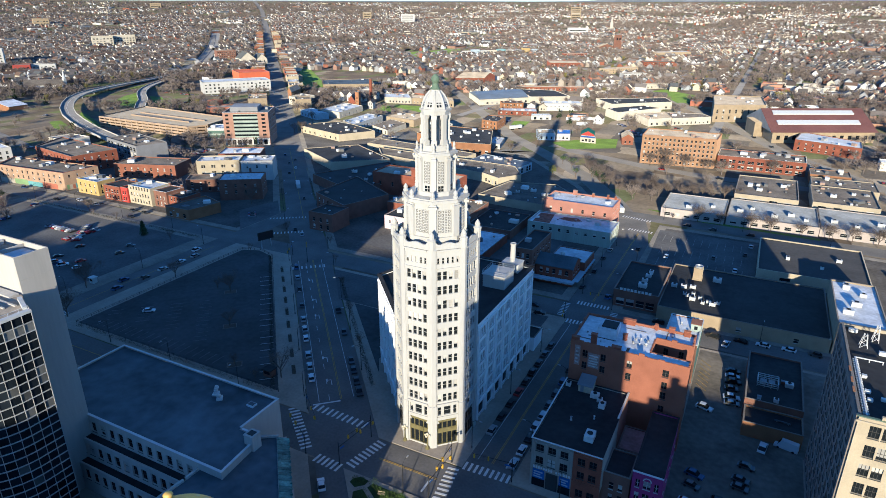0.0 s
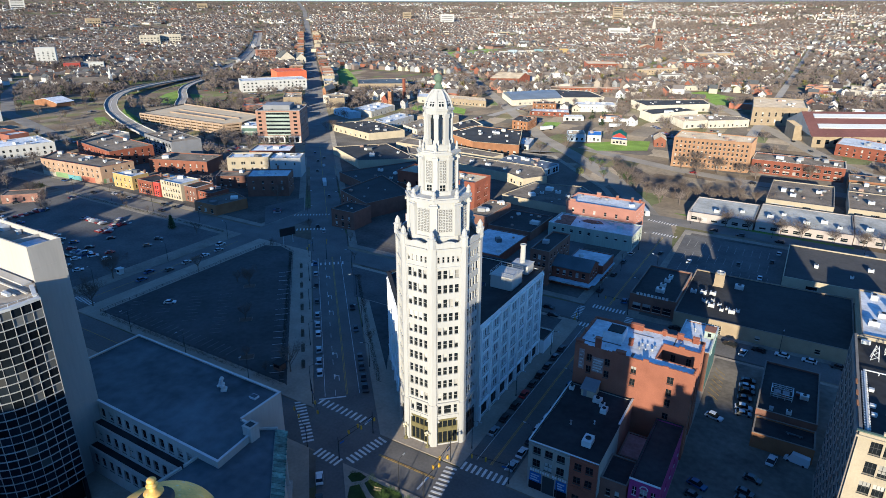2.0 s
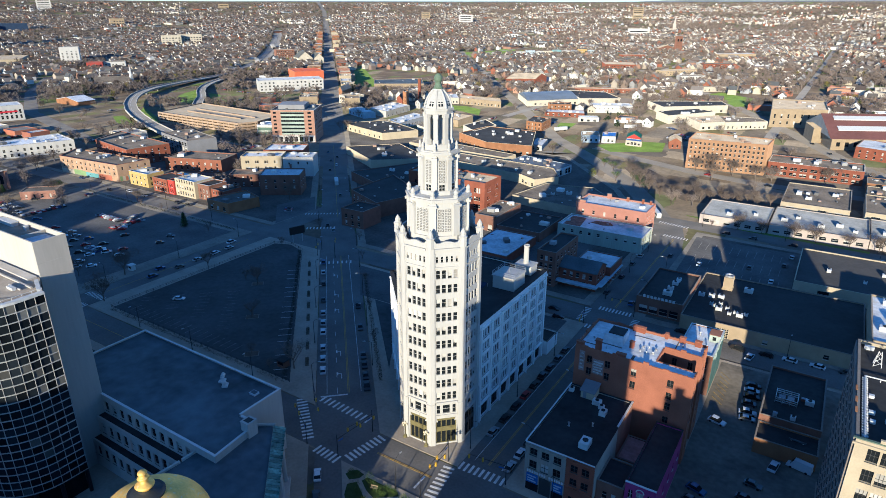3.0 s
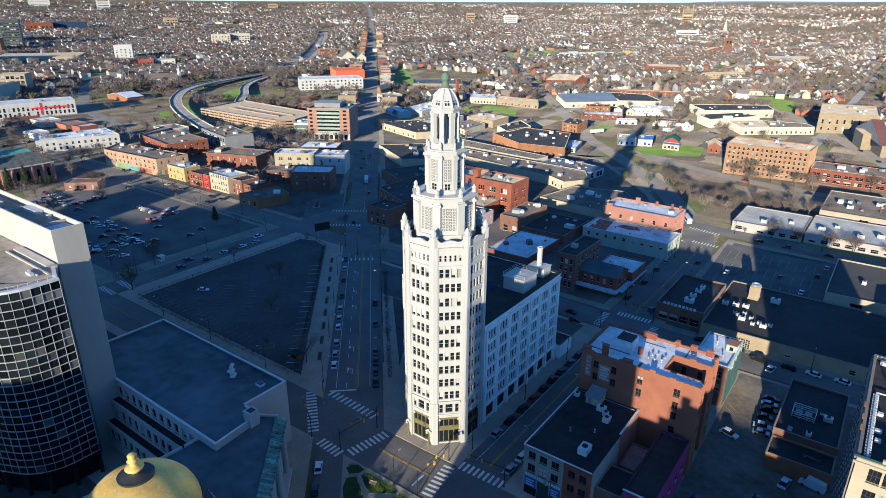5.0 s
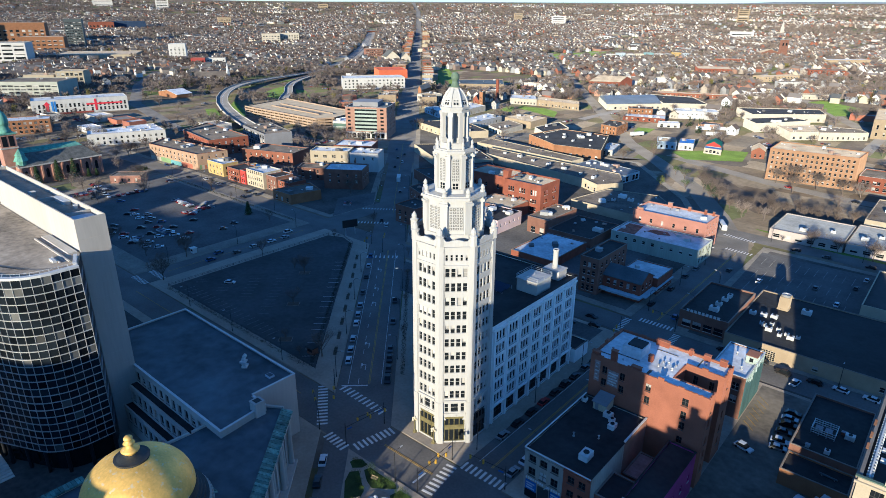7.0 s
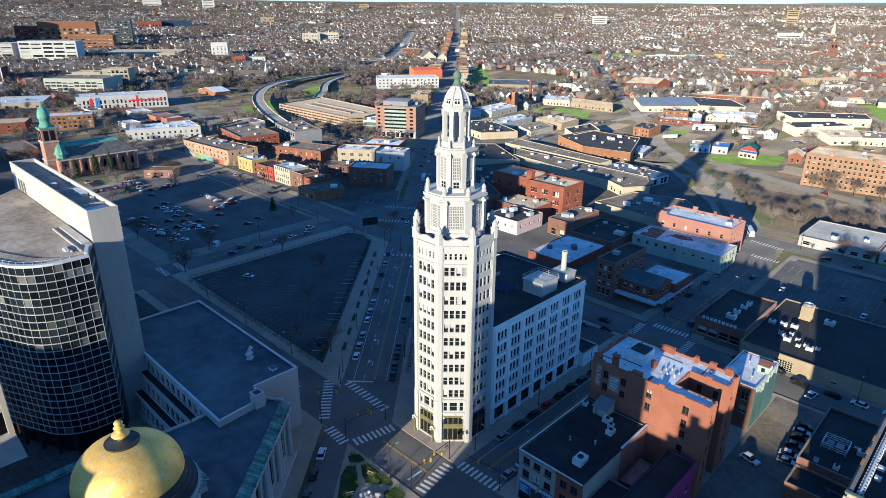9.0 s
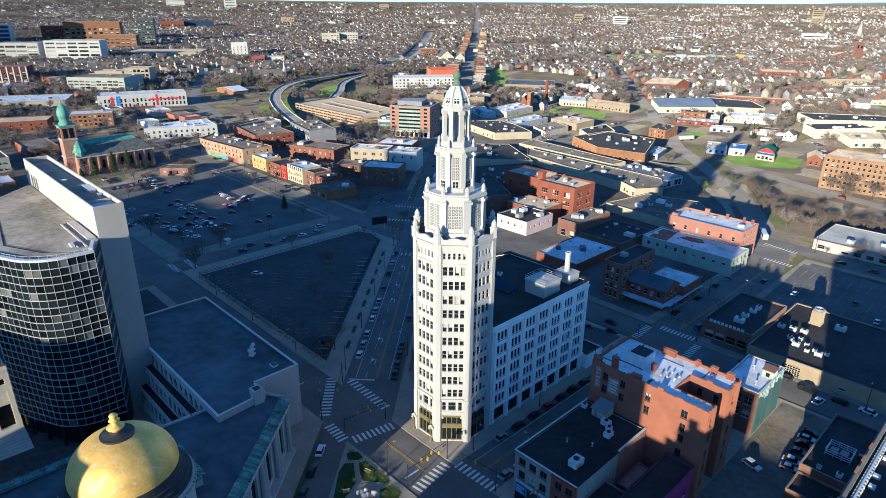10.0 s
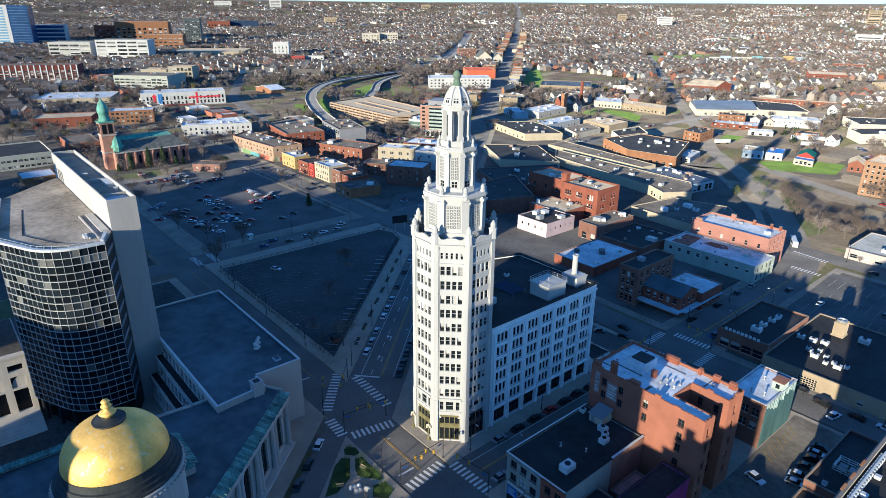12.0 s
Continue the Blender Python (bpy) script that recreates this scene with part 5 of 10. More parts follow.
for k in range(NA + 1):
    vb = MB()
    x, y, a = plan(k)
    o = Vector((math.cos(radians(a)), math.sin(radians(a))))
    t, c = Vector((-o.y, o.x)), Vector((x, y))
    q = [c + o * 0.05 - t * 0.045, c + o * 0.05 + t * 0.045, c - o * 0.3 + t * 0.045, c - o * 0.3 - t * 0.045]
    vb.prism([tuple(p) for p in q], ZG, TOP)
    part("mullion", vb, MULLION, gt)
# pale stone hall with arched bays and broad steps
sh = thing("stone_hall", -161, 22, 0.15, "pale stone hall with arched bays beside the glass tower", "building")
HF0, HF1 = (-146, 5.5), (-146, 38.8)
mb = MB()
mb.prism(rect(-176, 5.5, -147.2, 38.8), 0.15, 17.4)
bays = [(1.4 + 5.4 * k, 4.9 + 5.4 * k) for k in range(6)]
z = 0.15
for sill, head in ((1.2, 8.2), (8.9, 12.4), (14.0, 16.0)):
    mb.along(HF0, HF1, 0, 33.3, z, sill, -1.2, 0)
    x = 0
    for a, b in bays:
        mb.along(HF0, HF1, x, a, sill, head, -1.2, 0)
        x = b
    mb.along(HF0, HF1, x, 33.3, sill, head, -1.2, 0)
    z = head
mb.along(HF0, HF1, 0, 33.3, z, 18.2, -1.2, 0)
part("wall", mb, mat("pale_limestone", (0.58, 0.53, 0.45), 0.85, 0.16, 0.3, 3, streak=True), sh)
for a, b in bays:
    for z0, z1, nm in ((1.2, 8.2, "doorway"), (14.0, 16.0, "window")):
        g = MB()
        g.along(HF0, HF1, a - 0.05, b + 0.05, z0, z1, -1.15, -1.0)
        part(nm, g, GLASS, sh)
    g = MB()
    c, r = (a + b) / 2, 1.75
    plate(g, HF0, HF1, [(a, 8.9)] + [(a, 12.4)] + [(c + r * math.cos(math.pi * (1 - q / 8)), 8.95 + 3.0 * math.sin(math.pi * q / 8)) for q in range(9)], -0.6, -0.3)
    plate(g, HF0, HF1, [(b, 12.4)] + [(b, 8.9)] + [(c + r * math.cos(math.pi * q / 8), 8.95 + 3.0 * math.sin(math.pi * q / 8)) for q in range(1, 5)] + [(c, 12.4)], -0.6, -0.3)
    part("arch", g, MATS["pale_limestone"], sh)
    g = MB()
    g.along(HF0, HF1, a, b, 8.9, 12.4, -1.15, -1.0)
    g.along(HF0, HF1, c - 0.2, c + 0.2, 8.9, 12.0, -1.0, -0.55, 1)
    part("lunette", g, [GLASS, MATS["pale_limestone"]], sh)
g = MB()
g.along(HF0, HF1, -0.4, 33.7, 18.2, 18.9, -1.4, 0.5)
part("cornice", g, MATS["pale_limestone"], sh)
g = MB()
g.prism(rect(-175.6, 5.9, -147.3, 38.4), 17.4, 17.5)
part("roof", g, ROOF_GREY, sh)
for k in range(6):
    g = MB()
    g.box(-145.9, 4, 0.1, -139.2 + 1.1 * k, 38.7, 1.3 - 0.2 * k)
    part("step", g, MATS["pale_limestone"], sh)

# ---- houses on the east side of the side street ----
shop = building("corner_shop", "three-storey stone and brick corner shop with dark flat roof", rect(-36.2, 117.0, -19.4, 145.6), 13.4, mat("grey_tan_stone", (0.33, 0.29, 0.235), 0.88, 0.25, 0.3, 3, streak=True), ROOF_DARK, {3: (8, 1, 1.3, [(5.6, 2.0), (9.6, 1.9)])}, 0.35, ROOF_DARK, blinds=0.1)
for nm, x0, x1, mt, n in (("stone_front", -36.2, -26.05, MATS["grey_tan_stone"], 3), ("brick_front", -26.0, -19.4, BRICK_RED, 2)):
    fb = MB()
    d = x1 - x0
    facade(fb, shop, (x0, 116.68), (x1, 116.68), 0.15, 13.9, grid_rows(d, [(6.8, 2.2), (10.6, 1.9)] if n == 3 else [(0.9, 2.2), (6.4, 1.9), (10.2, 1.9)], n, 1.9 if n == 3 else 1.7, 0.6), 0.3, 0, 0.0, "pair", FRAME_D, 0.1)
    fb.along((x0, 116.68), (x1, 116.68), 0.02, d - 0.02, 5.45, 5.6, 0.0, 0.25)
    fb.along((x0, 116.68), (x1, 116.68), 0.02, d - 0.02, 12.9, 13.3, 0.0, 0.3)
    part(nm, fb, mt, shop)
fb = MB()
fb.along((-19.4, 117.0), (-19.4, 145.6), 0.05, 28.5, 0.2, 13.7, 0.003, 0.06)
part("side_wall", fb, BRICK_BROWN, shop, "dark brown brick side wall")
fb = MB()
fb.along((-19.4, 117.0), (-19.4, 133.0), 0.02, 15.9, 4.0, 13.72, 0.062, 0.10)
part("side_wall", fb, MATS["grey_tan_stone"], shop, "grey-tan rendered side wall")
cb = MB()
cb.box(-36.3, 116.4, 13.9, -19.3, 116.75, 14.0)
cb.box(-36.4, 116.76, 13.9, -36.05, 145.6, 14.0)
part("edge_trim", cb, WHITE_METAL, shop, "white metal roof edge")
cb = MB()
cb.box(-19.75, 133.3, 13.9, -19.3, 145.6, 14.15)
part("edge_trim", cb, WHITE_METAL, shop, "white metal roof edge")
sg = MB()
for x0, x1 in ((-35.5, -32.6), (-28.9, -26.3)):
    sg.box(x0, 116.5, 2.6, x1, 116.68, 5.3)
    sg.box(x0 - 0.15, 116.55, 0.3, x1 + 0.15, 116.67, 2.5, 1)
    for k in range(3):
        sg.box(x0 + 0.3, 116.46, 3.0 + 0.7 * k, x1 - 0.4 - 0.5 * (k % 2), 116.5, 3.35 + 0.7 * k, 2)
part("shop_window", sg, [mat("blue_sign", (0.04, 0.12, 0.36), 0.5), GLASS, mat("pale_poster_bars", (0.42, 0.50, 0.56), 0.6)], shop, "shop windows with blue posters above dark glass")
sg = MB()
sg.box(-32.2, 116.5, 0.2, -29.3, 116.68, 5.0)
part("door", sg, FRAME_D, shop, "dark shop entrance")
for k in range(15):
    if k != 8:
        sg = MB()
        sg.box(-35.4 + 0.62 * k, 116.36, 5.7, -34.98 + 0.62 * k, 116.42, 6.35)
        part("letter_bar", sg, WHITE_METAL, shop)
sg = MB()
sg.box(-35.6, 116.42, 5.66, -26.1, 116.68, 6.4)
part("fascia", sg, MATS["grey_tan_stone"], shop)
lt = thing("roof_shed", -30.2, 143.2, 13.4, "small pale shed with a grey lean-to roof on the shop roof", "roof structure")
mb = MB()
mb.box(-32.0, 141.2, 13.4, -28.4, 145.4, 15.6)
part("wall", mb, CREAM, lt)
mb = MB()
mb.solid([(-32.3, 140.8, 15.6), (-28.1, 140.8, 15.6), (-28.1, 145.4, 16.6), (-32.3, 145.4, 16.6)], [(-32.3, 140.8, 15.75), (-28.1, 140.8, 15.75), (-28.1, 145.4, 16.75), (-32.3, 145.4, 16.75)])
part("roof", mb, GREY_CLAD, lt)
mb = MB()
mb.box(-31.4, 141.14, 13.5, -30.5, 141.2, 15.3)
part("door", mb, GREY_CLAD, lt)
# big brick warehouse with a light court
wh = thing("brick_warehouse", -22, 155, 0.15, "old orange brick warehouse with pale roof and battered parapets", "building")
HP = [(-36.3, 146.3), (-5.8, 145.6), (-5.8, 150.0), (-15.8, 150.3), (-15.8, 157.6), (-6.2, 157.2), (-6.2, 164.2), (-36.3, 164.2)]
mb = MB()
mb.prism(inset(HP, 0.4), 0.15, 24.9)
for i in range(8):
    p0, p1 = HP[i], HP[(i + 1) % 8]
    d = math.hypot(p1[0] - p0[0], p1[1] - p0[1])
    rows = []
    if i == 0:
        three = [(3.4, 4.8), (8.3, 9.7), (15.2, 16.6)]
        rows = [(10.6, 12.6, [(24.4, 25.8)]), (14.6, 16.7, [(24.4, 25.8)]), (17.6, 19.7, three + [(24.4, 25.8)]), (21.2, 23.3, three + [(24.3, 25.9)])]
    elif i in (1, 5, 4, 2, 7):
        rows = grid_rows(d, [(4, 2.2), (8, 2.2), (12, 2.2), (16.6, 2.4), (20.7, 2.4)], max(1, int(d / 4)), 1.2, 0.8)
    facade(mb, wh, p0, p1, 0.15, 25.12 if i in (2, 3) else 25.6, rows, 0.4, 0, 0.0 if i in (2, 3) else None, "pair", FRAME_D, 0.12)
    # broken parapet: raised pieces
    for k in range(0 if i in (2, 3) else int(d / 7)):
        a = 2.0 + k * 7.0 + (k * 13 + i * 5) % 3
        mb.along(p0, p1, a, min(a + 1.4, d - 0.5), 25.6, 25.85 + 0.2 * ((k * 7 + i) % 3), -0.4, 0.03)
part("wall", mb, BRICK_SALMON, wh)
# stumps of loose brick along the parapets
WB = random.Random(77)
mb = MB()
for i in (0, 1, 5, 6, 7):
    p0, p1 = HP[i], HP[(i + 1) % 8]
    d = math.hypot(p1[0] - p0[0], p1[1] - p0[1])
    a = 0.6
    while a < d - 1.0:
        w = WB.uniform(0.3, 0.7)
        mb.along(p0, p1, a, a + w, 25.6, 25.6 + WB.uniform(0.06, 0.16), -0.38, 0.0)
        a += w + WB.uniform(0.5, 2.8)
part("parapet_stumps", mb, BRICK_SALMON, wh)
rb = MB()
rb.prism(inset(HP, 0.45), 24.9, 25.0)
part("roof", rb, ROOF_WHITE, wh)
for x0, y0, x1, y1 in ((-35.6, 149.5, -31.5, 149.9), (-33.0, 151.6, -25.5, 152.0), (-31.6, 160.0, -31.2, 163.4), (-24.6, 160.5, -19.0, 160.8), (-21.9, 147.0, -21.2, 149.6), (-13.6, 159.0, -13.3, 163.0)):
    mb = MB()
    mb.box(x0, y0, 25.0, x1, y1, 25.07)
    part("roof_patch", mb, ROOF_GREY, wh, "grey mended seam on the roof")
for z0, z1, x0, x1 in ((18.3, 24.3, 1.3, 2.8), (18.4, 22.9, 5.0, 8.1)):
    mb = MB()
    mb.along(HP[0], HP[1], x0, x1, z0, z1, 0.002, 0.02)
    part("painted_sign", mb, mat("faded_wall_paint", (0.30, 0.21, 0.18), 0.9, 0.5, 0.8, 4), wh, "faded pale painted wall sign")
    for q in range(5):
        zq = z1 - 0.7 - q * (z1 - z0 - 0.6) / 5
        mb = MB()
        mb.along(HP[0], HP[1], x0 + 0.3, x1 - 0.3 - 0.25 * (q % 2), zq - 0.36, zq + 0.1, 0.022, 0.034)
        part("painted_bar", mb, mat("faded_white_lettering", (0.46, 0.42, 0.38), 0.9, 0.6, 1.2, 5), wh)
for x, y, s, hh in ((-23.4, 153.6, 1.1, 1.7), (-24.2, 163.3, 3.4, 1.5), (-16.8, 163.5, 0.7, 1.5), (-12.6, 163.5, 1.5, 1.5), (-8.6, 163.5, 1.6, 1.5), (-30.3, 146.9, 1.5, 3.4), (-35.2, 147.0, 2.0, 1.4), (-24.2, 146.8, 2.4, 1.2)):
    c = thing("chimney", x, y, 25.0, "square red brick roof chimney", "chimney", "warehouse chimneys")
    mb = MB()
    mb.box(x - s / 2, y - 0.5, 25.0, x + s / 2, y + 0.5, 25.0 + hh)
    part("shaft", mb, BRICK_RED, c)
    mb = MB()
    mb.box(x - s / 2 - 0.1, y - 0.6, 25.0 + hh, x + s / 2 + 0.1, y + 0.6, 25.18 + hh)
    part("cap", mb, BRICK_SALMON, c)
c = thing("roof_lantern", -28.2, 155.4, 25.0, "low flat-topped roof lantern with a dark lid", "roof structure")
mb = MB()
mb.box(-30.8, 152.6, 25.0, -25.6, 158.2, 27.6)
part("wall", mb, ROOF_WHITE, c)
mb = MB()
mb.box(-29.9, 153.4, 27.6, -25.9, 157.6, 27.9)
part("lid", mb, ROOF_DARK, c)
teal = building("teal_house", "narrow brick house with teal-painted side and white roof", rect(-16.4, 181.2, -6.3, 200.2), 13.2, BRICK_BROWN, ROOF_WHITE, {0: (3, 1, 1.7, [(5.2, 2.2), (9.2, 2.2)]), 3: (5, 1, 1.2, [(6, 2), (10, 2)])}, 0.4, WHITE_METAL, kind="pair")
mb = MB()
mb.along((-6.3, 181.2), (-6.3, 200.2), 0.05, 18.9, 0.2, 13.55, 0.003, 0.04)
part("painted_side", mb, TEAL, teal, "streaky teal-painted side wall")
# flaking pale plaster along the top of the painted side
WB = random.Random(23)
for k in range(16):
    mb = MB()
    a, z = 0.5 + k * 1.15, WB.uniform(9.5, 12.4)
    w = WB.uniform(0.5, 1.3)
    mb.along((-6.3, 181.2), (-6.3, 200.2), a, a + w, z, 13.5, 0.042, 0.055)
    part("plaster_patch", mb, mat("flaking_pale_plaster", (0.33, 0.40, 0.37), 0.9, 0.5, 0.6, 3, streak=True), teal)
c = thing("roof_hut", -7.9, 193, 13.3, "small pale stair head on the teal house roof", "roof structure")
mb = MB()
mb.box(-9.4, 191.0, 13.3, -6.5, 194.6, 15.7)
part("wall", mb, mat("pale_green_plaster", (0.36, 0.42, 0.38), 0.85, 0.3, 0.5, 3), c)
mb = MB()
mb.box(-9.6, 190.8, 15.7, -6.3, 194.8, 15.9)
part("lid", mb, BRICK_BROWN, c)
mb = MB()
mb.box(-8.4, 190.93, 13.9, -7.4, 190.99, 15.1)
part("window", mb, GLASS, c)
mag = building("magenta_house", "magenta-painted brick row house with dark roof", rect(-12.7, 118.6, -6.1, 143.5), 11.6, MAGENTA, ROOF_DARK, {1: (5, 1, 1.1, [(5.6, 2)])}, 0.4, ROOF_DARK)
fb = MB()
facade(fb, mag, (-12.7, 118.27), (-6.1, 118.27), 0.15, 12.0, [(0.8, 3.4, [(0.8, 2.0), (2.7, 3.9), (4.6, 5.8)]), (4.4, 6.6, [(0.8, 1.8), (2.6, 4.0), (4.8, 5.8)]), (8.0, 10.2, [(0.8, 1.7), (2.5, 4.1), (4.9, 5.8)])], 0.3, 0, 0.0, "pair", FRAME_W, 0.1)
part("front", fb, MAGENTA, mag)
fb = MB()
fb.box(-12.8, 118.1, 12.0, -6.0, 118.6, 12.14)
part("edge_trim", fb, WHITE_METAL, mag, "white metal roof edge")
fb = MB()
for k in range(8):
    a, b = math.pi * k / 8, math.pi * (k + 1) / 8
    q = [(-9.4 + r * math.cos(t), 10.2 + r * math.sin(t)) for r, t in ((0.75, a), (0.95, a), (0.95, b), (0.75, b))]
    fb.solid([(x, 118.26, z) for x, z in q], [(x, 118.15, z) for x, z in q])
part("arch_moulding", fb, WHITE_METAL, mag)
building("row_house", "dark brick row house with black roof", rect(-19.2, 118.8, -13.1, 128.0), 8.6, BRICK_BROWN, ROOF_DARK, {0: (2, 1, 1.0, [(1.2, 2), (4.6, 1.9)])}, 0.4)
building("back_shed", "low brick back building with patched pink roof", rect(-19.0, 133.2, -13.1, 143.4), 5.0, BRICK_BROWN, mat("patched_pink_roof", (0.34, 0.25, 0.24), 0.9, 0.4, 0.4, 1), None, 0.3)
building("garage", "low dark brick garage with a cluttered black roof", rect(8.6, 170, 23.4, 199), 6.0, BRICK_BROWN, ROOF_DARK, {0: (4, 1, 1.6, [(1, 2.4)])}, 0.6)
building("garage_shed", "low brick lean-to of the garage", rect(8.8, 161, 23.4, 169.6), 4.2, BRICK_ORANGE, ROOF_DARK, None, 0.5)
en = thing("roof_enclosure", 14.2, 181.4, 6.06, "pale timber rail enclosure round plant on the garage roof", "roof structure")
for x0, y0, x1, y1 in ((11.4, 178.9, 17.0, 179.05), (11.4, 183.8, 17.0, 183.95), (11.4, 178.9, 11.55, 183.95), (16.85, 178.9, 17.0, 183.95)):
    for z in (6.5, 7.1, 7.7):
        mb = MB()
        mb.box(x0, y0, z, x1, y1, z + 0.16)
        part("rail", mb, STEEL, en)
for x in (11.45, 13.3, 15.1, 16.9):
    for y in (178.95, 183.85):
        mb = MB()
        mb.box(x - 0.08, y - 0.08, 6.06, x + 0.08, y + 0.08, 7.9)
        part("post", mb, STEEL, en)
for x, y, w, d, hh, mt, lab in ((13.0, 181.4, 1.6, 1.6, 1.0, STEEL, "grey metal plant box on the garage roof"), (15.2, 181.2, 1.6, 2.0, 1.1, BRICK_BROWN, "brown metal plant box on the garage roof"), (18.4, 183.8, 1.4, 0.9, 0.8, BRICK_RED, "red metal box on the garage roof"), (12.2, 172.2, 1.0, 1.0, 0.8, WHITE_METAL, "small white plant box on the garage roof")):
    t = thing("plant_box", x, y, 6.06, lab, "roof plant", "garage roof plant")
    mb = MB()
    mb.box(-w / 2, -d / 2, 0, w / 2, d / 2, hh)
    part("casing", mb, mt, t, local=True)
    mb = MB()
    mb.box(-w / 2 - 0.06, -d / 2 - 0.06, hh, w / 2 + 0.06, d / 2 + 0.06, hh + 0.08)
    part("lid", mb, GREY_CLAD, t, local=True)
db = thing("roof_pipe", 18.5, 165.6, 4.26, "pale blue pipe lying on the lean-to roof", "pipe", "", "", -6)
mb = MB()
mb.tube((-2.0, 0, 0.25), (2.0, 0, 0.25), 0.25, 0.25, 8)
part("pipe", mb, ROOF_BLUE, db, local=True)
for x in (-1.4, 1.4):
    mb = MB()
    mb.box(x - 0.15, -0.3, 0, x + 0.15, 0.3, 0.12)
    part("block", mb, STONE, db, local=True)
# tall office building with a cream front
hi = building("office_building", "tall cream terracotta office building with grey brick side wall", rect(24.5, 116.4, 50, 157), 39.7, CREAM, ROOF_DARK,
              {0: (4, 2, 1.75, [(3 + 4.2 * k, 2.6) for k in range(9)])}, 0.8, mat("grey_coping_tile", (0.16, 0.15, 0.14), 0.9, 0.3), 0.4, "multi", FRAME_D)
sw = MB()
d = 40.2
rows = grid_rows(d, [(2.2 + 3.45 * k, 2.0) for k in range(11)], 11, 0.95, 0.6, 2, 0.25)
facade(sw, hi, (24.15, 156.9), (24.15, 116.7), 0.15, 40.3, rows, 0.3, 0, None, "sash", FRAME_D, 0.15)
part("side_wall", sw, mat("grey_brick", (0.24, 0.20, 0.17), 0.9, 0.25, 0.3, 5), hi, "grey brick side wall")
fb = MB()
fb.along((24.1, 116.4), (50, 116.4), 0.0, 25.8, 39.6, 39.95, 0.0, 0.35)
part("cornice", fb, CREAM, hi)
fb = MB()
fb.along((24.1, 116.4), (50, 116.4), 0.0, 25.8, 40.62, 40.76, -0.5, 0.12)
part("edge_trim", fb, OLD_COPPER, hi, "green copper edge along the front parapet")
for k in range(3):
    fb = MB()
    x = 30.5 + 7.5 * k
    for w, z in ((2.6, 0.6), (1.7, 1.2), (0.8, 1.6)):
        fb.box(x - w, 116.45, 40.77, x + w, 117.0, 40.77 + z)
    part("crest", fb, CREAM, hi, "stepped cream terracotta crest")
for y in (134.3, 126.0, 129.8):
    fb = MB()
    fb.box(24.2, y - 1.0, 40.62, 24.6, y + 1.0, 40.72)
    part("coping_tile", fb, BRICK_ORANGE, hi, "orange clay coping tiles")
c = thing("roof_walkway", 25.8, 129, 39.76, "white steel roof rail with many short posts", "railing")
for k in range(24):
    mb = MB()
    mb.box(25.35, 118.2 + k * 0.93, 39.8, 26.3, 118.55 + k * 0.93, 40.35)
    part("post", mb, WHITE_METAL, c)
mb = MB()
mb.box(25.7, 117.6, 40.36, 25.95, 140.4, 40.5)
part("rail", mb, WHITE_METAL, c)
mb = MB()
mb.box(25.7, 140.41, 40.3, 31.0, 140.6, 40.5)
for x in (26, 28.4, 30.8):
    mb.box(x, 140.42, 39.76, x + 0.15, 140.58, 40.3)
part("rail", mb, WHITE_METAL, c)
for x, y, w in ((26.9, 133.3, 0.9), (26.9, 127.2, 1.0), (27.0, 124.1, 0.9), (29.3, 125.3, 0.8), (31.5, 145.0, 1.8), (26.6, 154.4, 1.8)):
    t = thing("plant_box", x, y, 39.76, "small white metal plant box on the office roof", "roof plant", "office roof plant")
    mb = MB()
    mb.box(-w / 2, -0.4, 0.1, w / 2, 0.4, 0.35 + w * 0.3)
    part("casing", mb, WHITE_METAL, t, local=True)
    mb = MB()
    mb.box(-w / 2 + 0.1, -0.35, 0, w / 2 - 0.1, 0.35, 0.1)
    part("foot", mb, STEEL, t, local=True)
# braced steel mast and frame
for x, y, hh, w in ((28.0, 147.6, 3.2, 1.5), (30.6, 151.5, 4.0, 1.3)):
    t = thing("steel_mast", x, y, 39.76, "white braced steel lattice mast on the office roof", "mast", "office roof masts")
    for sx in (-1, 1):
        for sy in (-1, 1):
            mb = MB()
            mb.tube((sx * w / 2, sy * w / 2, 0), (sx * w * 0.18, sy * w * 0.18, hh), 0.07, 0.06, 6)
            part("leg", mb, WHITE_METAL, t, local=True)
    for q in range(3):
        f0, f1 = 0.5 - 0.32 * q / 3, 0.5 - 0.32 * (q + 1) / 3
        for k in range(4):
            (ax, ay), (bx, by) = ((-1, -1), (1, -1), (1, 1), (-1, 1))[k], ((1, -1), (1, 1), (-1, 1), (-1, -1))[k]
            mb = MB()
            mb.tube((ax * w * f0, ay * w * f0, hh * q / 3), (bx * w * f1, by * w * f1, hh * (q + 1) / 3), 0.05, 0.05, 5)
            part("brace", mb, WHITE_METAL, t, local=True)
building("roof_plant_house", "low building with white membrane roof and plant", rect(33.5, 222, 48, 262), 11.5, BRICK_TAN, ROOF_WHITE, {0: (3, 1, 2, [(3, 2), (7, 2)])}, 0.6)

ls = thing("roof_sign", -32, 225.2, 7.2, "row of white raised sign letters on the workshop edge", "sign")
for k in range(9):
    mb = MB()
    mb.box(-38.5 + 1.35 * k, 225.1, 7.31, -37.6 + 1.35 * k, 225.25, 8.3)
    part("letter_bar", mb, WHITE_METAL, ls)

GR = thing("grille_door", -9.6, 221.6, 0.2, "white gridded garage door in the beige workshop front", "garage door")
b = MB()
b.box(-12.6, 221.68, 0.2, -7.0, 221.76, 3.8)
part("glass", b, GLASS, GR)
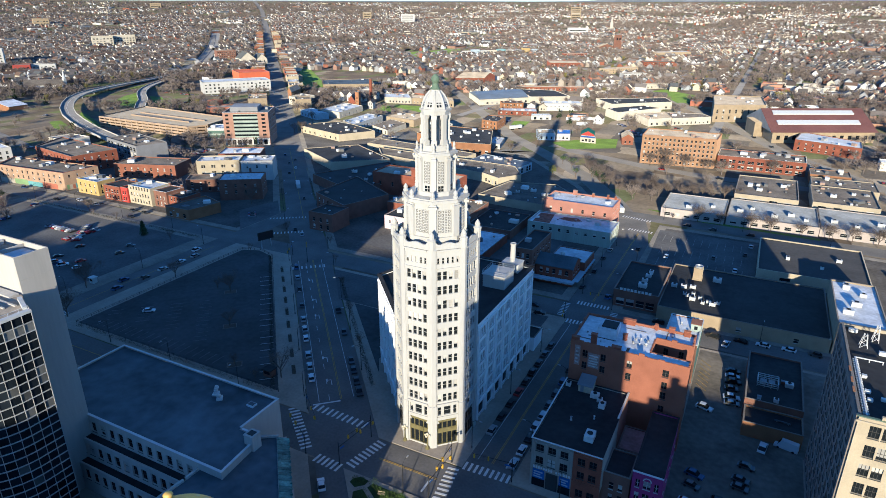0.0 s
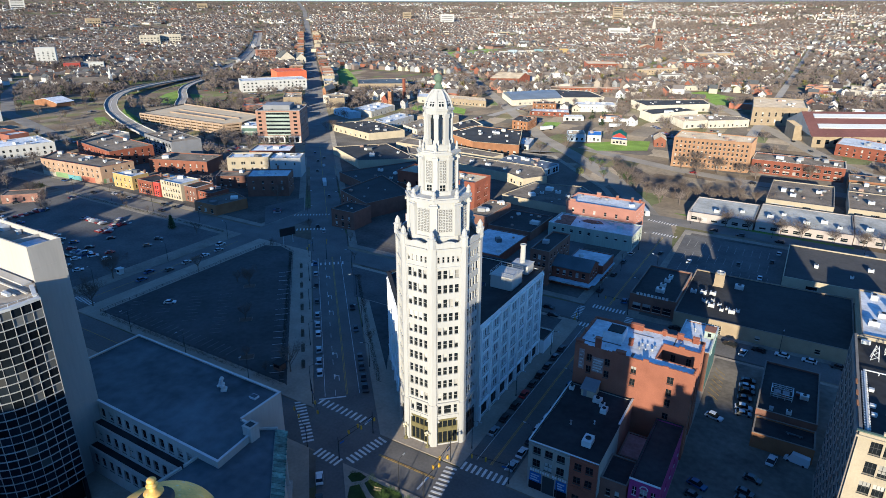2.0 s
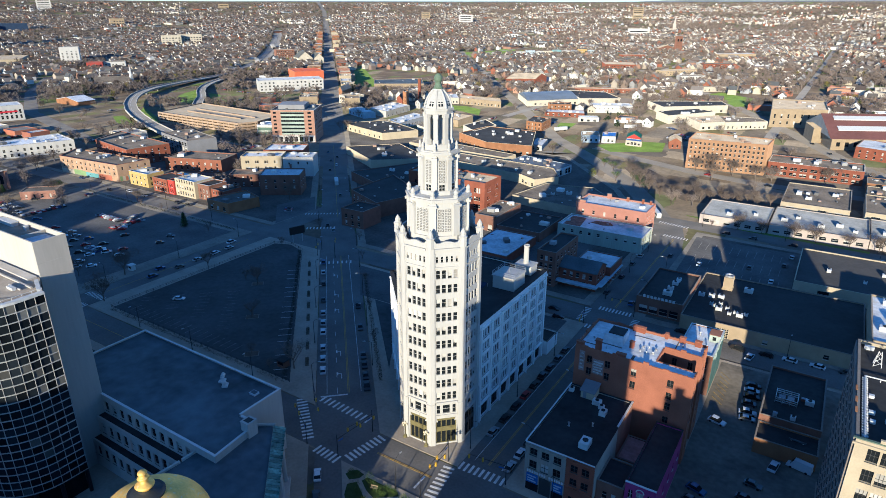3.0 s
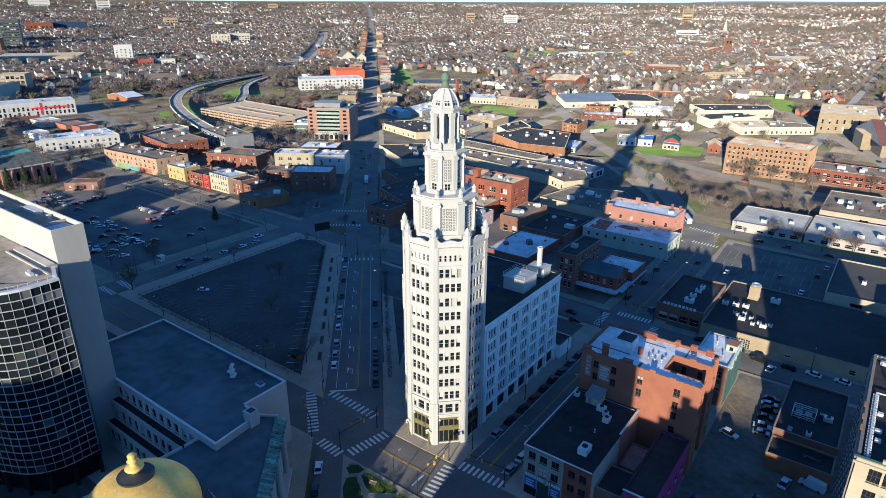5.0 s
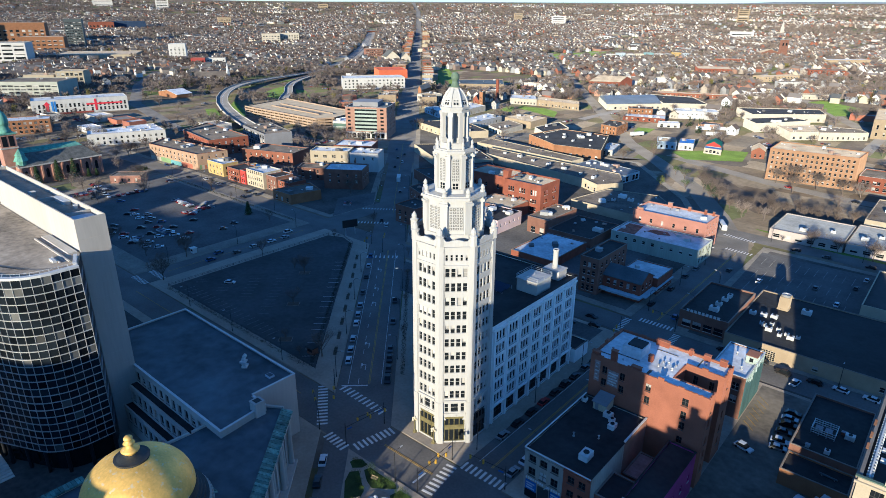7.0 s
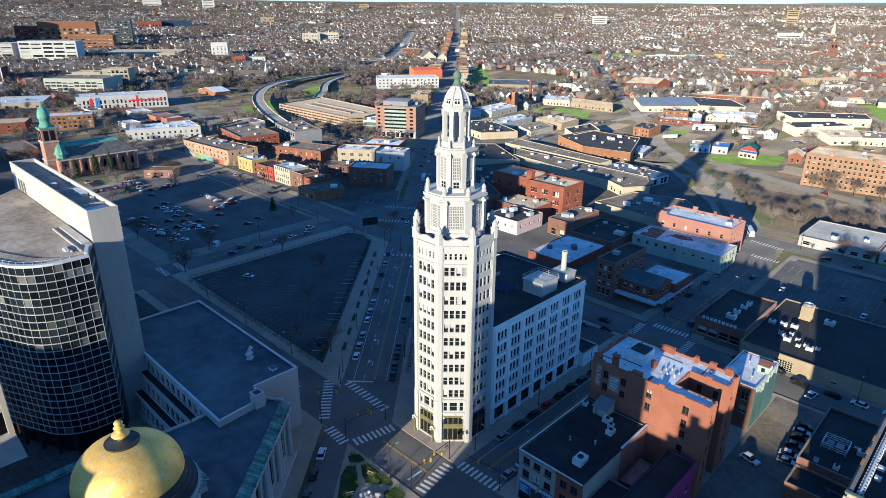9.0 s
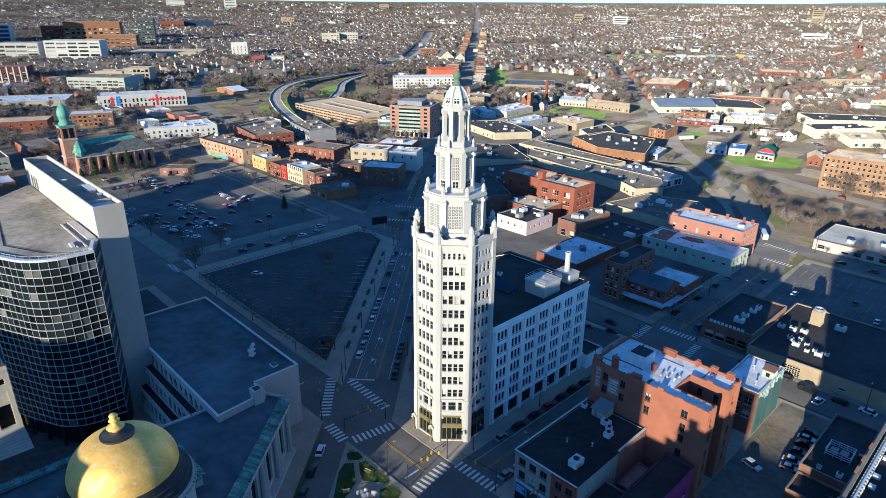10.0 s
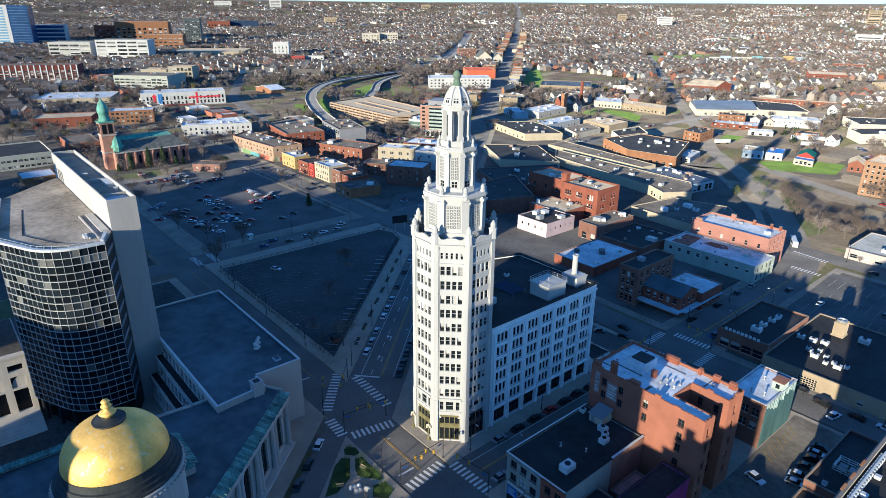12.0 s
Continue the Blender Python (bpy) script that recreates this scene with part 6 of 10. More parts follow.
for k in range(8):
    b = MB()
    b.box(-12.6 + 0.78 * k, 221.58, 0.2, -12.46 + 0.78 * k, 221.67, 3.8)
    part("bar", b, CREAM, GR)
for k in range(6):
    b = MB()
    b.box(-12.6, 221.56, 0.2 + 0.7 * k, -7.0, 221.67, 0.32 + 0.7 * k)
    part("bar", b, CREAM, GR)

# ---- streets further off ----
F1, F2, F3, F4 = [(1.2, 2.2)], [(1.2, 2.2), (5.0, 2.0)], [(1.2, 2.2), (5.0, 2.0), (8.8, 2.0)], [(1.2, 2.4), (4.8, 1.9), (8.2, 1.9), (11.6, 1.9)]
building("workshop", "long low workshop with a black roof and beige front", rect(-23.7, 221.8, 33, 268), 5.0, BRICK_TAN, ROOF_DARK, {0: (3, 1, 1.6, [(1.5, 1.6)])}, 0.4)
building("workshop", "dark brick workshop with rooftop units", rect(-41, 225.6, -24.0, 258), 6.6, BRICK_BROWN, ROOF_DARK, {0: (4, 1, 3.0, [(1.2, 2.6)]), 3: (5, 1, 2, [(1.5, 2.4)])}, 0.6)
building("store", "low store with black roof and cream front", rect(8.4, 277, 50, 321), 5.4, CREAM, mat("charcoal_roof_felt", (0.055, 0.053, 0.052), 0.9, 0.25, 0.1, 0.8), {0: (2, 1, 4, [(0.6, 3)])}, 0.5, CREAM)
building("workshop_row", "low white workshop row with pale roof", rect(-43, 352, -10, 386), 4.8, mat("pinkish_white_render", (0.46, 0.40, 0.36), 0.85, 0.15), mat("weathered_grey_roof", (0.26, 0.265, 0.26), 0.85, 0.35, 0.12, 0.9), {0: (6, 1, 3, [(1.2, 1.8)])}, 0.4)
building("workshop_row", "low pink-white workshop row with pale roof", rect(-9, 353, 35, 390), 4.8, mat("pinkish_white_render", (0.46, 0.40, 0.36), 0.85, 0.15), mat("weathered_grey_roof", (0.26, 0.265, 0.26), 0.85, 0.35, 0.12, 0.9), {0: (8, 1, 3, [(1.2, 1.8)])}, 0.4)
building("workshop_row", "low pink-white workshop row with pale roof", rect(35.5, 355, 95, 392), 4.8, mat("pinkish_white_render", (0.46, 0.40, 0.36), 0.85, 0.15), mat("weathered_grey_roof", (0.26, 0.265, 0.26), 0.85, 0.35, 0.12, 0.9), {0: (9, 1, 3, [(1.2, 1.8)])}, 0.4)
building("depot", "flat-roofed depot with cream front and brown roof", rect(-8, 396, 26, 446), 6.4, CREAM, ROOF_GREY, {0: (4, 1, 4, [(3.4, 1.4)])}, 0.5)
building("depot", "flat-roofed depot with cream front and brown roof", rect(33, 398, 66, 440), 6.4, CREAM, ROOF_GREY, {0: (4, 1, 4, [(3.4, 1.4)])}, 0.5)
building("warehouse", "six-storey tan-orange brick warehouse with rows of windows", [(-79, 481), (-27, 486), (-26, 512), (-80, 512)], 21.0, mat("tan_orange_brick", (0.36, 0.215, 0.12), 0.9, 0.2, 0.22, 5), ROOF_TAN, {0: (17, 1, 1.25, [(1.5 + 3.3 * k, 1.7) for k in range(6)]), 3: (6, 1, 1.25, [(1.5 + 3.3 * k, 1.7) for k in range(6)])}, 0.6, BRICK_ORANGE, blinds=0.12)
building("warehouse", "long three-storey red brick works with pale lintels", rect(-25.5, 490, 32, 516), 9.2, BRICK_RED, ROOF_GREY, {0: (9, 2, 1.9, [(1.4, 2.0), (5.2, 2.0)])}, 0.6, STONE)
building("classic_hall", "pale stone classical hall with flat roof", [(-48, 705), (0, 728), (-6, 800), (-56, 790)], 17, BRICK_TAN, ROOF_TAN, {0: (8, 1, 1.6, [(3, 3), (9, 4)]), 3: (7, 1, 1.6, [(3, 3), (9, 4)])}, 1.0)
building("brick_row", "small red brick row with pale roof", [(26, 588), (72, 570), (74, 600), (32, 630)], 8.6, BRICK_RED, ROOF_PALE, {0: (9, 1, 1.3, F2)}, 0.5)
building("shop", "small orange brick shop with grey roof", rect(34, 474, 58, 492), 5.8, BRICK_ORANGE, ROOF_GREY, {0: (3, 1, 2, F1)}, 0.4)
building("cold_store", "low white store with a grey roof", rect(34, 440, 70, 466), 5.8, CREAM, ROOF_GREY, {0: (6, 1, 3, F1)}, 0.4)
PALE_CREAM = mat("pale_cream_paint", (0.50, 0.455, 0.37), 0.85, 0.15, 0.2, 3)
PALE_STONE = mat("pale_gable_stone", (0.48, 0.44, 0.37), 0.85, 0.15)
# drill hall with a great pitched roof
dh = thing("drill_hall", 40, 690, 0, "large tan stone drill hall with brown pitched roof", "building")
DV = lambda u, v: (9 + 0.80 * u - 0.50 * v * 0.55, 612 + 0.42 * u * 1.0 + 1.0 * v)
mb = MB()
P = [DV(0, 0), DV(100, 0), DV(100, 85), DV(0, 85)]
mb.prism(P, 0, 9.5)
mb.prism([DV(-9, 30), DV(0.2, 30), DV(0.2, 60), DV(-9, 60)], 0, 13)
part("wall", mb, BRICK_TAN, dh)
mb = MB()
c0, c1 = DV(-2, 42), DV(102, 42)
o = [(x, y, 9.5) for x, y in (DV(-2, -2), DV(102, -2), DV(102, 87), DV(-2, 87))]
r0, r1 = (*c0, 24.0), (*c1, 24.0)
mb.face([o[0], o[1], r1, r0]); mb.face([o[2], o[3], r0, r1]); mb.face([o[3], o[2], o[1], o[0]])
part("roof", mb, mat("brown_metal_roof", (0.17, 0.075, 0.06), 0.7, 0.25, 0.05, 0.5), dh)
for e, mt in (([o[3], o[0], r0], PALE_STONE), ([o[1], o[2], r1], BRICK_TAN)):
    mb = MB()
    mb.face(e)
    part("gable", mb, mt, dh, "pale gable wall")
mb = MB()
for k in range(14):
    mb.along(P[0], P[1], 4 + 7 * k, 7 + 7 * k, 3, 6.5, 0.0, 0.08)
part("window_row", mb, GLASS, dh)["kind"] = "stuff"
for v0, v1, z0, z1 in ((12, 19, 13.6, 16.4), (30, 37, 19.6, 22.2)):
    mb = MB()
    mb.solid([(*DV(8, v0), z0), (*DV(90, v0), z0), (*DV(90, v1), z1), (*DV(8, v1), z1)], [(*DV(8, v0), z0 + 1.2), (*DV(90, v0), z0 + 1.2), (*DV(90, v1), z1 + 0.6), (*DV(8, v1), z1 + 0.6)])
    part("skylight", mb, WHITE_METAL, dh, "long white skylight")

building("pink_house", "three-storey pink brick house with pale roof", rect(-97, 306, -60.5, 324), 14.2, PINK, ROOF_PALE, {0: (6, 1, 1.2, [(9.6, 2.0)]), 1: (4, 1, 1.2, F4)}, 0.8, PINK)
building("pale_shop", "long pale green-grey shop with patched roof", rect(-99, 287, -56.5, 305.7), 7.6, mat("pale_green_stucco", (0.33, 0.355, 0.30), 0.85, 0.2, 0.2, 2, streak=True), ROOF_PALE, {0: (9, 1, 1.4, [(4.6, 1.6)]), 1: (4, 1, 1.6, F2)}, 0.5, WHITE_METAL)
for x, y, w, h, mt in ((-85, 323.2, 2.2, 1.8, PINK), (-75, 323.2, 1.2, 1.4, BRICK_SALMON), (-67, 323.2, 1.0, 1.5, BRICK_RED), (-63, 323.2, 1.0, 1.3, BRICK_RED), (-94, 307.2, 3.0, 1.0, PINK)):
    c = thing("chimney", x, y, 14.25, "brick chimney on the edge of the pink house roof", "chimney", "pink house chimneys")
    mb = MB()
    mb.box(x - w / 2, y - 0.5, 14.25, x + w / 2, y + 0.5, 15.0 + h)
    part("shaft", mb, mt, c)
    mb = MB()
    mb.box(x - w / 2 - 0.1, y - 0.6, 15.0 + h, x + w / 2 + 0.1, y + 0.6, 15.15 + h)
    part("cap", mb, COPING, c)
rp = MB()
rp.prism([(-86, 298), (-79, 296.5), (-74, 299), (-77, 303), (-84, 302.5)], 7.64, 7.68)
rp.prism([(-97, 289), (-88, 289), (-90, 304), (-97.5, 304)], 7.64, 7.675)
tagged(part("roof_patch", rp, mat("rust_red_roof_patch", (0.22, 0.10, 0.07), 0.9, 0.6, 0.5, 2)), "rust-red worn patches on the shop roof", "roof patch")
building("red_shop_wing", "low wing of the corner shop with a pale roof", rect(-74, 246.2, -58, 262), 6.6, BRICK_RED, ROOF_PALE, {1: (4, 1, 1.3, F1)}, 0.4)
ab = MB()
ab.box(-77.5, 231.0, 3.0, -58.5, 233.6, 3.35)
ab.box(-59.8, 233.6, 3.0, -57.2, 262, 3.3)
ab.box(-77.5, 230.9, 2.6, -58.5, 231.0, 3.4)
tagged(part("shop_canopy", ab, LIGHTBLUE), "long pale shop canopy round the corner shop", "canopy")
building("brown_house", "tall four-storey dark brown brick house", rect(-84.6, 229.4, -76.3, 254.8), 15.0, BRICK_BROWN, ROOF_DARK, {0: (3, 1, 1.2, F4), 1: (6, 1, 1.2, F4)}, 0.6)
building("shed", "low shed with a bright membrane roof", rect(-126, 240, -104, 272), 4.0, BRICK_RED, ROOF_PALE, None, 0.4)
building("brick_garage", "square old brick garage with red doors", rect(-141.5, 277, -129, 306), 8.0, BRICK_BROWN, ROOF_GREY, {0: (2, 1, 2.6, [(0.4, 3.2)])}, 0.5)
building("brick_school", "tall red brick works with arched windows", rect(-176, 304, -151, 324), 16.4, BRICK_RED, ROOF_TAN, {0: (3, 3, 1.1, [(2, 2.2), (6.4, 2.2), (11, 2.8)]), 1: (2, 3, 1.0, [(2, 2.2), (6.4, 2.2), (11, 2.8)])}, 0.9, BRICK_RED)
building("brick_school", "red brick works wing with blind bays", rect(-214, 318, -176.3, 338), 13.0, BRICK_RED, ROOF_TAN, {0: (4, 1, 1.4, [(6, 2.4)])}, 0.7, BRICK_RED)
c = thing("chimney", -178.5, 310, 0.0, "square red brick factory chimney", "chimney")
mb = MB()
mb.box(-180.2, 308.4, 0, -176.6, 311.8, 20.6)
mb.box(-180.5, 308.1, 20.0, -176.3, 312.1, 20.9)
part("shaft", mb, BRICK_RED, c)
building("workshop", "low dark brick workshop with tan roof", rect(-182, 284, -158, 303), 7.0, BRICK_RED, ROOF_TAN, {0: (5, 1, 1.4, F1)}, 0.4)
building("pink_workshop", "pale pink rendered workshop with dark roof", rect(-170, 262, -150, 284), 7.2, mat("pale_pink_render", (0.60, 0.46, 0.46), 0.8, 0.15), ROOF_DARK, {0: (4, 1, 1.1, [(3.6, 1.4)]), 1: (5, 1, 1.1, [(3.6, 1.4)])}, 0.4)
building("shed_row", "low dark shed with flat roof", rect(-128, 276, -104, 306), 4.5, BRICK_BROWN, ROOF_DARK, None, 0.4)
building("long_store", "long flat-roofed store with grey gravel roof", [(-255, 392), (-162, 374), (-148, 366), (-138, 382), (-150, 402), (-270, 412)], 5.8, CREAM, ROOF_GREY, {1: (4, 1, 2, F1)}, 0.5)
building("long_store", "pale blue shed with a grey metal roof and glass front", [(-188, 403), (-147, 399), (-144, 420), (-186, 430)], 5.6, LIGHTBLUE, mat("grey_metal_sheet_roof", (0.115, 0.125, 0.14), 0.6, 0.25, 0.1, 0.6), {1: (5, 1, 3.2, [(0.8, 3.6)])}, 0.3)
building("long_store", "long low store with grey roof", [(-290, 425), (-195, 416), (-193, 430), (-290, 446)], 5.2, CREAM, ROOF_GREY, {0: (9, 1, 2, F1)}, 0.4)
building("dark_store", "low store with dark roof", [(-146, 330), (-104, 326), (-92, 352), (-110, 372), (-140, 365)], 4.8, CREAM, ROOF_GREY, {1: (5, 1, 1.6, F1)}, 0.4)
building("restaurant", "red brick restaurant with cream upper wall and dark roof", [(-268, 470), (-228, 446), (-190, 452), (-214, 512), (-262, 512)], 8.2, BRICK_ORANGE, ROOF_DARK, {0: (6, 1, 2, F1), 1: (7, 1, 2.2, F1)}, 0.5, CREAM)
building("brick_block", "two-storey brick block with dark roof", rect(-205, 243, -190, 258), 9.4, BRICK_BROWN, ROOF_DARK, {0: (3, 1, 1.4, F2), 3: (3, 1, 1.4, F2)}, 0.5)
building("brick_block", "long two-storey brick block with dark roof", [(-226, 276), (-196, 262), (-186, 292), (-226, 318)], 8.6, BRICK_BROWN, ROOF_DARK, {0: (6, 1, 1.4, F2), 3: (7, 1, 1.4, F2)}, 0.5)
building("dark_store", "low dark-roofed store with white vents", [(-262, 318), (-222, 300), (-196, 335), (-236, 372)], 6.0, BRICK_BROWN, ROOF_DARK, {3: (5, 1, 2, F1)}, 0.4)
building("dark_store", "low dark-roofed store along the avenue", [(-320, 380), (-272, 352), (-240, 380), (-290, 412)], 6.0, CREAM, ROOF_DARK, {3: (7, 1, 2, F1)}, 0.4)
building("low_store", "low cream store with dark roof and white vents", [(-395, 462), (-330, 440), (-312, 470), (-370, 500)], 6.0, CREAM, ROOF_DARK, {0: (8, 1, 2, F1)}, 0.5)
# west of the avenue
mu = building("mural_house", "three-storey house with painted mural wall and brown roof", [(-452, 224), (-390, 229), (-388, 252), (-466, 243)], 11.2, mat("faded_peach_brick", (0.40, 0.27, 0.175), 0.9, 0.22, 0.25, 4), ROOF_GREY, {0: (12, 1, 1.3, [(4.6, 1.8), (8.0, 1.8)]), 1: (4, 1, 1.2, [(8.0, 1.8)])}, 0.6, BRICK_RED)
MURAL = [mat("mural_green", (0.20, 0.30, 0.14), 0.8), mat("mural_cream", (0.42, 0.38, 0.30), 0.8), mat("mural_red", (0.36, 0.13, 0.08), 0.8), mat("mural_teal", (0.14, 0.32, 0.33), 0.8), mat("mural_yellow", (0.48, 0.36, 0.12), 0.8)]
for k, (a, b) in enumerate(((0.3, 14), (14.2, 27), (27.2, 41), (41.2, 55))):
    pm = MB()
    pm.along((-452, 224), (-390, 229), a, b, 0.2, 3.2 + 0.5 * (k % 2), 0.003, 0.03)
    part("mural_panel", pm, MURAL[(1, 0, 3, 2)[k]], mu, "colourful painted mural panel")
for k in range(8):
    pm = MB()
    pm.along((-390, 229), (-388, 252), 1 + 1.9 * k, 2.6 + 1.9 * k, 0.6, 3.8 - 0.3 * (k % 3), 0.003, 0.03)
    part("mural_panel", pm, MURAL[k % 5], mu, "colourful painted mural panel")
building("brick_house", "dark brick block behind the mural house", [(-483, 268), (-425, 258), (-420, 290), (-500, 300)], 12.4, BRICK_RED, ROOF_GREY, {0: (12, 1, 1.3, F3), 1: (6, 1, 1.3, F3)}, 0.6)
building("glass_block", "small modern block with blue glass", [(-462, 312), (-412, 300), (-405, 322), (-455, 336)], 13.4, GREY_CLAD, ROOF_GREY, {0: (9, 1, 3.4, [(1.5, 2.6), (5.4, 2.6), (9.3, 2.6)])}, 0.4)
building("yellow_house", "yellow-painted brick corner house", rect(-380, 231, -360, 243), 8.6, YELLOW, ROOF_PALE, {0: (4, 1, 1.2, F2), 1: (3, 1, 1.2, F2)}, 0.6, WHITE_METAL)
building("yellow_wing", "low yellow wing with pale roof", rect(-359.5, 244, -338, 256), 5.6, YELLOW, ROOF_PALE, {0: (4, 1, 1.2, F1)}, 0.4)
building("brick_row", "red brick row house", rect(-352, 229.5, -337.3, 243.5), 8.6, BRICK_RED, ROOF_DARK, {0: (5, 1, 1.2, F2)}, 0.5)
building("brick_row", "bright red narrow row house", rect(-337, 230, -331.2, 244), 8.8, mat("bright_red_paint", (0.45, 0.06, 0.045), 0.8), ROOF_DARK, {0: (2, 1, 1.0, F2)}, 0.5)
building("cream_house", "three-storey cream and yellow terrace with pale gable wall", rect(-331, 231, -312, 245), 10.4, CREAM, ROOF_PALE, {0: (7, 1, 1.1, F3)}, 0.6, WHITE_METAL)
building("brick_row", "brown brick row house with pale party wall", rect(-311.6, 233, -301, 246), 9.2, BRICK_BROWN, ROOF_DARK, {0: (3, 1, 1.0, F2)}, 0.6, WHITE_METAL)
building("brick_row", "brick row house with chimneys", rect(-300.6, 234, -289, 247), 7.4, BRICK_RED, ROOF_DARK, {0: (4, 1, 1.0, F2)}, 0.5)
for x, y, h in ((-346, 242.4, 8.6), (-338.6, 242.6, 8.6), (-331.2, 243, 8.8), (-311.8, 245, 9.2), (-302, 245.4, 9.2), (-294, 246, 7.4), (-290, 246, 7.4), (-305, 283, 8.0), (-286, 286, 12.2), (-362, 242, 8.6), (-442, 241, 11.2), (-415, 247, 11.2), (-398, 249, 11.2)):
    c = thing("chimney", x, y, h, "square brick chimney on a terrace roof", "chimney", "terrace chimneys")
    mb = MB()
    mb.box(x - 0.55, y - 0.45, h, x + 0.55, y + 0.45, h + 2.2)
    part("shaft", mb, BRICK_BROWN, c)
    mb = MB()
    mb.box(x - 0.65, y - 0.55, h + 2.2, x + 0.65, y + 0.55, h + 2.4)
    part("cap", mb, COPING, c)
building("garage_hall", "low orange brick garage with blue sign boards", [(-290, 222.6), (-272, 222.6), (-268, 242), (-286, 248)], 5.6, BRICK_ORANGE, ROOF_GREY, {0: (3, 1, 2.2, F1)}, 0.6)
building("cream_block", "three-storey cream painted block with dark-framed windows", [(-332, 284), (-309, 300), (-318, 313), (-341, 297)], 13.6, CREAM, ROOF_WHITE, {0: (4, 2, 1.1, [(5.4, 1.9), (9.6, 1.9)]), 1: (3, 1, 1.2, F3)}, 0.8, CREAM)
building("cream_block", "white painted block beside the avenue", [(-308.6, 300.6), (-291, 312), (-300, 326), (-317.6, 313.6)], 13.0, WHITE_DIM, ROOF_PALE, {0: (3, 1, 1.1, [(8.6, 1.9)])}, 0.6)
building("brick_house", "dark brick house with small square windows", [(-286, 259), (-265, 273), (-275, 288), (-297, 274)], 12.2, BRICK_BROWN, ROOF_PALE, {0: (4, 1, 1.2, [(4.6, 1.7), (8.4, 1.7)]), 1: (3, 1, 1.2, [(4.6, 1.7), (8.4, 1.7)])}, 0.7)
building("brick_house", "low brick house with a brown roof", [(-318, 262), (-298, 274), (-306, 284), (-326, 273)], 8.0, BRICK_BROWN, ROOF_GREY, {0: (4, 1, 1.2, F2)}, 0.5)
building("brick_house", "red brick house with parapet", [(-352, 322), (-326, 338), (-338, 356), (-364, 342)], 9.4, BRICK_RED, ROOF_WHITE, {0: (5, 1, 1.2, F2)}, 0.6)
building("brick_row", "pale brick terrace with grey roof", [(-395, 268), (-352, 283), (-360, 304), (-402, 290)], 8.8, BRICK_SALMON, ROOF_GREY, {0: (9, 1, 1.2, F2)}, 0.6)
gl = building("office_building", "eight-storey brick and green glass office building", [(-406, 381.5), (-374, 401.5), (-393, 431.5), (-425, 411.5)], 27.0, mat("pale_salmon_brick", (0.40, 0.235, 0.165), 0.9, 0.15, 0.3, 4), ROOF_BLUE, {1: (6, 1, 2.2, [(6 + 3.6 * k, 2.0) for k in range(6)])}, 0.8, WHITE_METAL)
gm = MB()
p0, p1 = (-406, 381.5), (-374, 401.5)
gm.along(p0, p1, 0.3, 37.3, 0.2, 6.0, 0.01, 0.25, 0)
for k in range(6):
    gm.along(p0, p1, 8.6, 28.8, 8.0 + 3.3 * k, 9.45 + 3.3 * k, 0.01, 0.28, 1)
    gm.along(p0, p1, 8.6, 28.8, 9.46 + 3.3 * k, 9.89 + 3.3 * k, 0.01, 0.22, 2)
    gm.along(p0, p1, 8.6, 28.8, 6.6 + 3.3 * k, 7.99 + 3.3 * k, 0.01, 0.22, 2)
    for a, b in ((2.0, 4.6), (32, 35)):
        gm.along(p0, p1, a, b, 8.2 + 3.3 * k, 9.8 + 3.3 * k, 0.003, 0.05, 1)
for k in range(8):
    gm.along(p0, p1, 1.6 + 4.4 * k, 4.6 + 4.4 * k, 0.6, 4.8, 0.26, 0.30, 1)
part("curtain_wall", gm, [WHITE_DIM, GLASS, mat("green_glass_panel", (0.30, 0.36, 0.315), 0.3)], gl, "banded green glass wall")
pt = MB()
pt.prism([(-408, 392.5), (-388, 404.5), (-400, 422.5), (-420, 410.5)], 27.1, 31)
part("plant_room", pt, GREY_CLAD, gl, "grey-blue rooftop plant room")
pg = thing("parking_garage", -510, 400, 0, "three-level tan concrete parking garage with open decks", "parking garage")
PG = [(-588, 393.5), (-462, 391.5), (-455, 408.5), (-466, 448.5), (-606, 461.5)]
mb = MB()
for z in (0.1, 2.9, 5.7, 8.5):
    mb.prism(PG, z, z + 0.4)
    for i in range(5):
        p0, p1 = PG[i], PG[(i + 1) % 5]
        d = math.hypot(p1[0] - p0[0], p1[1] - p0[1])
        mb.along(p0, p1, 0.1, d - 0.1, z + 0.3, z + 1.5, -0.3, 0.1)
for i in range(5):
    p0, p1 = PG[i], PG[(i + 1) % 5]
    d = math.hypot(p1[0] - p0[0], p1[1] - p0[1])
    for k in range(int(d / 8) + 1):
        mb.along(p0, p1, k * 8, k * 8 + 0.9, 0, 8.9, -0.6, 0.15)
mb.prism(inset(PG, 8), 0, 8.4, 0)
part("deck", mb, mat("tan_concrete", (0.36, 0.265, 0.185), 0.9, 0.18, 0.2, 2), pg)
td = MB()
td.prism(inset(PG, 0.8), 8.9, 8.95)
part("top_deck", td, mat("pale_tan_deck", (0.28, 0.24, 0.185), 0.9, 0.2, 0.1, 1), pg, "pale concrete top deck")
for x0, y0, x1, y1 in ((-569, 415.5, -482, 411.5), (-574, 430.5, -476, 424.5)):
    wl = MB()
    wl.along((x0, y0), (x1, y1), 0, math.hypot(x1 - x0, y1 - y0), 8.96, 10.1, -0.2, 0.2)
    part("ramp_wall", wl, MATS["tan_concrete"], pg)
# flat dark sheet on the deck stands in for the shaded ramp opening
sl = MB()
sl.prism([(-568, 417.5), (-484, 414), (-482, 421.5), (-570, 427.5)], 8.955, 8.99)
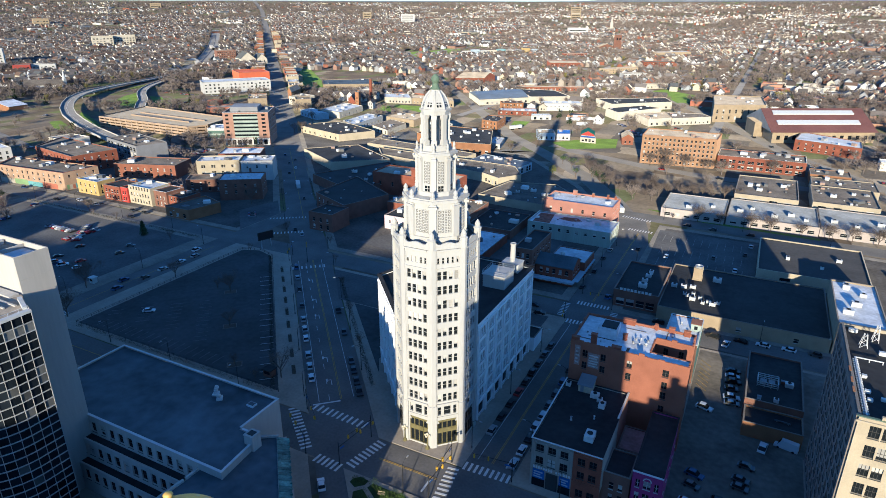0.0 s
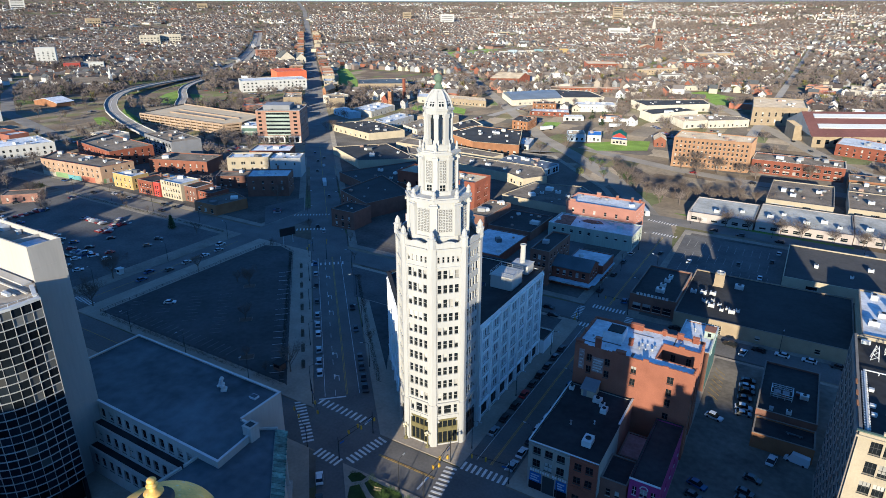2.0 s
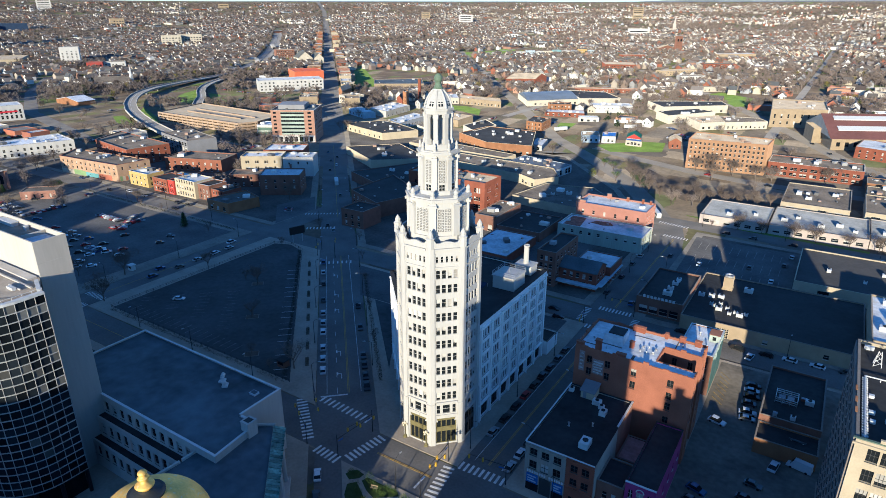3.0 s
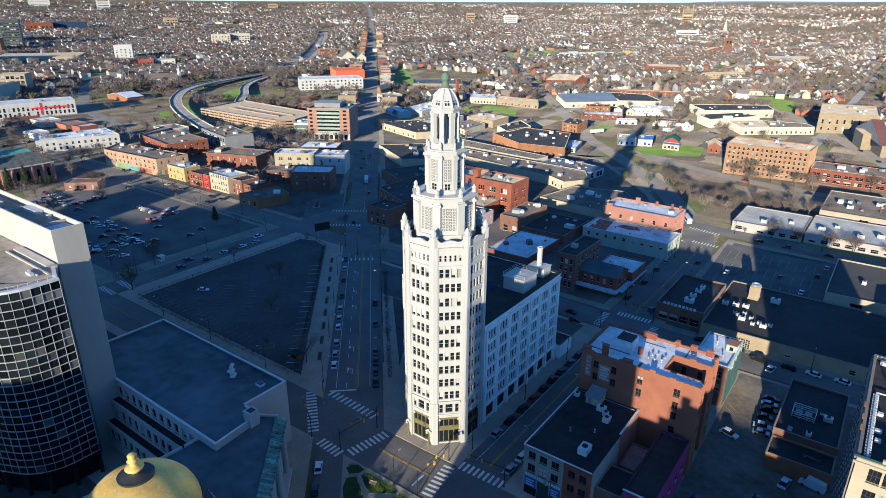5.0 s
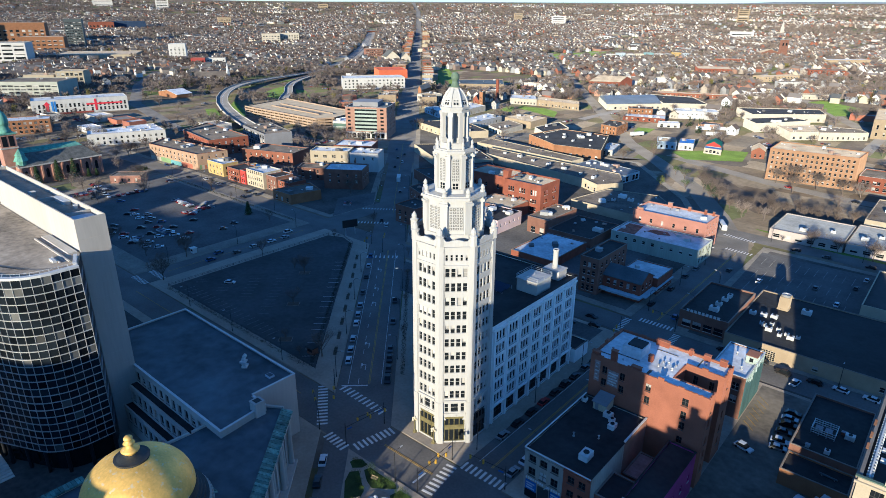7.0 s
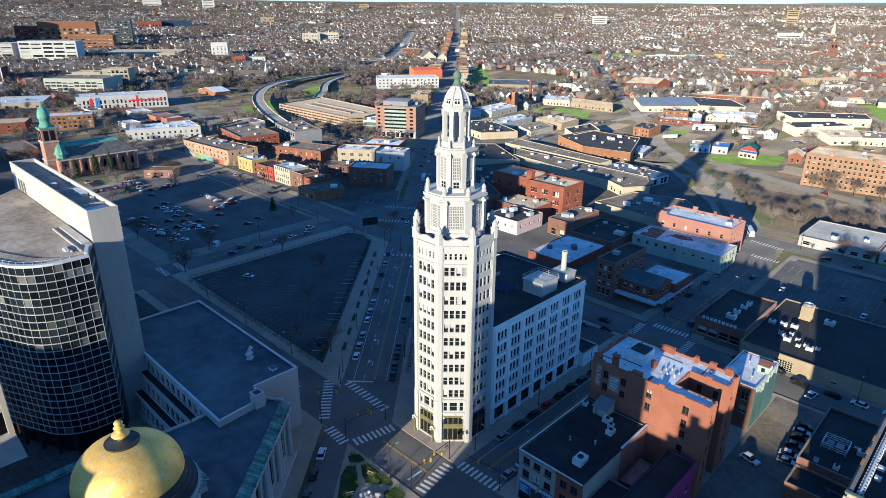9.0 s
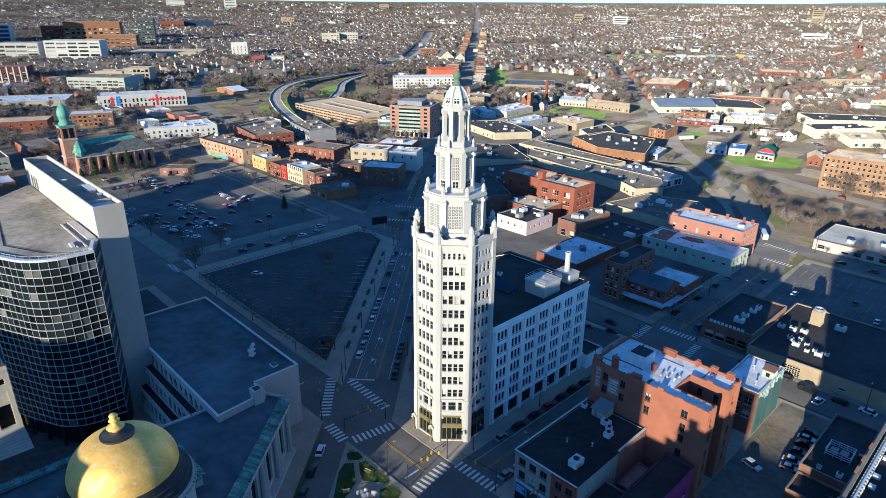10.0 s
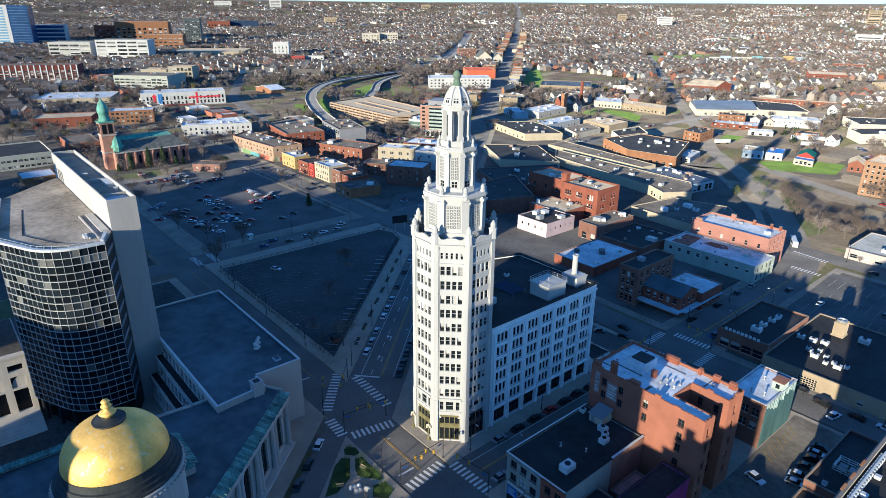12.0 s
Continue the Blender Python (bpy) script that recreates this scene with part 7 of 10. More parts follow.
part("ramp_opening", sl, ASPHALT, pg, "flat dark sheet in place of the shaded ramp opening")
lk = building("link_building", "low white link building with green glass front", [(-441, 395), (-420, 406.5), (-432, 426.5), (-453, 415)], 9.0, WHITE_DIM, ROOF_PALE, None, 0.5, WHITE_METAL)
lb = MB()
for z0, z1, m in ((1.0, 3.6, 0), (5.0, 7.6, 0), (3.7, 4.9, 1)):
    lb.along((-441, 395), (-420, 406.5), 0.6, 23.4, z0, z1, 0.01, 0.12, m)
part("glass_front", lb, [mat("green_tinted_glass", (0.10, 0.16, 0.13), 0.2, 0.2, bump=0), MATS["green_glass_panel"]], lk, "green-tinted glass front")
building("pale_block", "pale two-storey block with white roof and blue wall", [(-554.5, 218), (-534.5, 210), (-511.5, 266), (-551.5, 274)], 9.4, WHITE_DIM, ROOF_WHITE, {0: (4, 1, 1.6, F2), 1: (13, 1, 1.6, F2)}, 0.5)
# church
chu = thing("church", -447, 156, 0, "red sandstone church with slate and green copper roof", "church")
mb = MB()
CP = [(-433.5, 131), (-435.5, 182), (-463, 182), (-461, 131)]
mb.prism(CP, 0, 12.3)
part("wall", mb, mat("red_sandstone", (0.40, 0.215, 0.155), 0.9, 0.25, 0.3, 3), chu)
for k in range(9):
    bu = MB()
    bu.along(CP[0], CP[1], 0.3 + 6.2 * k, 1.4 + 6.2 * k, 0, 12.0, 0.0, 0.9)
    part("buttress", bu, MATS["red_sandstone"], chu)
    if k < 8:
        w = MB()
        arch = [(2.9, 3.5), (4.8, 3.5), (4.8, 8.2), (4.5, 9.0), (3.85, 9.7), (3.2, 9.0), (2.9, 8.2)]
        plate(w, CP[0], CP[1], [(x + 6.2 * k, z) for x, z in arch], 0.003, 0.06)
        part("window", w, GLASS, chu, "tall dark arched window")
mb = MB()
mb.along(CP[0], CP[1], -0.3, 51.4, 12.0, 12.7, 0.005, 1.1)
part("cornice", mb, STONE, chu)
a, b, c_, d_ = [Vector((*p, 12.4)) for p in CP]
a.x += 1.0
b.x += 1.0
r0, r1 = Vector((-447.3, 133, 22)), Vector((-449.3, 172, 22))
m0, m1 = a.lerp(r0, 0.72), b.lerp(r1, 0.72)
n0, n1 = d_.lerp(r0, 0.72), c_.lerp(r1, 0.72)
SLATE = mat("slate_roof", (0.13, 0.13, 0.115), 0.8, 0.5, 0.4, 2)
for nm, mt, quads in (("roof", SLATE, ([a, b, m1, m0], [c_, d_, n0, n1], [b, c_, n1, r1, m1], [d_, a, m0, r0, n0])), ("ridge_roof", GREEN_COPPER, ([m0, m1, r1, r0], [n1, n0, r0, r1]))):
    mb = MB()
    for q in quads:
        mb.face(q)
    part(nm, mb, mt, chu)
st = MB()
TX, TY = -444, 130.5
st.box(TX - 4.5, TY - 4.5, 0, TX + 4.5, TY + 4.5, 33)
steeple = part("steeple", st, MATS["red_sandstone"], chu)
for z in (12, 24, 33):
    st = MB()
    st.box(TX - 5, TY - 5, z, TX + 5, TY + 5, z + 0.8)
    part("string_course", st, GREEN_COPPER if z == 33 else STONE, steeple)
for k in range(2):
    st = MB()
    st.box(TX - 3.4 + 3.8 * k, TY - 4.62, 25.5, TX - 0.6 + 3.8 * k, TY - 4.505, 32)
    part("belfry_opening", st, GLASS, steeple)
    st = MB()
    st.box(TX + 4.505, TY - 3.4 + 3.8 * k, 25.5, TX + 4.62, TY - 0.6 + 3.8 * k, 32)
    part("belfry_opening", st, GLASS, steeple)
mb = MB()
mb.lathe([(3.9, 33.8), (3.9, 35.5), (3.2, 35.7), (3.2, 39), (3.6, 39.2), (3.8, 41), (3.4, 43.6), (2.4, 46), (1.0, 47.6), (0.4, 48.5), (0.1, 51.5)], 12, TX, TY)
part("cupola", mb, GREEN_COPPER, chu, "green copper cupola", True)
mb = MB()
mb.lathe([(2.9, 12.5), (2.9, 16), (4.4, 16.2), (2.6, 19.5), (3.2, 19.8), (0.15, 24)], 8, -436.5, 134)
part("turret", mb, GREEN_COPPER, chu, "small green copper turret")
building("sacristy", "low brick sacristy with slate roof", [(-400, 172), (-386, 186), (-394, 194), (-408, 180)], 5, MATS["red_sandstone"], ROOF_GREY, {0: (4, 1, 1.2, F1)}, 0.3)
building("low_office", "three-storey pale office building with dark roof and window bands", rect(-530, 60, -480, 100), 9.5, mat("pale_green_render", (0.40, 0.41, 0.35), 0.85, 0.15), ROOF_DARK, {0: (12, 1, 3.2, [(1.4, 1.5), (5.6, 1.5)]), 1: (11, 1, 2.6, [(1.4, 1.5), (5.6, 1.5)])}, 0.8, STONE)
building("brick_annex", "low orange brick annex with pale roof", rect(-446, 73, -424, 92), 5.0, BRICK_ORANGE, ROOF_PALE, None, 0.4)
building("long_shed", "long brown brick shed with tan roof", rect(-560, 118, -520, 140), 6.5, BRICK_SALMON, ROOF_GREY, {1: (5, 1, 1.6, F1)}, 0.4)
FOOT.extend([(-448, 145, 22), (-449, 170, 22), (-430, 140, 14), (-430, 158, 14), (-430, 176, 14), (-535, 420, 60), (-490, 415, 50), (-580, 420, 40), (40, 690, 70)])
# hospital quarter and other large blocks far off
for nm, lab, poly, h, w, r, s in (
        ("clinic", "long white clinic with red stripes", [(-743, 234), (-717, 324), (-747, 333), (-773, 243)], 15, WHITE_DIM, ROOF_PALE, {0: (22, 1, 2.0, [(2, 3.6), (7, 4)])}),
        ("clinic", "grey-green glass clinic block", [(-932, 252), (-876, 307), (-915, 345), (-970, 290)], 20, mat("pale_sage_cladding", (0.36, 0.37, 0.315), 0.8, 0.12), ROOF_GREY, {0: (10, 1, 6.5, [(2, 2.2), (6, 2.2), (10, 2.2), (14, 2.2)])}),
        ("lofts", "long red brick lofts with pale piers", [(-1148, 115), (-1096, 241), (-1130, 256), (-1182, 130)], 24, mat("maroon_brick", (0.15, 0.04, 0.032), 0.9, 0.25, 0.3, 5), ROOF_GREY, {0: (16, 1, 4.6, [(1.5, 2.6), (5.5, 2.6), (9.5, 2.6), (13.5, 2.6)])}),
        ("works_hall", "low brick and cream hall", [(-835, 140), (-800, 215), (-860, 240), (-895, 165)], 6, CREAM, ROOF_PALE, {0: (8, 1, 3, F1)}),
        ("brick_hall", "brown brick hall with white sign posts", [(-656, 112), (-640, 160), (-668, 172), (-686, 124)], 9, BRICK_RED, ROOF_TAN, {0: (6, 1, 1.4, F2)}),
        ("brick_hall", "orange brick school building", [(-640, 176), (-628, 214), (-650, 222), (-664, 184)], 12, BRICK_ORANGE, ROOF_PALE, {0: (9, 1, 2.4, F3)}),
        ("tower_block", "slim pale apartment tower with balconies", [(-1382, 708), (-1362, 738), (-1385, 753), (-1405, 723)], 35, WHITE_DIM, ROOF_PALE, {0: (4, 1, 3.0, [(2 + 3 * k, 1.6) for k in range(9)])}),
        ("white_store", "white painted three-storey store", [(-690, 621), (-636, 695), (-668, 719), (-722, 645)], 15, WHITE_DIM, ROOF_PALE, {0: (16, 1, 2.4, [(2, 2.2), (6.4, 2.2), (10.8, 2.2)])}),
        ("hospital", "large orange brick hospital block with rows of dark windows", [(-2139, 556), (-2074, 693), (-2128, 719), (-2193, 582)], 68, BRICK_ORANGE, ROOF_TAN, {0: (10, 1, 8, [(22, 5), (34, 6), (44, 6)])}),
        ("hospital", "low orange brick hospital wing", [(-1840, 548), (-1790, 639), (-1834, 663), (-1884, 572)], 40, BRICK_ORANGE, ROOF_TAN, {0: (8, 1, 8, [(10, 3.5), (19, 3.5), (28, 3.5)])}),
        ("hospital", "white and grey banded laboratory block", [(-1531, 364), (-1473, 456), (-1515, 483), (-1573, 391)], 42, WHITE_DIM, mat("lab_roof_gravel", (0.22, 0.21, 0.2), 0.9, 0.3), {0: (5, 1, 18, [(3, 4), (11, 4), (19, 4), (27, 4), (35, 3.5)])}),
        ("hospital", "white and grey banded laboratory block", [(-1613, 287), (-1569, 361), (-1612, 387), (-1656, 313)], 36, mat("lab_cladding", (0.40, 0.39, 0.36), 0.8, 0.12), MATS["lab_roof_gravel"], {0: (4, 1, 19, [(3, 4), (11, 4), (19, 4), (27, 4)])}),
        ("tower_block", "dark glass and brick tower block", [(-1958, 705), (-1938, 744), (-1969, 760), (-1989, 721)], 80, mat("dark_teal_cladding", (0.06, 0.075, 0.08), 0.6, 0.2), ROOF_GREY, {0: (6, 1, 5, [(12 + 7 * k, 3.5) for k in range(9)])}),
        ("brick_block", "dark red brick hospital annexe", [(-2212, 513), (-2185, 574), (-2222, 590), (-2249, 529)], 56, BRICK_RED, ROOF_GREY, {0: (6, 1, 6, [(20, 4), (30, 4), (40, 4)])}),
        ("works_hall", "broad hall with a pale flat roof", [(-1582, 533), (-1492, 679), (-1620, 758), (-1710, 612)], 9, CREAM, ROOF_TAN, None),
        ("cream_block", "cream block with large dark windows", [(-1009, 350), (-987, 380), (-1011, 398), (-1033, 368)], 22, CREAM, ROOF_TAN, {0: (6, 1, 4.2, [(3, 4), (9.5, 4), (16, 4)])}),
        ("cream_block", "low cream wing with large dark windows", [(-1042, 318), (-1011, 348), (-1035, 366), (-1066, 336)], 17, CREAM, ROOF_TAN, {0: (6, 1, 4.2, [(3, 4), (9.5, 4)])}),
        ("brick_hall", "dark red brick hall beside the blue-roofed arena", [(-2687, 1045), (-2653, 1128), (-2690, 1143), (-2724, 1060)], 58, BRICK_RED, ROOF_GREY, {0: (7, 1, 6, [(40, 6)])}),
        ("arena", "long low arena with dark blue roof", [(-2687, 1135), (-2639, 1248), (-2694, 1271), (-2742, 1158)], 60, mat("dark_blue_cladding", (0.02, 0.04, 0.085), 0.6, 0.2), ROOF_BLUE, None),
        ("brick_flats", "bright red rendered flats", [(-1210, 666), (-1195, 689), (-1216, 703), (-1231, 680)], 15, mat("red_render", (0.36, 0.07, 0.055), 0.85, 0.15), ROOF_GREY, {0: (4, 1, 3.4, F3)}),
        ("brick_flats", "white and grey rendered flats", [(-1206, 697), (-1185, 729), (-1206, 743), (-1227, 711)], 14, WHITE_DIM, ROOF_GREY, {0: (6, 1, 3.4, F3)}),
        ("cream_flats", "long cream apartment block", [(-1785, 1221), (-1755, 1269), (-1776, 1282), (-1806, 1234)], 35, PALE_CREAM, ROOF_TAN, {0: (6, 1, 5, [(14, 3), (20, 3), (26, 3)])}),
        ("cream_flats", "long cream apartment block", [(-1782, 1278), (-1746, 1337), (-1767, 1350), (-1803, 1291)], 36, PALE_CREAM, ROOF_TAN, {0: (8, 1, 5, [(14, 3), (20, 3), (26, 3)])}),
        ("tower_block", "tan brick apartment block", [(-2706, 1612), (-2681, 1662), (-2708, 1675), (-2733, 1625)], 73, BRICK_TAN, ROOF_TAN, {0: (5, 1, 6, [(50, 4), (60, 4)])}),
        ("brick_block", "four-storey brown brick block beside the avenue", [(-1118, 1058), (-1094, 1092), (-1119, 1109), (-1143, 1075)], 22, BRICK_BROWN, ROOF_TAN, {0: (9, 1, 2, [(3, 2.4), (8, 2.4), (13, 2.4), (17.5, 2.4)])}),
        ("orange_store", "large building with a bright orange roof", [(-766, 766), (-738, 806), (-787, 840), (-815, 800)], 13, mat("orange_render", (0.50, 0.13, 0.06), 0.85, 0.12), mat("orange_roof", (0.62, 0.13, 0.05), 0.8), None)):
    building(nm, lab, poly, h, w, r, s, 0.6)


# ---- the quarter beyond the long stores ----
def gabled(name, label, poly, h, rise, wall, roof, sides=None, overhang=0.5):
    """A house with a pitched roof, whose ridge runs from the first side of the outline to the third."""
    root = thing(name, *[sum(p[k] for p in poly) / 4 for k in (0, 1)], 0, label, "building")
    cx, cy = ORIGIN[root.name][:2]
    FOOT.append((cx, cy, max(math.hypot(p[0] - cx, p[1] - cy) for p in poly)))
    mb = MB()
    mb.prism(inset(poly, 0.3), 0, h)
    for i in range(4):
        p0, p1 = poly[i], poly[(i + 1) % 4]
        d = math.hypot(p1[0] - p0[0], p1[1] - p0[1])
        rows = grid_rows(d, sides[i][3], sides[i][0], sides[i][2], 1.0, sides[i][1]) if sides and i in sides else []
        facade(mb, root, p0, p1, 0, h, rows, 0.3)
        if i in (0, 2):
            plate(mb, p0, p1, [(0, h), (d, h), (d / 2, h + rise)], -0.3, -0.004)
    part("wall", mb, wall, root)
    a, b, c, d = [Vector(p) for p in poly]
    e = (d - a).normalized() * overhang
    r0, r1 = (a + b) / 2 - e, (c + d) / 2 + e
    for s0, s1, k in ((a - e, d + e, 1), (b - e, c + e, -1)):
        w = (s0 - r0).normalized() * overhang
        low = [(*(s0 + w), h - 0.2), (*r0, h + rise), (*r1, h + rise), (*(s1 + w), h - 0.2)]
        low = low if k > 0 else low[::-1]
        mb = MB()
        mb.solid(low, [(x, y, z + 0.3) for x, y, z in low])
        part("roof", mb, roof, root)
    return root


gabled("red_shop", "dark red brick corner shop with a slate pitched roof", [(-60, 234), (-60, 246), (-76, 246), (-76, 234)], 8.2, 3.0, BRICK_RED, mat("blue_slate", (0.10, 0.12, 0.13), 0.75, 0.3), {3: (5, 1, 1.3, F2), 0: (3, 1, 1.3, F2)}, 0.4)
BLUE_METAL = mat("blue_metal_roof", (0.05, 0.17, 0.50), 0.6, 0.25, 0.2, 1)
SHED_TIN = mat("blue_grey_tin_roof", (0.17, 0.20, 0.235), 0.55, 0.25, 0.08, 0.7)
building("storage_hall", "low cream storage hall with tan roof", [(-335, 501), (-308, 485), (-312, 526), (-338, 540)], 4.5, PALE_CREAM, ROOF_GREY, {0: (4, 1, 2.4, [(0.6, 2.6)])}, 0.4)
building("tan_store", "tan brick store with flat tan roof", [(-345, 542), (-308, 534), (-310, 567), (-344, 572)], 6.5, BRICK_TAN, ROOF_TAN, {0: (2, 1, 2.0, F1)}, 0.4)
building("white_store", "long pale painted store with clerestory", [(-369, 494), (-348, 489), (-352, 546), (-375, 552)], 6, WHITE_DIM, ROOF_PALE, {0: (5, 1, 1.4, F1), 1: (10, 1, 1.4, F1)}, 0.4)
building("cream_store", "broad cream store with pale roof", [(-436, 553), (-404, 542), (-411, 596), (-444, 606)], 6, PALE_CREAM, ROOF_PALE, {1: (6, 1, 2.0, F1)}, 0.5)
building("white_store", "two-storey cream store with white bands", [(-524, 602), (-502, 594), (-500, 622), (-523, 630)], 9, PALE_CREAM, ROOF_TAN, {0: (4, 1, 2.6, F2), 1: (5, 1, 2.6, F2)}, 0.6, WHITE_METAL)
building("blue_roof_store", "low store with a blue-grey roof beside the avenue", [(-455, 540), (-420, 523), (-413, 535), (-450, 556)], 6, LIGHTBLUE, ROOF_PALE, {0: (5, 1, 2, F1)}, 0.4)
gabled("brick_hall", "orange brick gabled hall near the avenue", [(-560, 642), (-545, 632), (-560, 668), (-577, 676)], 10, 4.5, BRICK_ORANGE, ROOF_TAN, {0: (3, 1, 1.4, F2), 1: (6, 1, 1.4, F2)})
gabled("brick_mill", "red brick mill with steep roof and lean-to", [(-447, 619), (-430, 608), (-446, 640), (-463, 650)], 9, 5, BRICK_RED, ROOF_GREY, {0: (4, 1, 1.3, F2), 1: (7, 1, 1.3, F2)})
building("stair_tower", "tall red brick stair tower of the mill", [(-429.4, 608), (-421, 603.5), (-428, 618), (-436.5, 622.5)], 19, BRICK_ORANGE, ROOF_GREY, {0: (2, 1, 1.2, [(4, 2), (8, 2), (12, 2)]), 1: (2, 1, 1.2, [(4, 2), (8, 2), (12, 2)])}, 0.8)
ch_ = thing("chimney", -447, 668, 0, "square red brick factory chimney", "chimney")
mb = MB()
mb.box(-448.4, 666.6, 0, -445.6, 669.4, 27)
part("shaft", mb, BRICK_RED, ch_)
mb = MB()
mb.box(-448.7, 666.3, 27.005, -445.3, 669.7, 28)
part("cap", mb, BRICK_BROWN, ch_)
building("cream_block", "beige block with black roof and white vents", [(-285, 505), (-261, 484), (-259, 522), (-283, 545)], 8, PALE_CREAM, ROOF_DARK, {0: (5, 1, 1.6, F1), 1: (4, 1, 1.6, F2)}, 0.6, PALE_CREAM)
gabled("white_house", "narrow white and red gabled house", [(-418, 617), (-408, 613), (-415, 629), (-425, 634)], 7, 3, WHITE_DIM, ROOF_GREY, {0: (2, 1, 1.2, F2)})
building("long_store", "long cream store with pale blue roof", [(-425, 665), (-392, 675), (-416, 708), (-443, 694)], 7, PALE_CREAM, ROOF_PALE, {0: (8, 1, 1.6, F1)}, 0.4)
building("long_store", "long tan brick store with flat roof", [(-391, 675), (-333, 674), (-347, 698), (-409, 701)], 7, BRICK_TAN, ROOF_TAN, {0: (12, 1, 1.6, F1)}, 0.4)
building("factory", "yellow brick factory with blue shed roof", [(-572, 733), (-512, 774), (-557, 833), (-611, 783)], 8, BRICK_TAN, ROOF_BLUE, {0: (14, 1, 2.4, F1)}, 0.6)
# hall with a barrel roof, and its black-roofed neighbour
VP = [(-312, 702), (-266, 751), (-312, 818), (-354, 762)]
vh = building("market_hall", "large cream hall with a blue-grey barrel roof", VP, 6.5, PALE_CREAM, SHED_TIN, {0: (10, 1, 2.6, F1)}, 0.3)
mb = MB()
for k in range(12):
    a0, a1 = k / 12, (k + 1) / 12
    z0, z1 = 6.9 + 4.5 * math.sin(math.pi * a0), 6.9 + 4.5 * math.sin(math.pi * a1)
    q = lambda u, s: Vector(VP[0 if s == 0 else 1]).lerp(Vector(VP[3 if s == 0 else 2]), 0.015 + 0.97 * u)
    mb.face([(*q(a0, 0), z0), (*q(a0, 1), z0), (*q(a1, 1), z1), (*q(a1, 0), z1)])
for s in (0, 1):
    rim = [(*q(k / 12, s), 6.9 + 4.5 * math.sin(math.pi * k / 12)) for k in range(13)]
    mb.face(rim if s else rim[::-1])
part("barrel_roof", mb, SHED_TIN, vh, "blue-grey metal barrel roof")
building("market_hall", "broad hall with black flat roof and cream wall", [(-262, 745), (-219, 772), (-257, 825), (-308, 816)], 8, PALE_CREAM, ROOF_DARK, {0: (6, 1, 2.6, F1)}, 0.5, PALE_CREAM)
gabled("school_hall", "red brick school hall with tan pitched roof", [(-398, 912), (-400, 960), (-441, 960), (-438, 892)], 10, 6, BRICK_RED, ROOF_TAN, {3: (9, 1, 1.6, F2)})
building("brick_terrace", "long low brick terrace", [(-327, 864), (-236, 901), (-242, 915), (-333, 880)], 5, BRICK_SALMON, ROOF_TAN, {0: (18, 1, 1.6, F1)}, 0.4)
building("white_block", "white painted two-storey block with small windows", [(-228, 697), (-189, 718), (-199, 737), (-238, 716)], 8, WHITE_DIM, ROOF_PALE, {0: (9, 1, 1.0, [(4.4, 1.2)])}, 0.4)
building("shop", "low red brick and white shop", [(-265, 647), (-223, 657), (-232, 680), (-269, 663)], 4.4, BRICK_RED, ROOF_PALE, {0: (7, 1, 2, F1)}, 0.4)
building("white_shed", "long low white shed", [(-220, 631), (-201, 641), (-207, 652), (-224, 642)], 4.2, WHITE_DIM, ROOF_WHITE, {0: (3, 1, 2.6, [(0.3, 2.8)])}, 0.3)
gabled("house", "white gabled house beside the market hall", [(-246, 690), (-237, 692), (-241, 708), (-250, 706)], 5.5, 3.5, WHITE_DIM, ROOF_GREY, {0: (2, 1, 1.1, F2)})
gabled("house", "cream gabled house beside the market hall", [(-233, 694), (-225, 696.4), (-229, 712), (-237, 710)], 5, 3.2, PALE_CREAM, ROOF_GREY, {0: (2, 1, 1.1, F1)})
building("brick_block", "two-storey orange brick block with dark roof", [(-272, 676), (-250, 688), (-258, 702), (-280, 690)], 8.4, BRICK_ORANGE, ROOF_DARK, {0: (6, 1, 1.4, F2)}, 0.4)
building("pump_house", "pale green-white corner house", [(-177, 529), (-163, 535), (-171, 553), (-185, 547)], 6, LIGHTBLUE, ROOF_TAN, {0: (3, 1, 1.6, F1)}, 0.6)
building("white_shop", "white shop with a bright blue roof", [(-162, 536), (-151, 541), (-157, 561), (-168, 556)], 5.6, WHITE_DIM, BLUE_METAL, {0: (3, 1, 1.6, F1)}, 0.3)
gabled("red_restaurant", "red shop with a dark green pitched roof", [(-143, 548), (-132, 550), (-136, 566), (-147, 564)], 5.2, 3, mat("bright_red_boards", (0.42, 0.05, 0.04), 0.8), mat("green_shingle", (0.02, 0.13, 0.085), 0.8), {0: (2, 1, 1.6, F1)})
building("filling_station", "low shop with bright blue flat canopy", [(-141, 537), (-127, 537), (-130, 546.5), (-143, 546.5)], 4.2, PALE_CREAM, BLUE_METAL, {0: (4, 1, 2, F1)}, 0.4)
building("white_depot", "broad cream depot with black roof", [(-158, 728), (-99, 780), (-112, 815), (-186, 768)], 8, PALE_CREAM, ROOF_DARK, {0: (6, 1, 2.6, F1)}, 0.5, PALE_CREAM)
building("white_depot", "broad cream depot with black roof", [(-137.5, 668), (-102, 722.5), (-124, 737), (-156.5, 694)], 8, PALE_CREAM, ROOF_DARK, {0: (5, 1, 2.6, F1)}, 0.5, PALE_CREAM)
building("white_depot", "long low cream market shed with grey roof", [(-102, 646), (-83, 667), (-95.4, 704.7), (-121.4, 678)], 7, PALE_CREAM, ROOF_TAN, {0: (4, 1, 2.6, F1), 1: (8, 1, 2.6, F1)}, 0.5)
building("long_store", "long low cream market row with a dark roof", [(-82, 663), (-48, 692), (-57.7, 709.4), (-94.4, 702)], 7, PALE_CREAM, ROOF_GREY, {0: (9, 1, 1.6, F1)}, 0.4)
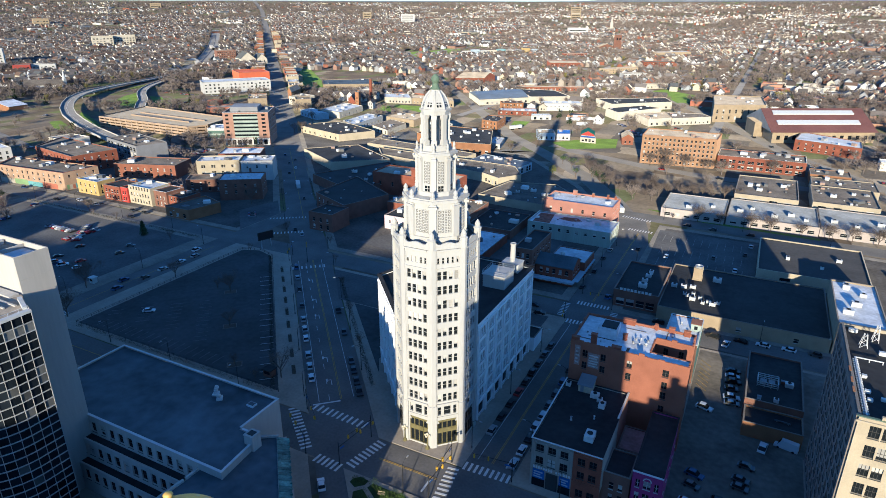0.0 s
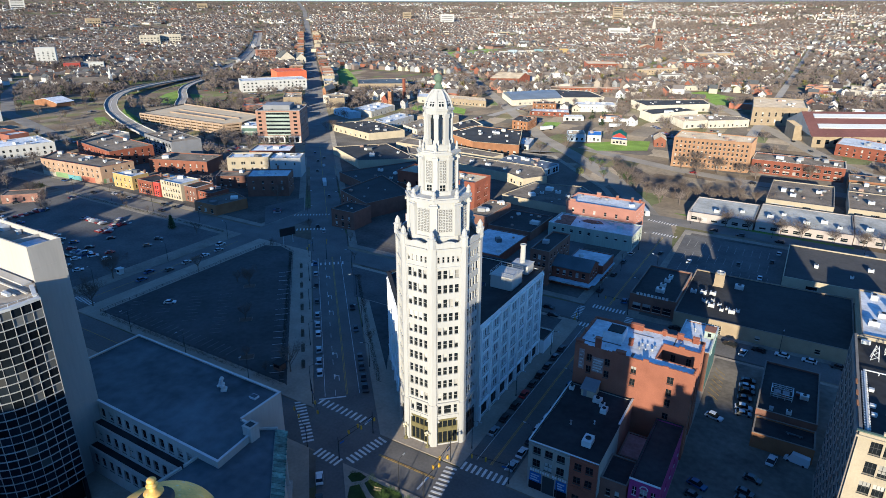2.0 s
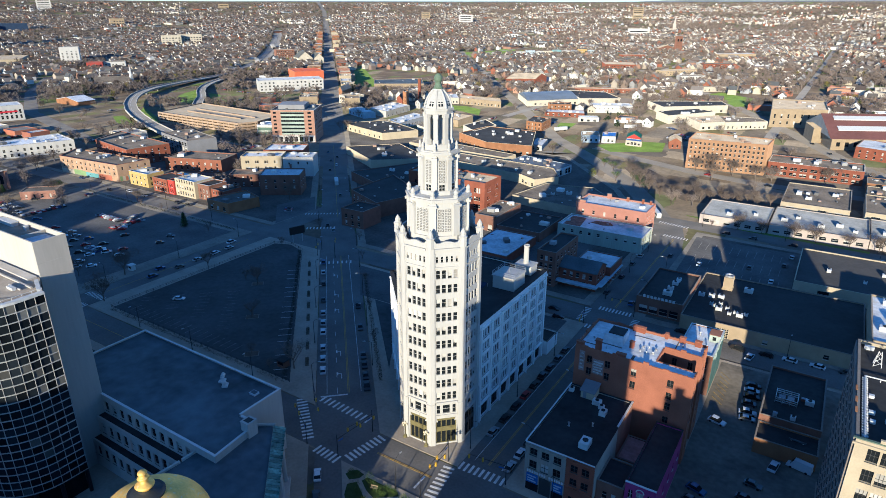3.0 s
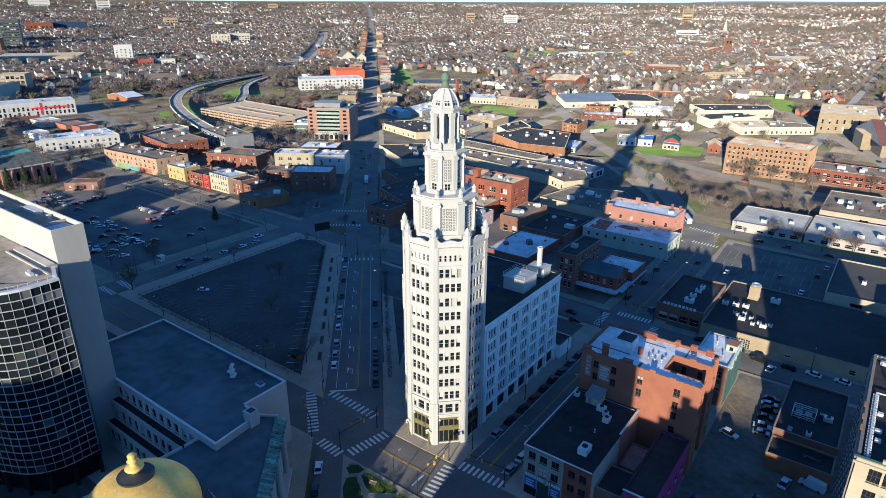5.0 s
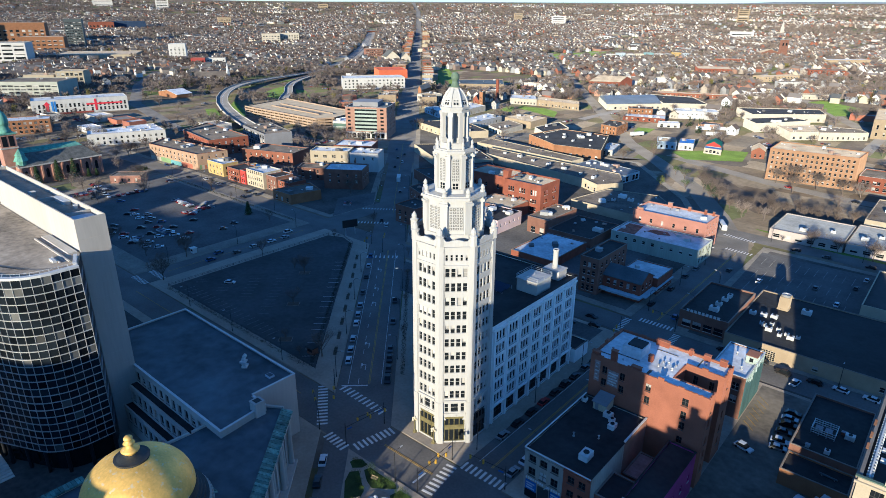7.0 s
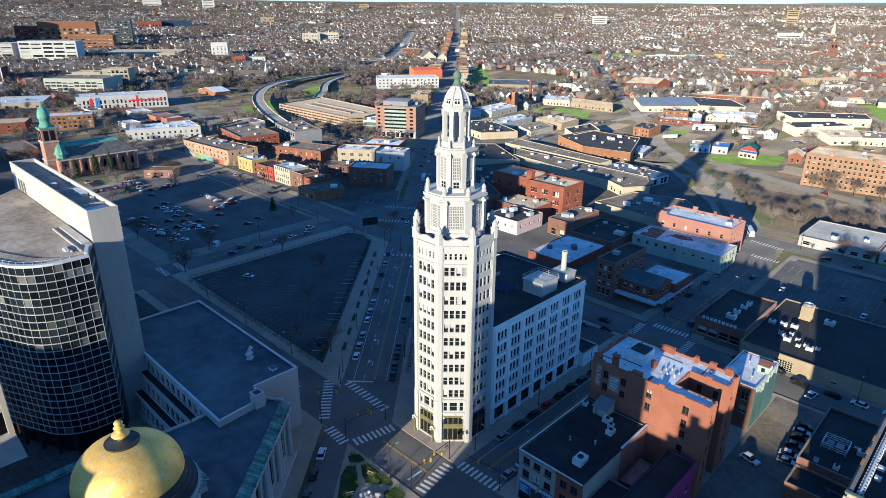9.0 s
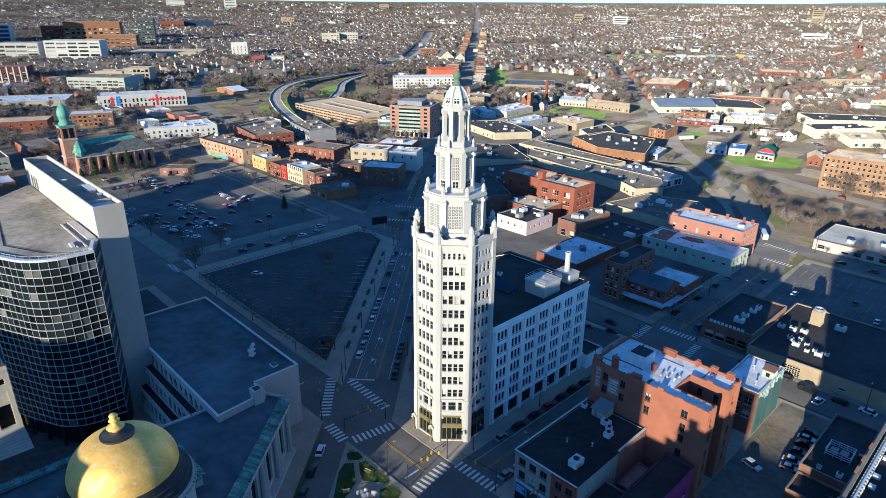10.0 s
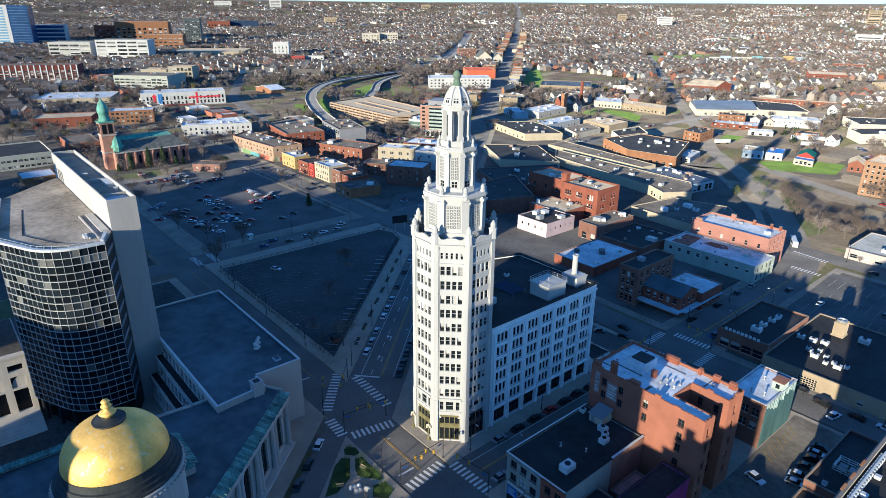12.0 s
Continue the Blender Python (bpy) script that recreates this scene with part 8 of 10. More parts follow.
gabled("brick_house", "small orange brick gabled house beside the warehouse", [(-106, 544), (-97, 547), (-102, 566), (-111, 562)], 6, 3, BRICK_SALMON, ROOF_TAN, {0: (2, 1, 1.2, F1)})
building("brick_block", "orange brick corner block with flat roof", [(-246, 560), (-228, 556), (-232, 588), (-252, 590)], 8, BRICK_ORANGE, ROOF_DARK, {0: (4, 1, 1.4, F2), 1: (6, 1, 1.4, F2)}, 0.6)
building("garage_row", "white garages with low roof", [(-204, 478), (-192, 476), (-199, 504), (-210, 506)], 4, WHITE_DIM, ROOF_PALE, {0: (2, 1, 2.6, [(0.3, 2.6)]), 1: (5, 1, 2.6, [(0.3, 2.6)])}, 0.3)
building("brick_flats", "broad red brick flats with a flat roof", [(-385, 1200), (-333, 1222), (-358, 1282), (-412, 1260)], 13, BRICK_RED, ROOF_TAN, {0: (12, 1, 2, F3)}, 0.5)
building("brick_row", "long low red brick row", [(-239, 1371), (-183, 1396), (-195, 1428), (-251, 1403)], 9, BRICK_RED, ROOF_GREY, {0: (12, 1, 2, F2)}, 0.5)
building("long_store", "long tan store with a pale roof", [(-261, 1648), (-189, 1714), (-205, 1740), (-277, 1674)], 12, BRICK_TAN, ROOF_PALE, {0: (14, 1, 2, F2)}, 0.5)
building("brick_row", "tan brick row with a flat roof", [(-269, 1172), (-227, 1244), (-245, 1258), (-287, 1188)], 8, BRICK_TAN, ROOF_TAN, {0: (12, 1, 2, F2)}, 0.5)
building("white_block", "white painted block with small windows", [(-221, 1093), (-189, 1120), (-200, 1135), (-232, 1108)], 9, WHITE_DIM, ROOF_GREY, {0: (7, 1, 1.6, F2)}, 0.5)
building("long_store", "low cream store beside the lawn", [(-164, 974), (-133, 992), (-139, 1004), (-170, 986)], 6, PALE_CREAM, ROOF_GREY, {0: (6, 1, 1.6, F1)}, 0.4)
building("brick_flats", "long red brick flats", [(-446, 1494), (-400, 1526), (-412, 1545), (-458, 1512)], 12, BRICK_RED, ROOF_TAN, {0: (12, 1, 2, F3)}, 0.5)
gabled("chapel", "white chapel with grey pitched roof", [(-914, 567), (-950, 590), (-975, 550), (-942, 527)], 7, 6, WHITE_DIM, ROOF_GREY, {3: (6, 1, 1.4, F1)})
sp_ = thing("chapel_spire", -925, 577, 0, "slim white chapel spire", "spire")
mb = MB()
mb.box(-927, 575, 0, -923, 579, 14)
part("base", mb, WHITE_DIM, sp_)
mb = MB()
mb.lathe([(2.2, 14), (0.1, 27)], 6, -925, 577)
part("spire", mb, WHITE_METAL, sp_)
building("brick_flats", "low red and white flats", [(-1263, 694), (-1216, 744), (-1240, 762), (-1287, 712)], 9, BRICK_RED, ROOF_PALE, {0: (10, 1, 3, F2)}, 0.5)
gabled("tent_hall", "brick shelter with a broad white pitched roof", [(-816, 407), (-766, 407), (-770, 430), (-820, 430)], 5, 4, BRICK_ORANGE, ROOF_WHITE)
for x, y, d in ((-178, 642, 20), (-165, 652, 20), (-160, 618, 25), (-176, 660, 20), (-214, 570, 60)):
    tr_ = thing("trailer", x, y, 0.05, "white box trailer parked in a yard", "trailer", "box trailers", turn=d)
    mb = MB()
    mb.box(-7, -1.3, 1.1, 7, 1.3, 4.0)
    part("box", mb, WHITE_METAL, tr_, local=True)
    for k in (-5, -3.8, 4.5):
        mb = MB()
        mb.box(k - 0.5, -1.25, 0, k + 0.5, 1.25, 1.09)
        part("axle", mb, RUBBER, tr_, local=True)
# large blocks near the skyline
for x, y, g, hh, w in ((-3794, 1896, 110, 49, 70), (-4049, 1664, 120, 32, 105), (-1619, 2765, 46, 42, 66), (-975, 3421, 65, 58, 52), (-1928, 2875, 59, 38, 44), (-3300, 2700, 108, 34, 60), (-700, 2500, 18, 26, 80)):
    c_, s_ = y / math.hypot(x, y), -x / math.hypot(x, y)
    q = [(x - c_ * w / 2, y - s_ * w / 2), (x + c_ * w / 2, y + s_ * w / 2), (x + c_ * w / 2 - s_ * 20, y + s_ * w / 2 + c_ * 20), (x - c_ * w / 2 - s_ * 20, y - s_ * w / 2 + c_ * 20)]
    building("tower_block", "pale apartment block near the skyline", q, g + hh, (BRICK_TAN, WHITE_DIM)[w > 60], ROOF_GREY, {0: (1, 1, w * 0.8, [(g + 6 + 9 * k, 3.2) for k in range(int(hh / 9))])}, 1.0, group="far blocks")
# blue glass hospital tower
bt = thing("hospital_tower", -2085, 290, 0, "white hospital tower with dark blue glass face", "building")
BLUEG = mat("blue_curtain_glass", (0.025, 0.06, 0.15), 0.2, 0.3, 0.05, 0.3, bump=0)
mb = MB()
mb.prism([(-2110, 190), (-2067, 279), (-2103, 296), (-2146, 207)], 0, 113)
part("wall", mb, WHITE_DIM, bt)
for k in range(14):
    mb = MB()
    mb.along((-2110, 190), (-2067, 279), 58, 90, 12 + 7 * k, 15.8 + 7 * k, 0.0, 0.6)
    part("window_band", mb, mat("pale_blue_glass", (0.16, 0.30, 0.42), 0.25, 0.2, bump=0), bt)
mb = MB()
mb.prism([(-2066.9, 279.1), (-2046, 323), (-2082, 340), (-2102.9, 296.1)], 0, 112)
part("glass_face", mb, BLUEG, bt, "dark blue glass face")
for k in range(14):
    mb = MB()
    mb.along((-2066.9, 279.1), (-2046, 323), 4, 44, 14 + 7 * k, 14.9 + 7 * k, 0.02, 0.6)
    part("floor_band", mb, mat("blue_floor_band", (0.10, 0.17, 0.28), 0.5, 0.2), bt)
mb = MB()
mb.prism([(-2181, 344), (-2147, 422), (-2184, 438), (-2218, 360)], 0, 60)
part("wing", mb, WHITE_DIM, bt)
for k in range(4):
    mb = MB()
    mb.along((-2181, 344), (-2147, 422), 3, 82, 18 + 11 * k, 25 + 11 * k, 0.02, 0.6)
    part("window_band", mb, BLUEG, bt)

# red and blue signs on the white clinic
cs = thing("clinic_sign", -730, 279, 0, "red arrow, red cross and blue bars on the clinic wall", "sign")
p0, p1 = (-743, 234), (-717, 324)
for nm, mt, prof in (("arrow", "sign_red", [(13, 3.5), (16, 3.5), (16, 10.5), (17.6, 10.5), (14.5, 14), (11.4, 10.5), (13, 10.5)]), ("bar", "sign_blue", [(18.5, 3), (20.5, 3), (20.5, 14), (18.5, 14)]), ("bar", "sign_blue", [(21.2, 3), (23, 3), (23, 14), (21.2, 14)]), ("cross_upright", "sign_red", [(60, 2.5), (62.2, 2.5), (62.2, 14.5), (60, 14.5)]), ("cross_beam", "sign_red", [(52, 8.4), (88, 8.4), (88, 10), (52, 10)]), ("base", "sign_brick", [(0.5, 0.1), (58, 0.1), (58, 1.9), (0.5, 1.9)])):
    mb = MB()
    y = 0.1 if nm != "cross_beam" else 0.32
    plate(mb, p0, p1, prof, y, y + 0.2)
    part(nm, mb, mat(mt, {"sign_red": (0.55, 0.03, 0.05), "sign_blue": (0.05, 0.2, 0.5), "sign_brick": (0.2, 0.05, 0.04)}[mt], 0.6), cs)
# pale piers of the brick lofts
p0, p1 = (-1148, 115), (-1096, 241)
lp = thing("loft_pier", -1122, 178, 0, "row of white-painted concrete piers on the brick lofts", "pier")
for k in range(17):
    mb = MB()
    mb.along(p0, p1, 0.4 + 8.35 * k, 2.0 + 8.35 * k, 0, 24.4, 0.02, 0.7)
    part("pier", mb, WHITE_METAL, lp)

# stone church with a steep dark roof beside the avenue, townhouses and a brick church among the houses
gabled("stone_church", "cream stone church with a steep dark slate roof", [(-1008, 1018), (-990, 1043), (-1030, 1068), (-1048, 1043)], 11, 13, PALE_CREAM, SLATE, {0: (3, 1, 2.4, [(3, 5)])})
gabled("stone_church", "cream stone transept with a steep dark slate roof", [(-988, 1046), (-976, 1063), (-1010, 1086), (-1022, 1069)], 10, 10, PALE_CREAM, SLATE, {0: (2, 1, 2.0, [(3, 4)])})
TOWN = [WHITE_DIM, LIGHTBLUE, WHITE_DIM, PALE_CREAM, mat("teal_cladding_paint", (0.22, 0.36, 0.38), 0.8, 0.15), WHITE_DIM, GREY_CLAD, mat("ochre_cladding", (0.48, 0.34, 0.13), 0.8, 0.15), LIGHTBLUE]
for k in range(9):
    x, y = -694 + 15.2 * k, 1459 + 19.8 * k
    building("townhouse", "three-storey townhouse block with bright cladding", [(x, y), (x + 12.4, y + 16.2), (x + 2, y + 25), (x - 10.4, y + 8.8)], 12.5 + 2.5 * (k % 3 == 1), TOWN[k], ROOF_PALE, {0: (4, 1, 2.2, [(2, 2), (5.6, 2), (9.2, 2)])}, 0.5, group="bright townhouses")
building("church_tower", "tall square red brick church tower", [(-397, 1800), (-383, 1810), (-389, 1818), (-403, 1808)], 44, BRICK_BROWN, ROOF_GREY, {0: (2, 1, 4, [(32, 7)])}, 1.5)
gabled("brick_church", "red brick church with pitched roof", [(-443, 1809), (-406, 1838), (-421, 1858), (-458, 1829)], 13, 8, BRICK_BROWN, ROOF_TAN)
sp2 = thing("church_spire", -630, 2756, 30, "slim pale stone church spire", "spire")
mb = MB()
mb.lathe([(6.5, 28), (6.5, 58), (5, 60), (0.3, 84)], 8, -630, 2756)
part("spire", mb, STONE, sp2)

# brick blocks lining the avenue into the distance
AR = random.Random(31)
for side, o0 in ((-1, 0.0), (1, 24.0)):
    d = 560.0 if side < 0 else 600.0
    while d < 2500:
        ln, dp = AR.uniform(16, 42), AR.uniform(14, 26)
        if AR.random() < 0.72:
            a0, a1 = o0 + side * 4, o0 + side * (4 + dp)
            q = [av(d, min(a0, a1)), av(d, max(a0, a1)), av(d + ln, max(a0, a1)), av(d + ln, min(a0, a1))]
            cx, cy = (q[0][0] + q[2][0]) / 2, (q[0][1] + q[2][1]) / 2
            if all(math.hypot(cx - fx, cy - fy) > fr + 14 for fx, fy, fr in FOOT):
                building("brick_block", "flat-roofed brick block lining the avenue", q, AR.choice((6.5, 9, 9, 12)) + terrain(cx, cy), AR.choice((BRICK_RED, BRICK_ORANGE, BRICK_TAN, BRICK_SALMON, CREAM)), AR.choice((ROOF_GREY, ROOF_TAN, ROOF_PALE)), None, 0.6, group="avenue blocks")
        d += ln + AR.uniform(1, 18)

# ---- rooftop plant ----
def make_unit(sx, sy, sz, label):
    u = thing("air_conditioner", 0, 0, 0, label, "air conditioner", "rooftop units")
    b = MB()
    b.box(-sx / 2, -sy / 2, 0.15, sx / 2, sy / 2, sz)
    b.box(-sx / 2 + 0.1, -sy / 2 + 0.1, 0, -sx / 2 + 0.3, sy / 2 - 0.1, 0.15)
    b.box(sx / 2 - 0.3, -sy / 2 + 0.1, 0, sx / 2 - 0.1, sy / 2 - 0.1, 0.15)
    housing = part("housing", b, WHITE_METAL, u, local=True)
    b = MB()
    b.lathe([(min(sx, sy) * 0.32, sz), (min(sx, sy) * 0.32, sz + 0.18), (min(sx, sy) * 0.28, sz + 0.18), (min(sx, sy) * 0.28, sz + 0.05)], 12)
    part("fan", b, BLACK_METAL, housing, local=True)
    b = MB()
    for k in range(4):
        b.box(-sx / 2 + 0.2, -sy / 2 - 0.03, 0.35 + k * 0.22, sx / 2 - 0.2, -sy / 2, 0.45 + k * 0.22)
    part("louvre", b, STEEL, housing, local=True)
    return u


units = [make_unit(2.2, 1.6, 1.4, "white boxy rooftop air conditioner"), make_unit(3.2, 2.2, 1.8, "large white boxy rooftop air conditioner"), make_unit(1.3, 1.3, 1.1, "small white rooftop air conditioner")]
UN = random.Random(5)
first_unit = [True] * 3


def roof_unit(x, y, z, k, turn=0):
    if first_unit[k]:
        first_unit[k] = False
        units[k].matrix_basis = pose(x, y, z, 0, 0, turn)
    else:
        copy_thing(units[k], pose(x, y, z, 0, 0, turn))


for x, y, z, k in ((-24, 123, 13.26, 1), (-24.5, 137, 13.26, 0), (-27.2, 140.2, 13.46, 0), (-35.0, 142.5, 13.46, 2), (-25.6, 139, 13.46, 2), (-31.4, 233.1, 6.66, 1), (-31.6, 238.9, 6.66, 0), (-31.1, 244.4, 6.66, 0), (-30.7, 248.6, 6.66, 0),
                   (-17.1, 244, 5.06, 0), (-13.8, 244.8, 5.06, 0), (-12.7, 233.4, 5.06, 0), (-12.9, 238.5, 5.06, 2), (-10.1, 235.8, 5.06, 2), (-8.8, 231.6, 5.06, 2), (-7.0, 233.6, 5.06, 2), (-5.4, 231.6, 5.06, 0), (-3.5, 233.8, 5.06, 2), (-5.7, 256, 5.06, 1), (-15.9, 237, 5.06, 2), (-20.7, 243.3, 5.06, 0), (-14.9, 236.0, 5.06, 2),
                   (-29, 359, 4.86, 1), (-17, 366, 4.86, 0), (-3, 364, 4.86, 1), (3, 372, 4.86, 0), (14, 362, 4.86, 1), (22, 368, 4.86, 1), (29, 362, 4.86, 0), (42, 366, 4.86, 1), (52, 362, 4.86, 0), (63, 370, 4.86, 1), (20, 296, 5.46, 0), (33, 290, 5.46, 2),
                   (40, 302, 5.46, 0), (5, 410, 6.46, 1), (18, 425, 6.46, 1), (44, 415, 6.46, 1), (55, 425, 6.46, 0), (-65, 165, 31, 2), (-70, 143, 30.7, 1), (-84, 150, 30.7, 0), (-80, 160, 30.7, 2), 
                   (-230, 400, 5.86, 1), (-215, 395, 5.86, 0), (-200, 392, 5.86, 1), (-185, 388, 5.86, 1), (-170, 384, 5.86, 0), (-158, 380, 5.86, 1), (-245, 402, 5.86, 0), (-178, 420, 5.46, 0), (-168, 418, 5.46, 1),
                   (-250, 470, 8.26, 0), (-238, 478, 8.26, 1), (-225, 470, 8.26, 0), (-215, 482, 8.26, 0), (-232, 492, 8.26, 1), (-205, 462, 8.26, 2), (-245, 490, 8.26, 0), (-240, 335, 6.06, 1), (-228, 345, 6.06, 1), (-222, 322, 6.06, 0),
                   (-290, 385, 6.06, 1), (-275, 372, 6.06, 1), (-262, 388, 6.06, 0), (-360, 468, 6.06, 0), (-345, 472, 6.06, 0), (-335, 460, 6.06, 1), (-375, 478, 6.06, 2), (-118, 350, 4.86, 1), (-110, 345, 4.86, 0), (-126, 344, 4.86, 0),
                   (-440, 240, 11.26, 0), (-420, 238, 11.26, 2), (-405, 242, 11.26, 0), (-470, 282, 12.46, 1), (-450, 280, 12.46, 0), (-165, 315, 16.46, 0), (-158, 312, 16.46, 2), (-195, 328, 13.06, 0), (-520, 250, 9.46, 1), (-530, 262, 9.46, 0),
                   (19.8, 182.4, 6.06, 0), (16.5, 172.4, 6.06, 2), (38, 130, 39.26, 1), (44, 122, 39.26, 0), (40, 240, 11.56, 1), (37, 232, 11.56, 1), (43, 250, 11.56, 0), (38, 256, 11.56, 1), (-180, 46, 48.9, 2)):
    roof_unit(x, y, z, k, UN.choice((0, 0, 90, 4)))
ct = thing("cooling_tower", -13.3, 256, 5.06, "tall rounded tan cooling tower on the workshop roof", "cooling tower")
b = MB()
b.box(-15.2, 253.8, 5.06, -11.4, 258.2, 5.6)
b.box(-15.0, 254.0, 5.6, -11.6, 258.0, 10.2)
part("casing", b, BRICK_TAN, ct)
b = MB()
b.lathe([(1.5, 10.2), (1.6, 10.9), (1.35, 10.9), (1.3, 10.3)], 16, -13.3, 256)
part("fan_cowl", b, STEEL, ct)

# ---- vehicles ----
def make_car(body, name, label, L=4.5, W=1.8, H=1.45, van=False):
    c = thing(name, 0, 0, 0, label, "van" if van else "car", "parked cars")
    h = W / 2
    b = MB()
    hood = 0.86 if not van else 1.15
    ring = lambda y, s: [(-L / 2, y, 0.32), (L / 2, y, 0.32), (L / 2 + 0.02, y, 0.62), (L / 2 - 0.15, y, hood - 0.08), (L * 0.22, y, hood), (-L * 0.36, y, hood + 0.04), (-L / 2 + 0.06, y, hood - 0.02), (-L / 2 - 0.02, y, 0.6)]
    b.solid(ring(-h, 1), ring(h, 1))
    part("body", b, body, c, local=True)
    g = MB()
    if van:
        lo, hi = [(-L * 0.49, hood), (L * 0.34, hood)], [(-L * 0.48, H), (L * 0.22, H)]
    else:
        lo, hi = [(-L * 0.42, hood + 0.02), (L * 0.24, hood)], [(-L * 0.27, H - 0.05), (L * 0.06, H - 0.05)]
    z0, z1 = lo[0][1], hi[0][1]
    low = [(lo[0][0], -h + 0.06, z0), (lo[1][0], -h + 0.06, z0), (lo[1][0], h - 0.06, z0), (lo[0][0], h - 0.06, z0)]
    hig = [(hi[0][0], -h + 0.24, z1), (hi[1][0], -h + 0.24, z1), (hi[1][0], h - 0.24, z1), (hi[0][0], h - 0.24, z1)]
    g.solid(low, hig)
    cabin = part("cabin", g, body if van else GLASS, c, "" if van else "dark tinted windows", local=True)
    r = MB()
    r.box(hi[0][0] - 0.03, -h + 0.22, z1, hi[1][0] + 0.05, h - 0.22, z1 + 0.06)
    part("roof", r, body, cabin, local=True)
    if van:
        g = MB()
        g.solid([(L * 0.345, -h + 0.1, hood + 0.05), (L * 0.36, -h + 0.1, hood + 0.05), (L * 0.36, h - 0.1, hood + 0.05), (L * 0.345, h - 0.1, hood + 0.05)], [(L * 0.235, -h + 0.28, H - 0.1), (L * 0.25, -h + 0.28, H - 0.1), (L * 0.25, h - 0.28, H - 0.1), (L * 0.235, h - 0.28, H - 0.1)])
        part("windscreen", g, GLASS, c, local=True)
    for sx in (-0.31, 0.31):
        for sy in (-1, 1):
            w = MB()
            w.tube((L * sx, sy * (h - 0.2), 0.33), (L * sx, sy * (h + 0.01), 0.33), 0.33, 0.33, 12)
            part("wheel", w, RUBBER, c, local=True)
    return c


def paint(name, col, rough=0.35, metal=0.0):
    return mat(name, col, rough, 0.05, bump=0, spec=0.5, metal=metal)


CARS = [make_car(paint("white_car_paint", (0.62, 0.63, 0.64)), "car", "white saloon car parked on asphalt"), make_car(paint("silver_car_paint", (0.36, 0.37, 0.38), 0.3, 0.5), "car", "silver saloon car parked on asphalt"),
        make_car(paint("black_car_paint", (0.012, 0.012, 0.014)), "car", "black saloon car parked on asphalt"), make_car(paint("grey_car_paint", (0.09, 0.095, 0.10), 0.3, 0.4), "car", "dark grey hatchback parked on asphalt", 4.2, 1.8, 1.55),
        make_car(paint("red_car_paint", (0.30, 0.02, 0.018)), "car", "dark red saloon car parked on asphalt"), make_car(paint("blue_car_paint", (0.03, 0.07, 0.18)), "car", "dark blue estate car parked on asphalt", 4.7, 1.85, 1.65),
        make_car(MATS["white_car_paint"], "car", "white sport utility car parked on asphalt", 4.8, 1.95, 1.75), make_car(MATS["black_car_paint"], "car", "black sport utility car parked on asphalt", 4.8, 1.95, 1.75),
        make_car(MATS["white_car_paint"], "van", "long white delivery van parked in a yard", 5.8, 2.0, 2.5, True)]
used = set()


def car(k, x, y, deg, z=0.09):
    if k not in used:
        used.add(k)
        CARS[k].matrix_basis = pose(x, y, z, 0, 0, deg)
    else:
        copy_thing(CARS[k], pose(x, y, z, 0, 0, deg))


CR = random.Random(11)
AVD = math.degrees(math.atan2(GY, GX))
mixed = lambda: CR.choice((0, 0, 1, 1, 2, 2, 3, 3, 4, 5, 6, 7))
for s in (59, 66, 73.5, 85, 92, 100, 112, 128, 140, 152):
    p = av(s, 4.0)
    car({59: 0, 85: 0, 92: 1}.get(s, CR.choice((2, 3, 5, 1))), p[0], p[1], AVD)
for s in (47.5, 53.5, 60, 66, 86, 104):
    p = av(s, 17.4)
    car(CR.choice((2, 7, 5, 3)), p[0], p[1], AVD + 180)
for s, o, k in ((196, 9, 1), (205, 6, 2), (262, 14, 3), (330, 8, 2), (345, 13, 0), (360, 9, 3), (372, 14, 2), (390, 7, 5)):
    p = av(s, o)
    car(k, p[0], p[1], AVD)
for i, y in enumerate((131, 138, 145, 151.5, 158, 164, 170, 176.5, 183)):
    car((1, 2, 2, 4, 2, 7, 2, 3, 2)[i], -52.2, y, 90)
for x, y, k in ((-81, 92.3, 0), (-76, 86.5, 2), (-71, 81, 3), (-66, 75, 2)):
    car(k, x, y, AVD)
for x, y in ((-352, 158), (-329, 156), (-312, 151), (-307, 155), (-301, 150.5), (-297, 156), (-290, 150.5), (-284, 156), (-278, 151), (-272, 150.5), (-269, 157), (-263, 151.5), (-287, 169), (-292, 134), (-287, 131.5), (-281, 134.5), (-276, 131), (-271, 137),
             (-266, 133), (-261, 137), (-295, 144), (-320, 152), (-315, 157), (-324, 150), (-304, 133), (-309, 136), (-298, 130), (-282, 143), (-275, 144)):
    car(mixed(), x, y, 62 + CR.uniform(-4, 4), 0.175)
for x, y, d in ((-370, 150, 30), (-374, 158, 25), (-366, 174, 20), (-394, 177, 60), (-395, 184, 55), (-391, 156, 60), (-266, 181, 40), (-262, 172, 60), (-198, 137, 35)):
    car(CR.choice((0, 6, 1, 3)), x, y, d, 0.175)
for x, y, d in ((-305, 220, 0), (-315, 220, 0), (-345, 218, 0), (-362, 219, 0), (-306, 212, 0), (-421, 221, 5), (-376, 214, 0), (-227.5, 178, 90), (-227.3, 186, 90), (-227.5, 168, 90), (-226.8, 158, 90), (-227.4, 145, 90), (-233, 192, 90), (-232.5, 152, 90)):
    car(mixed(), x, y, d)
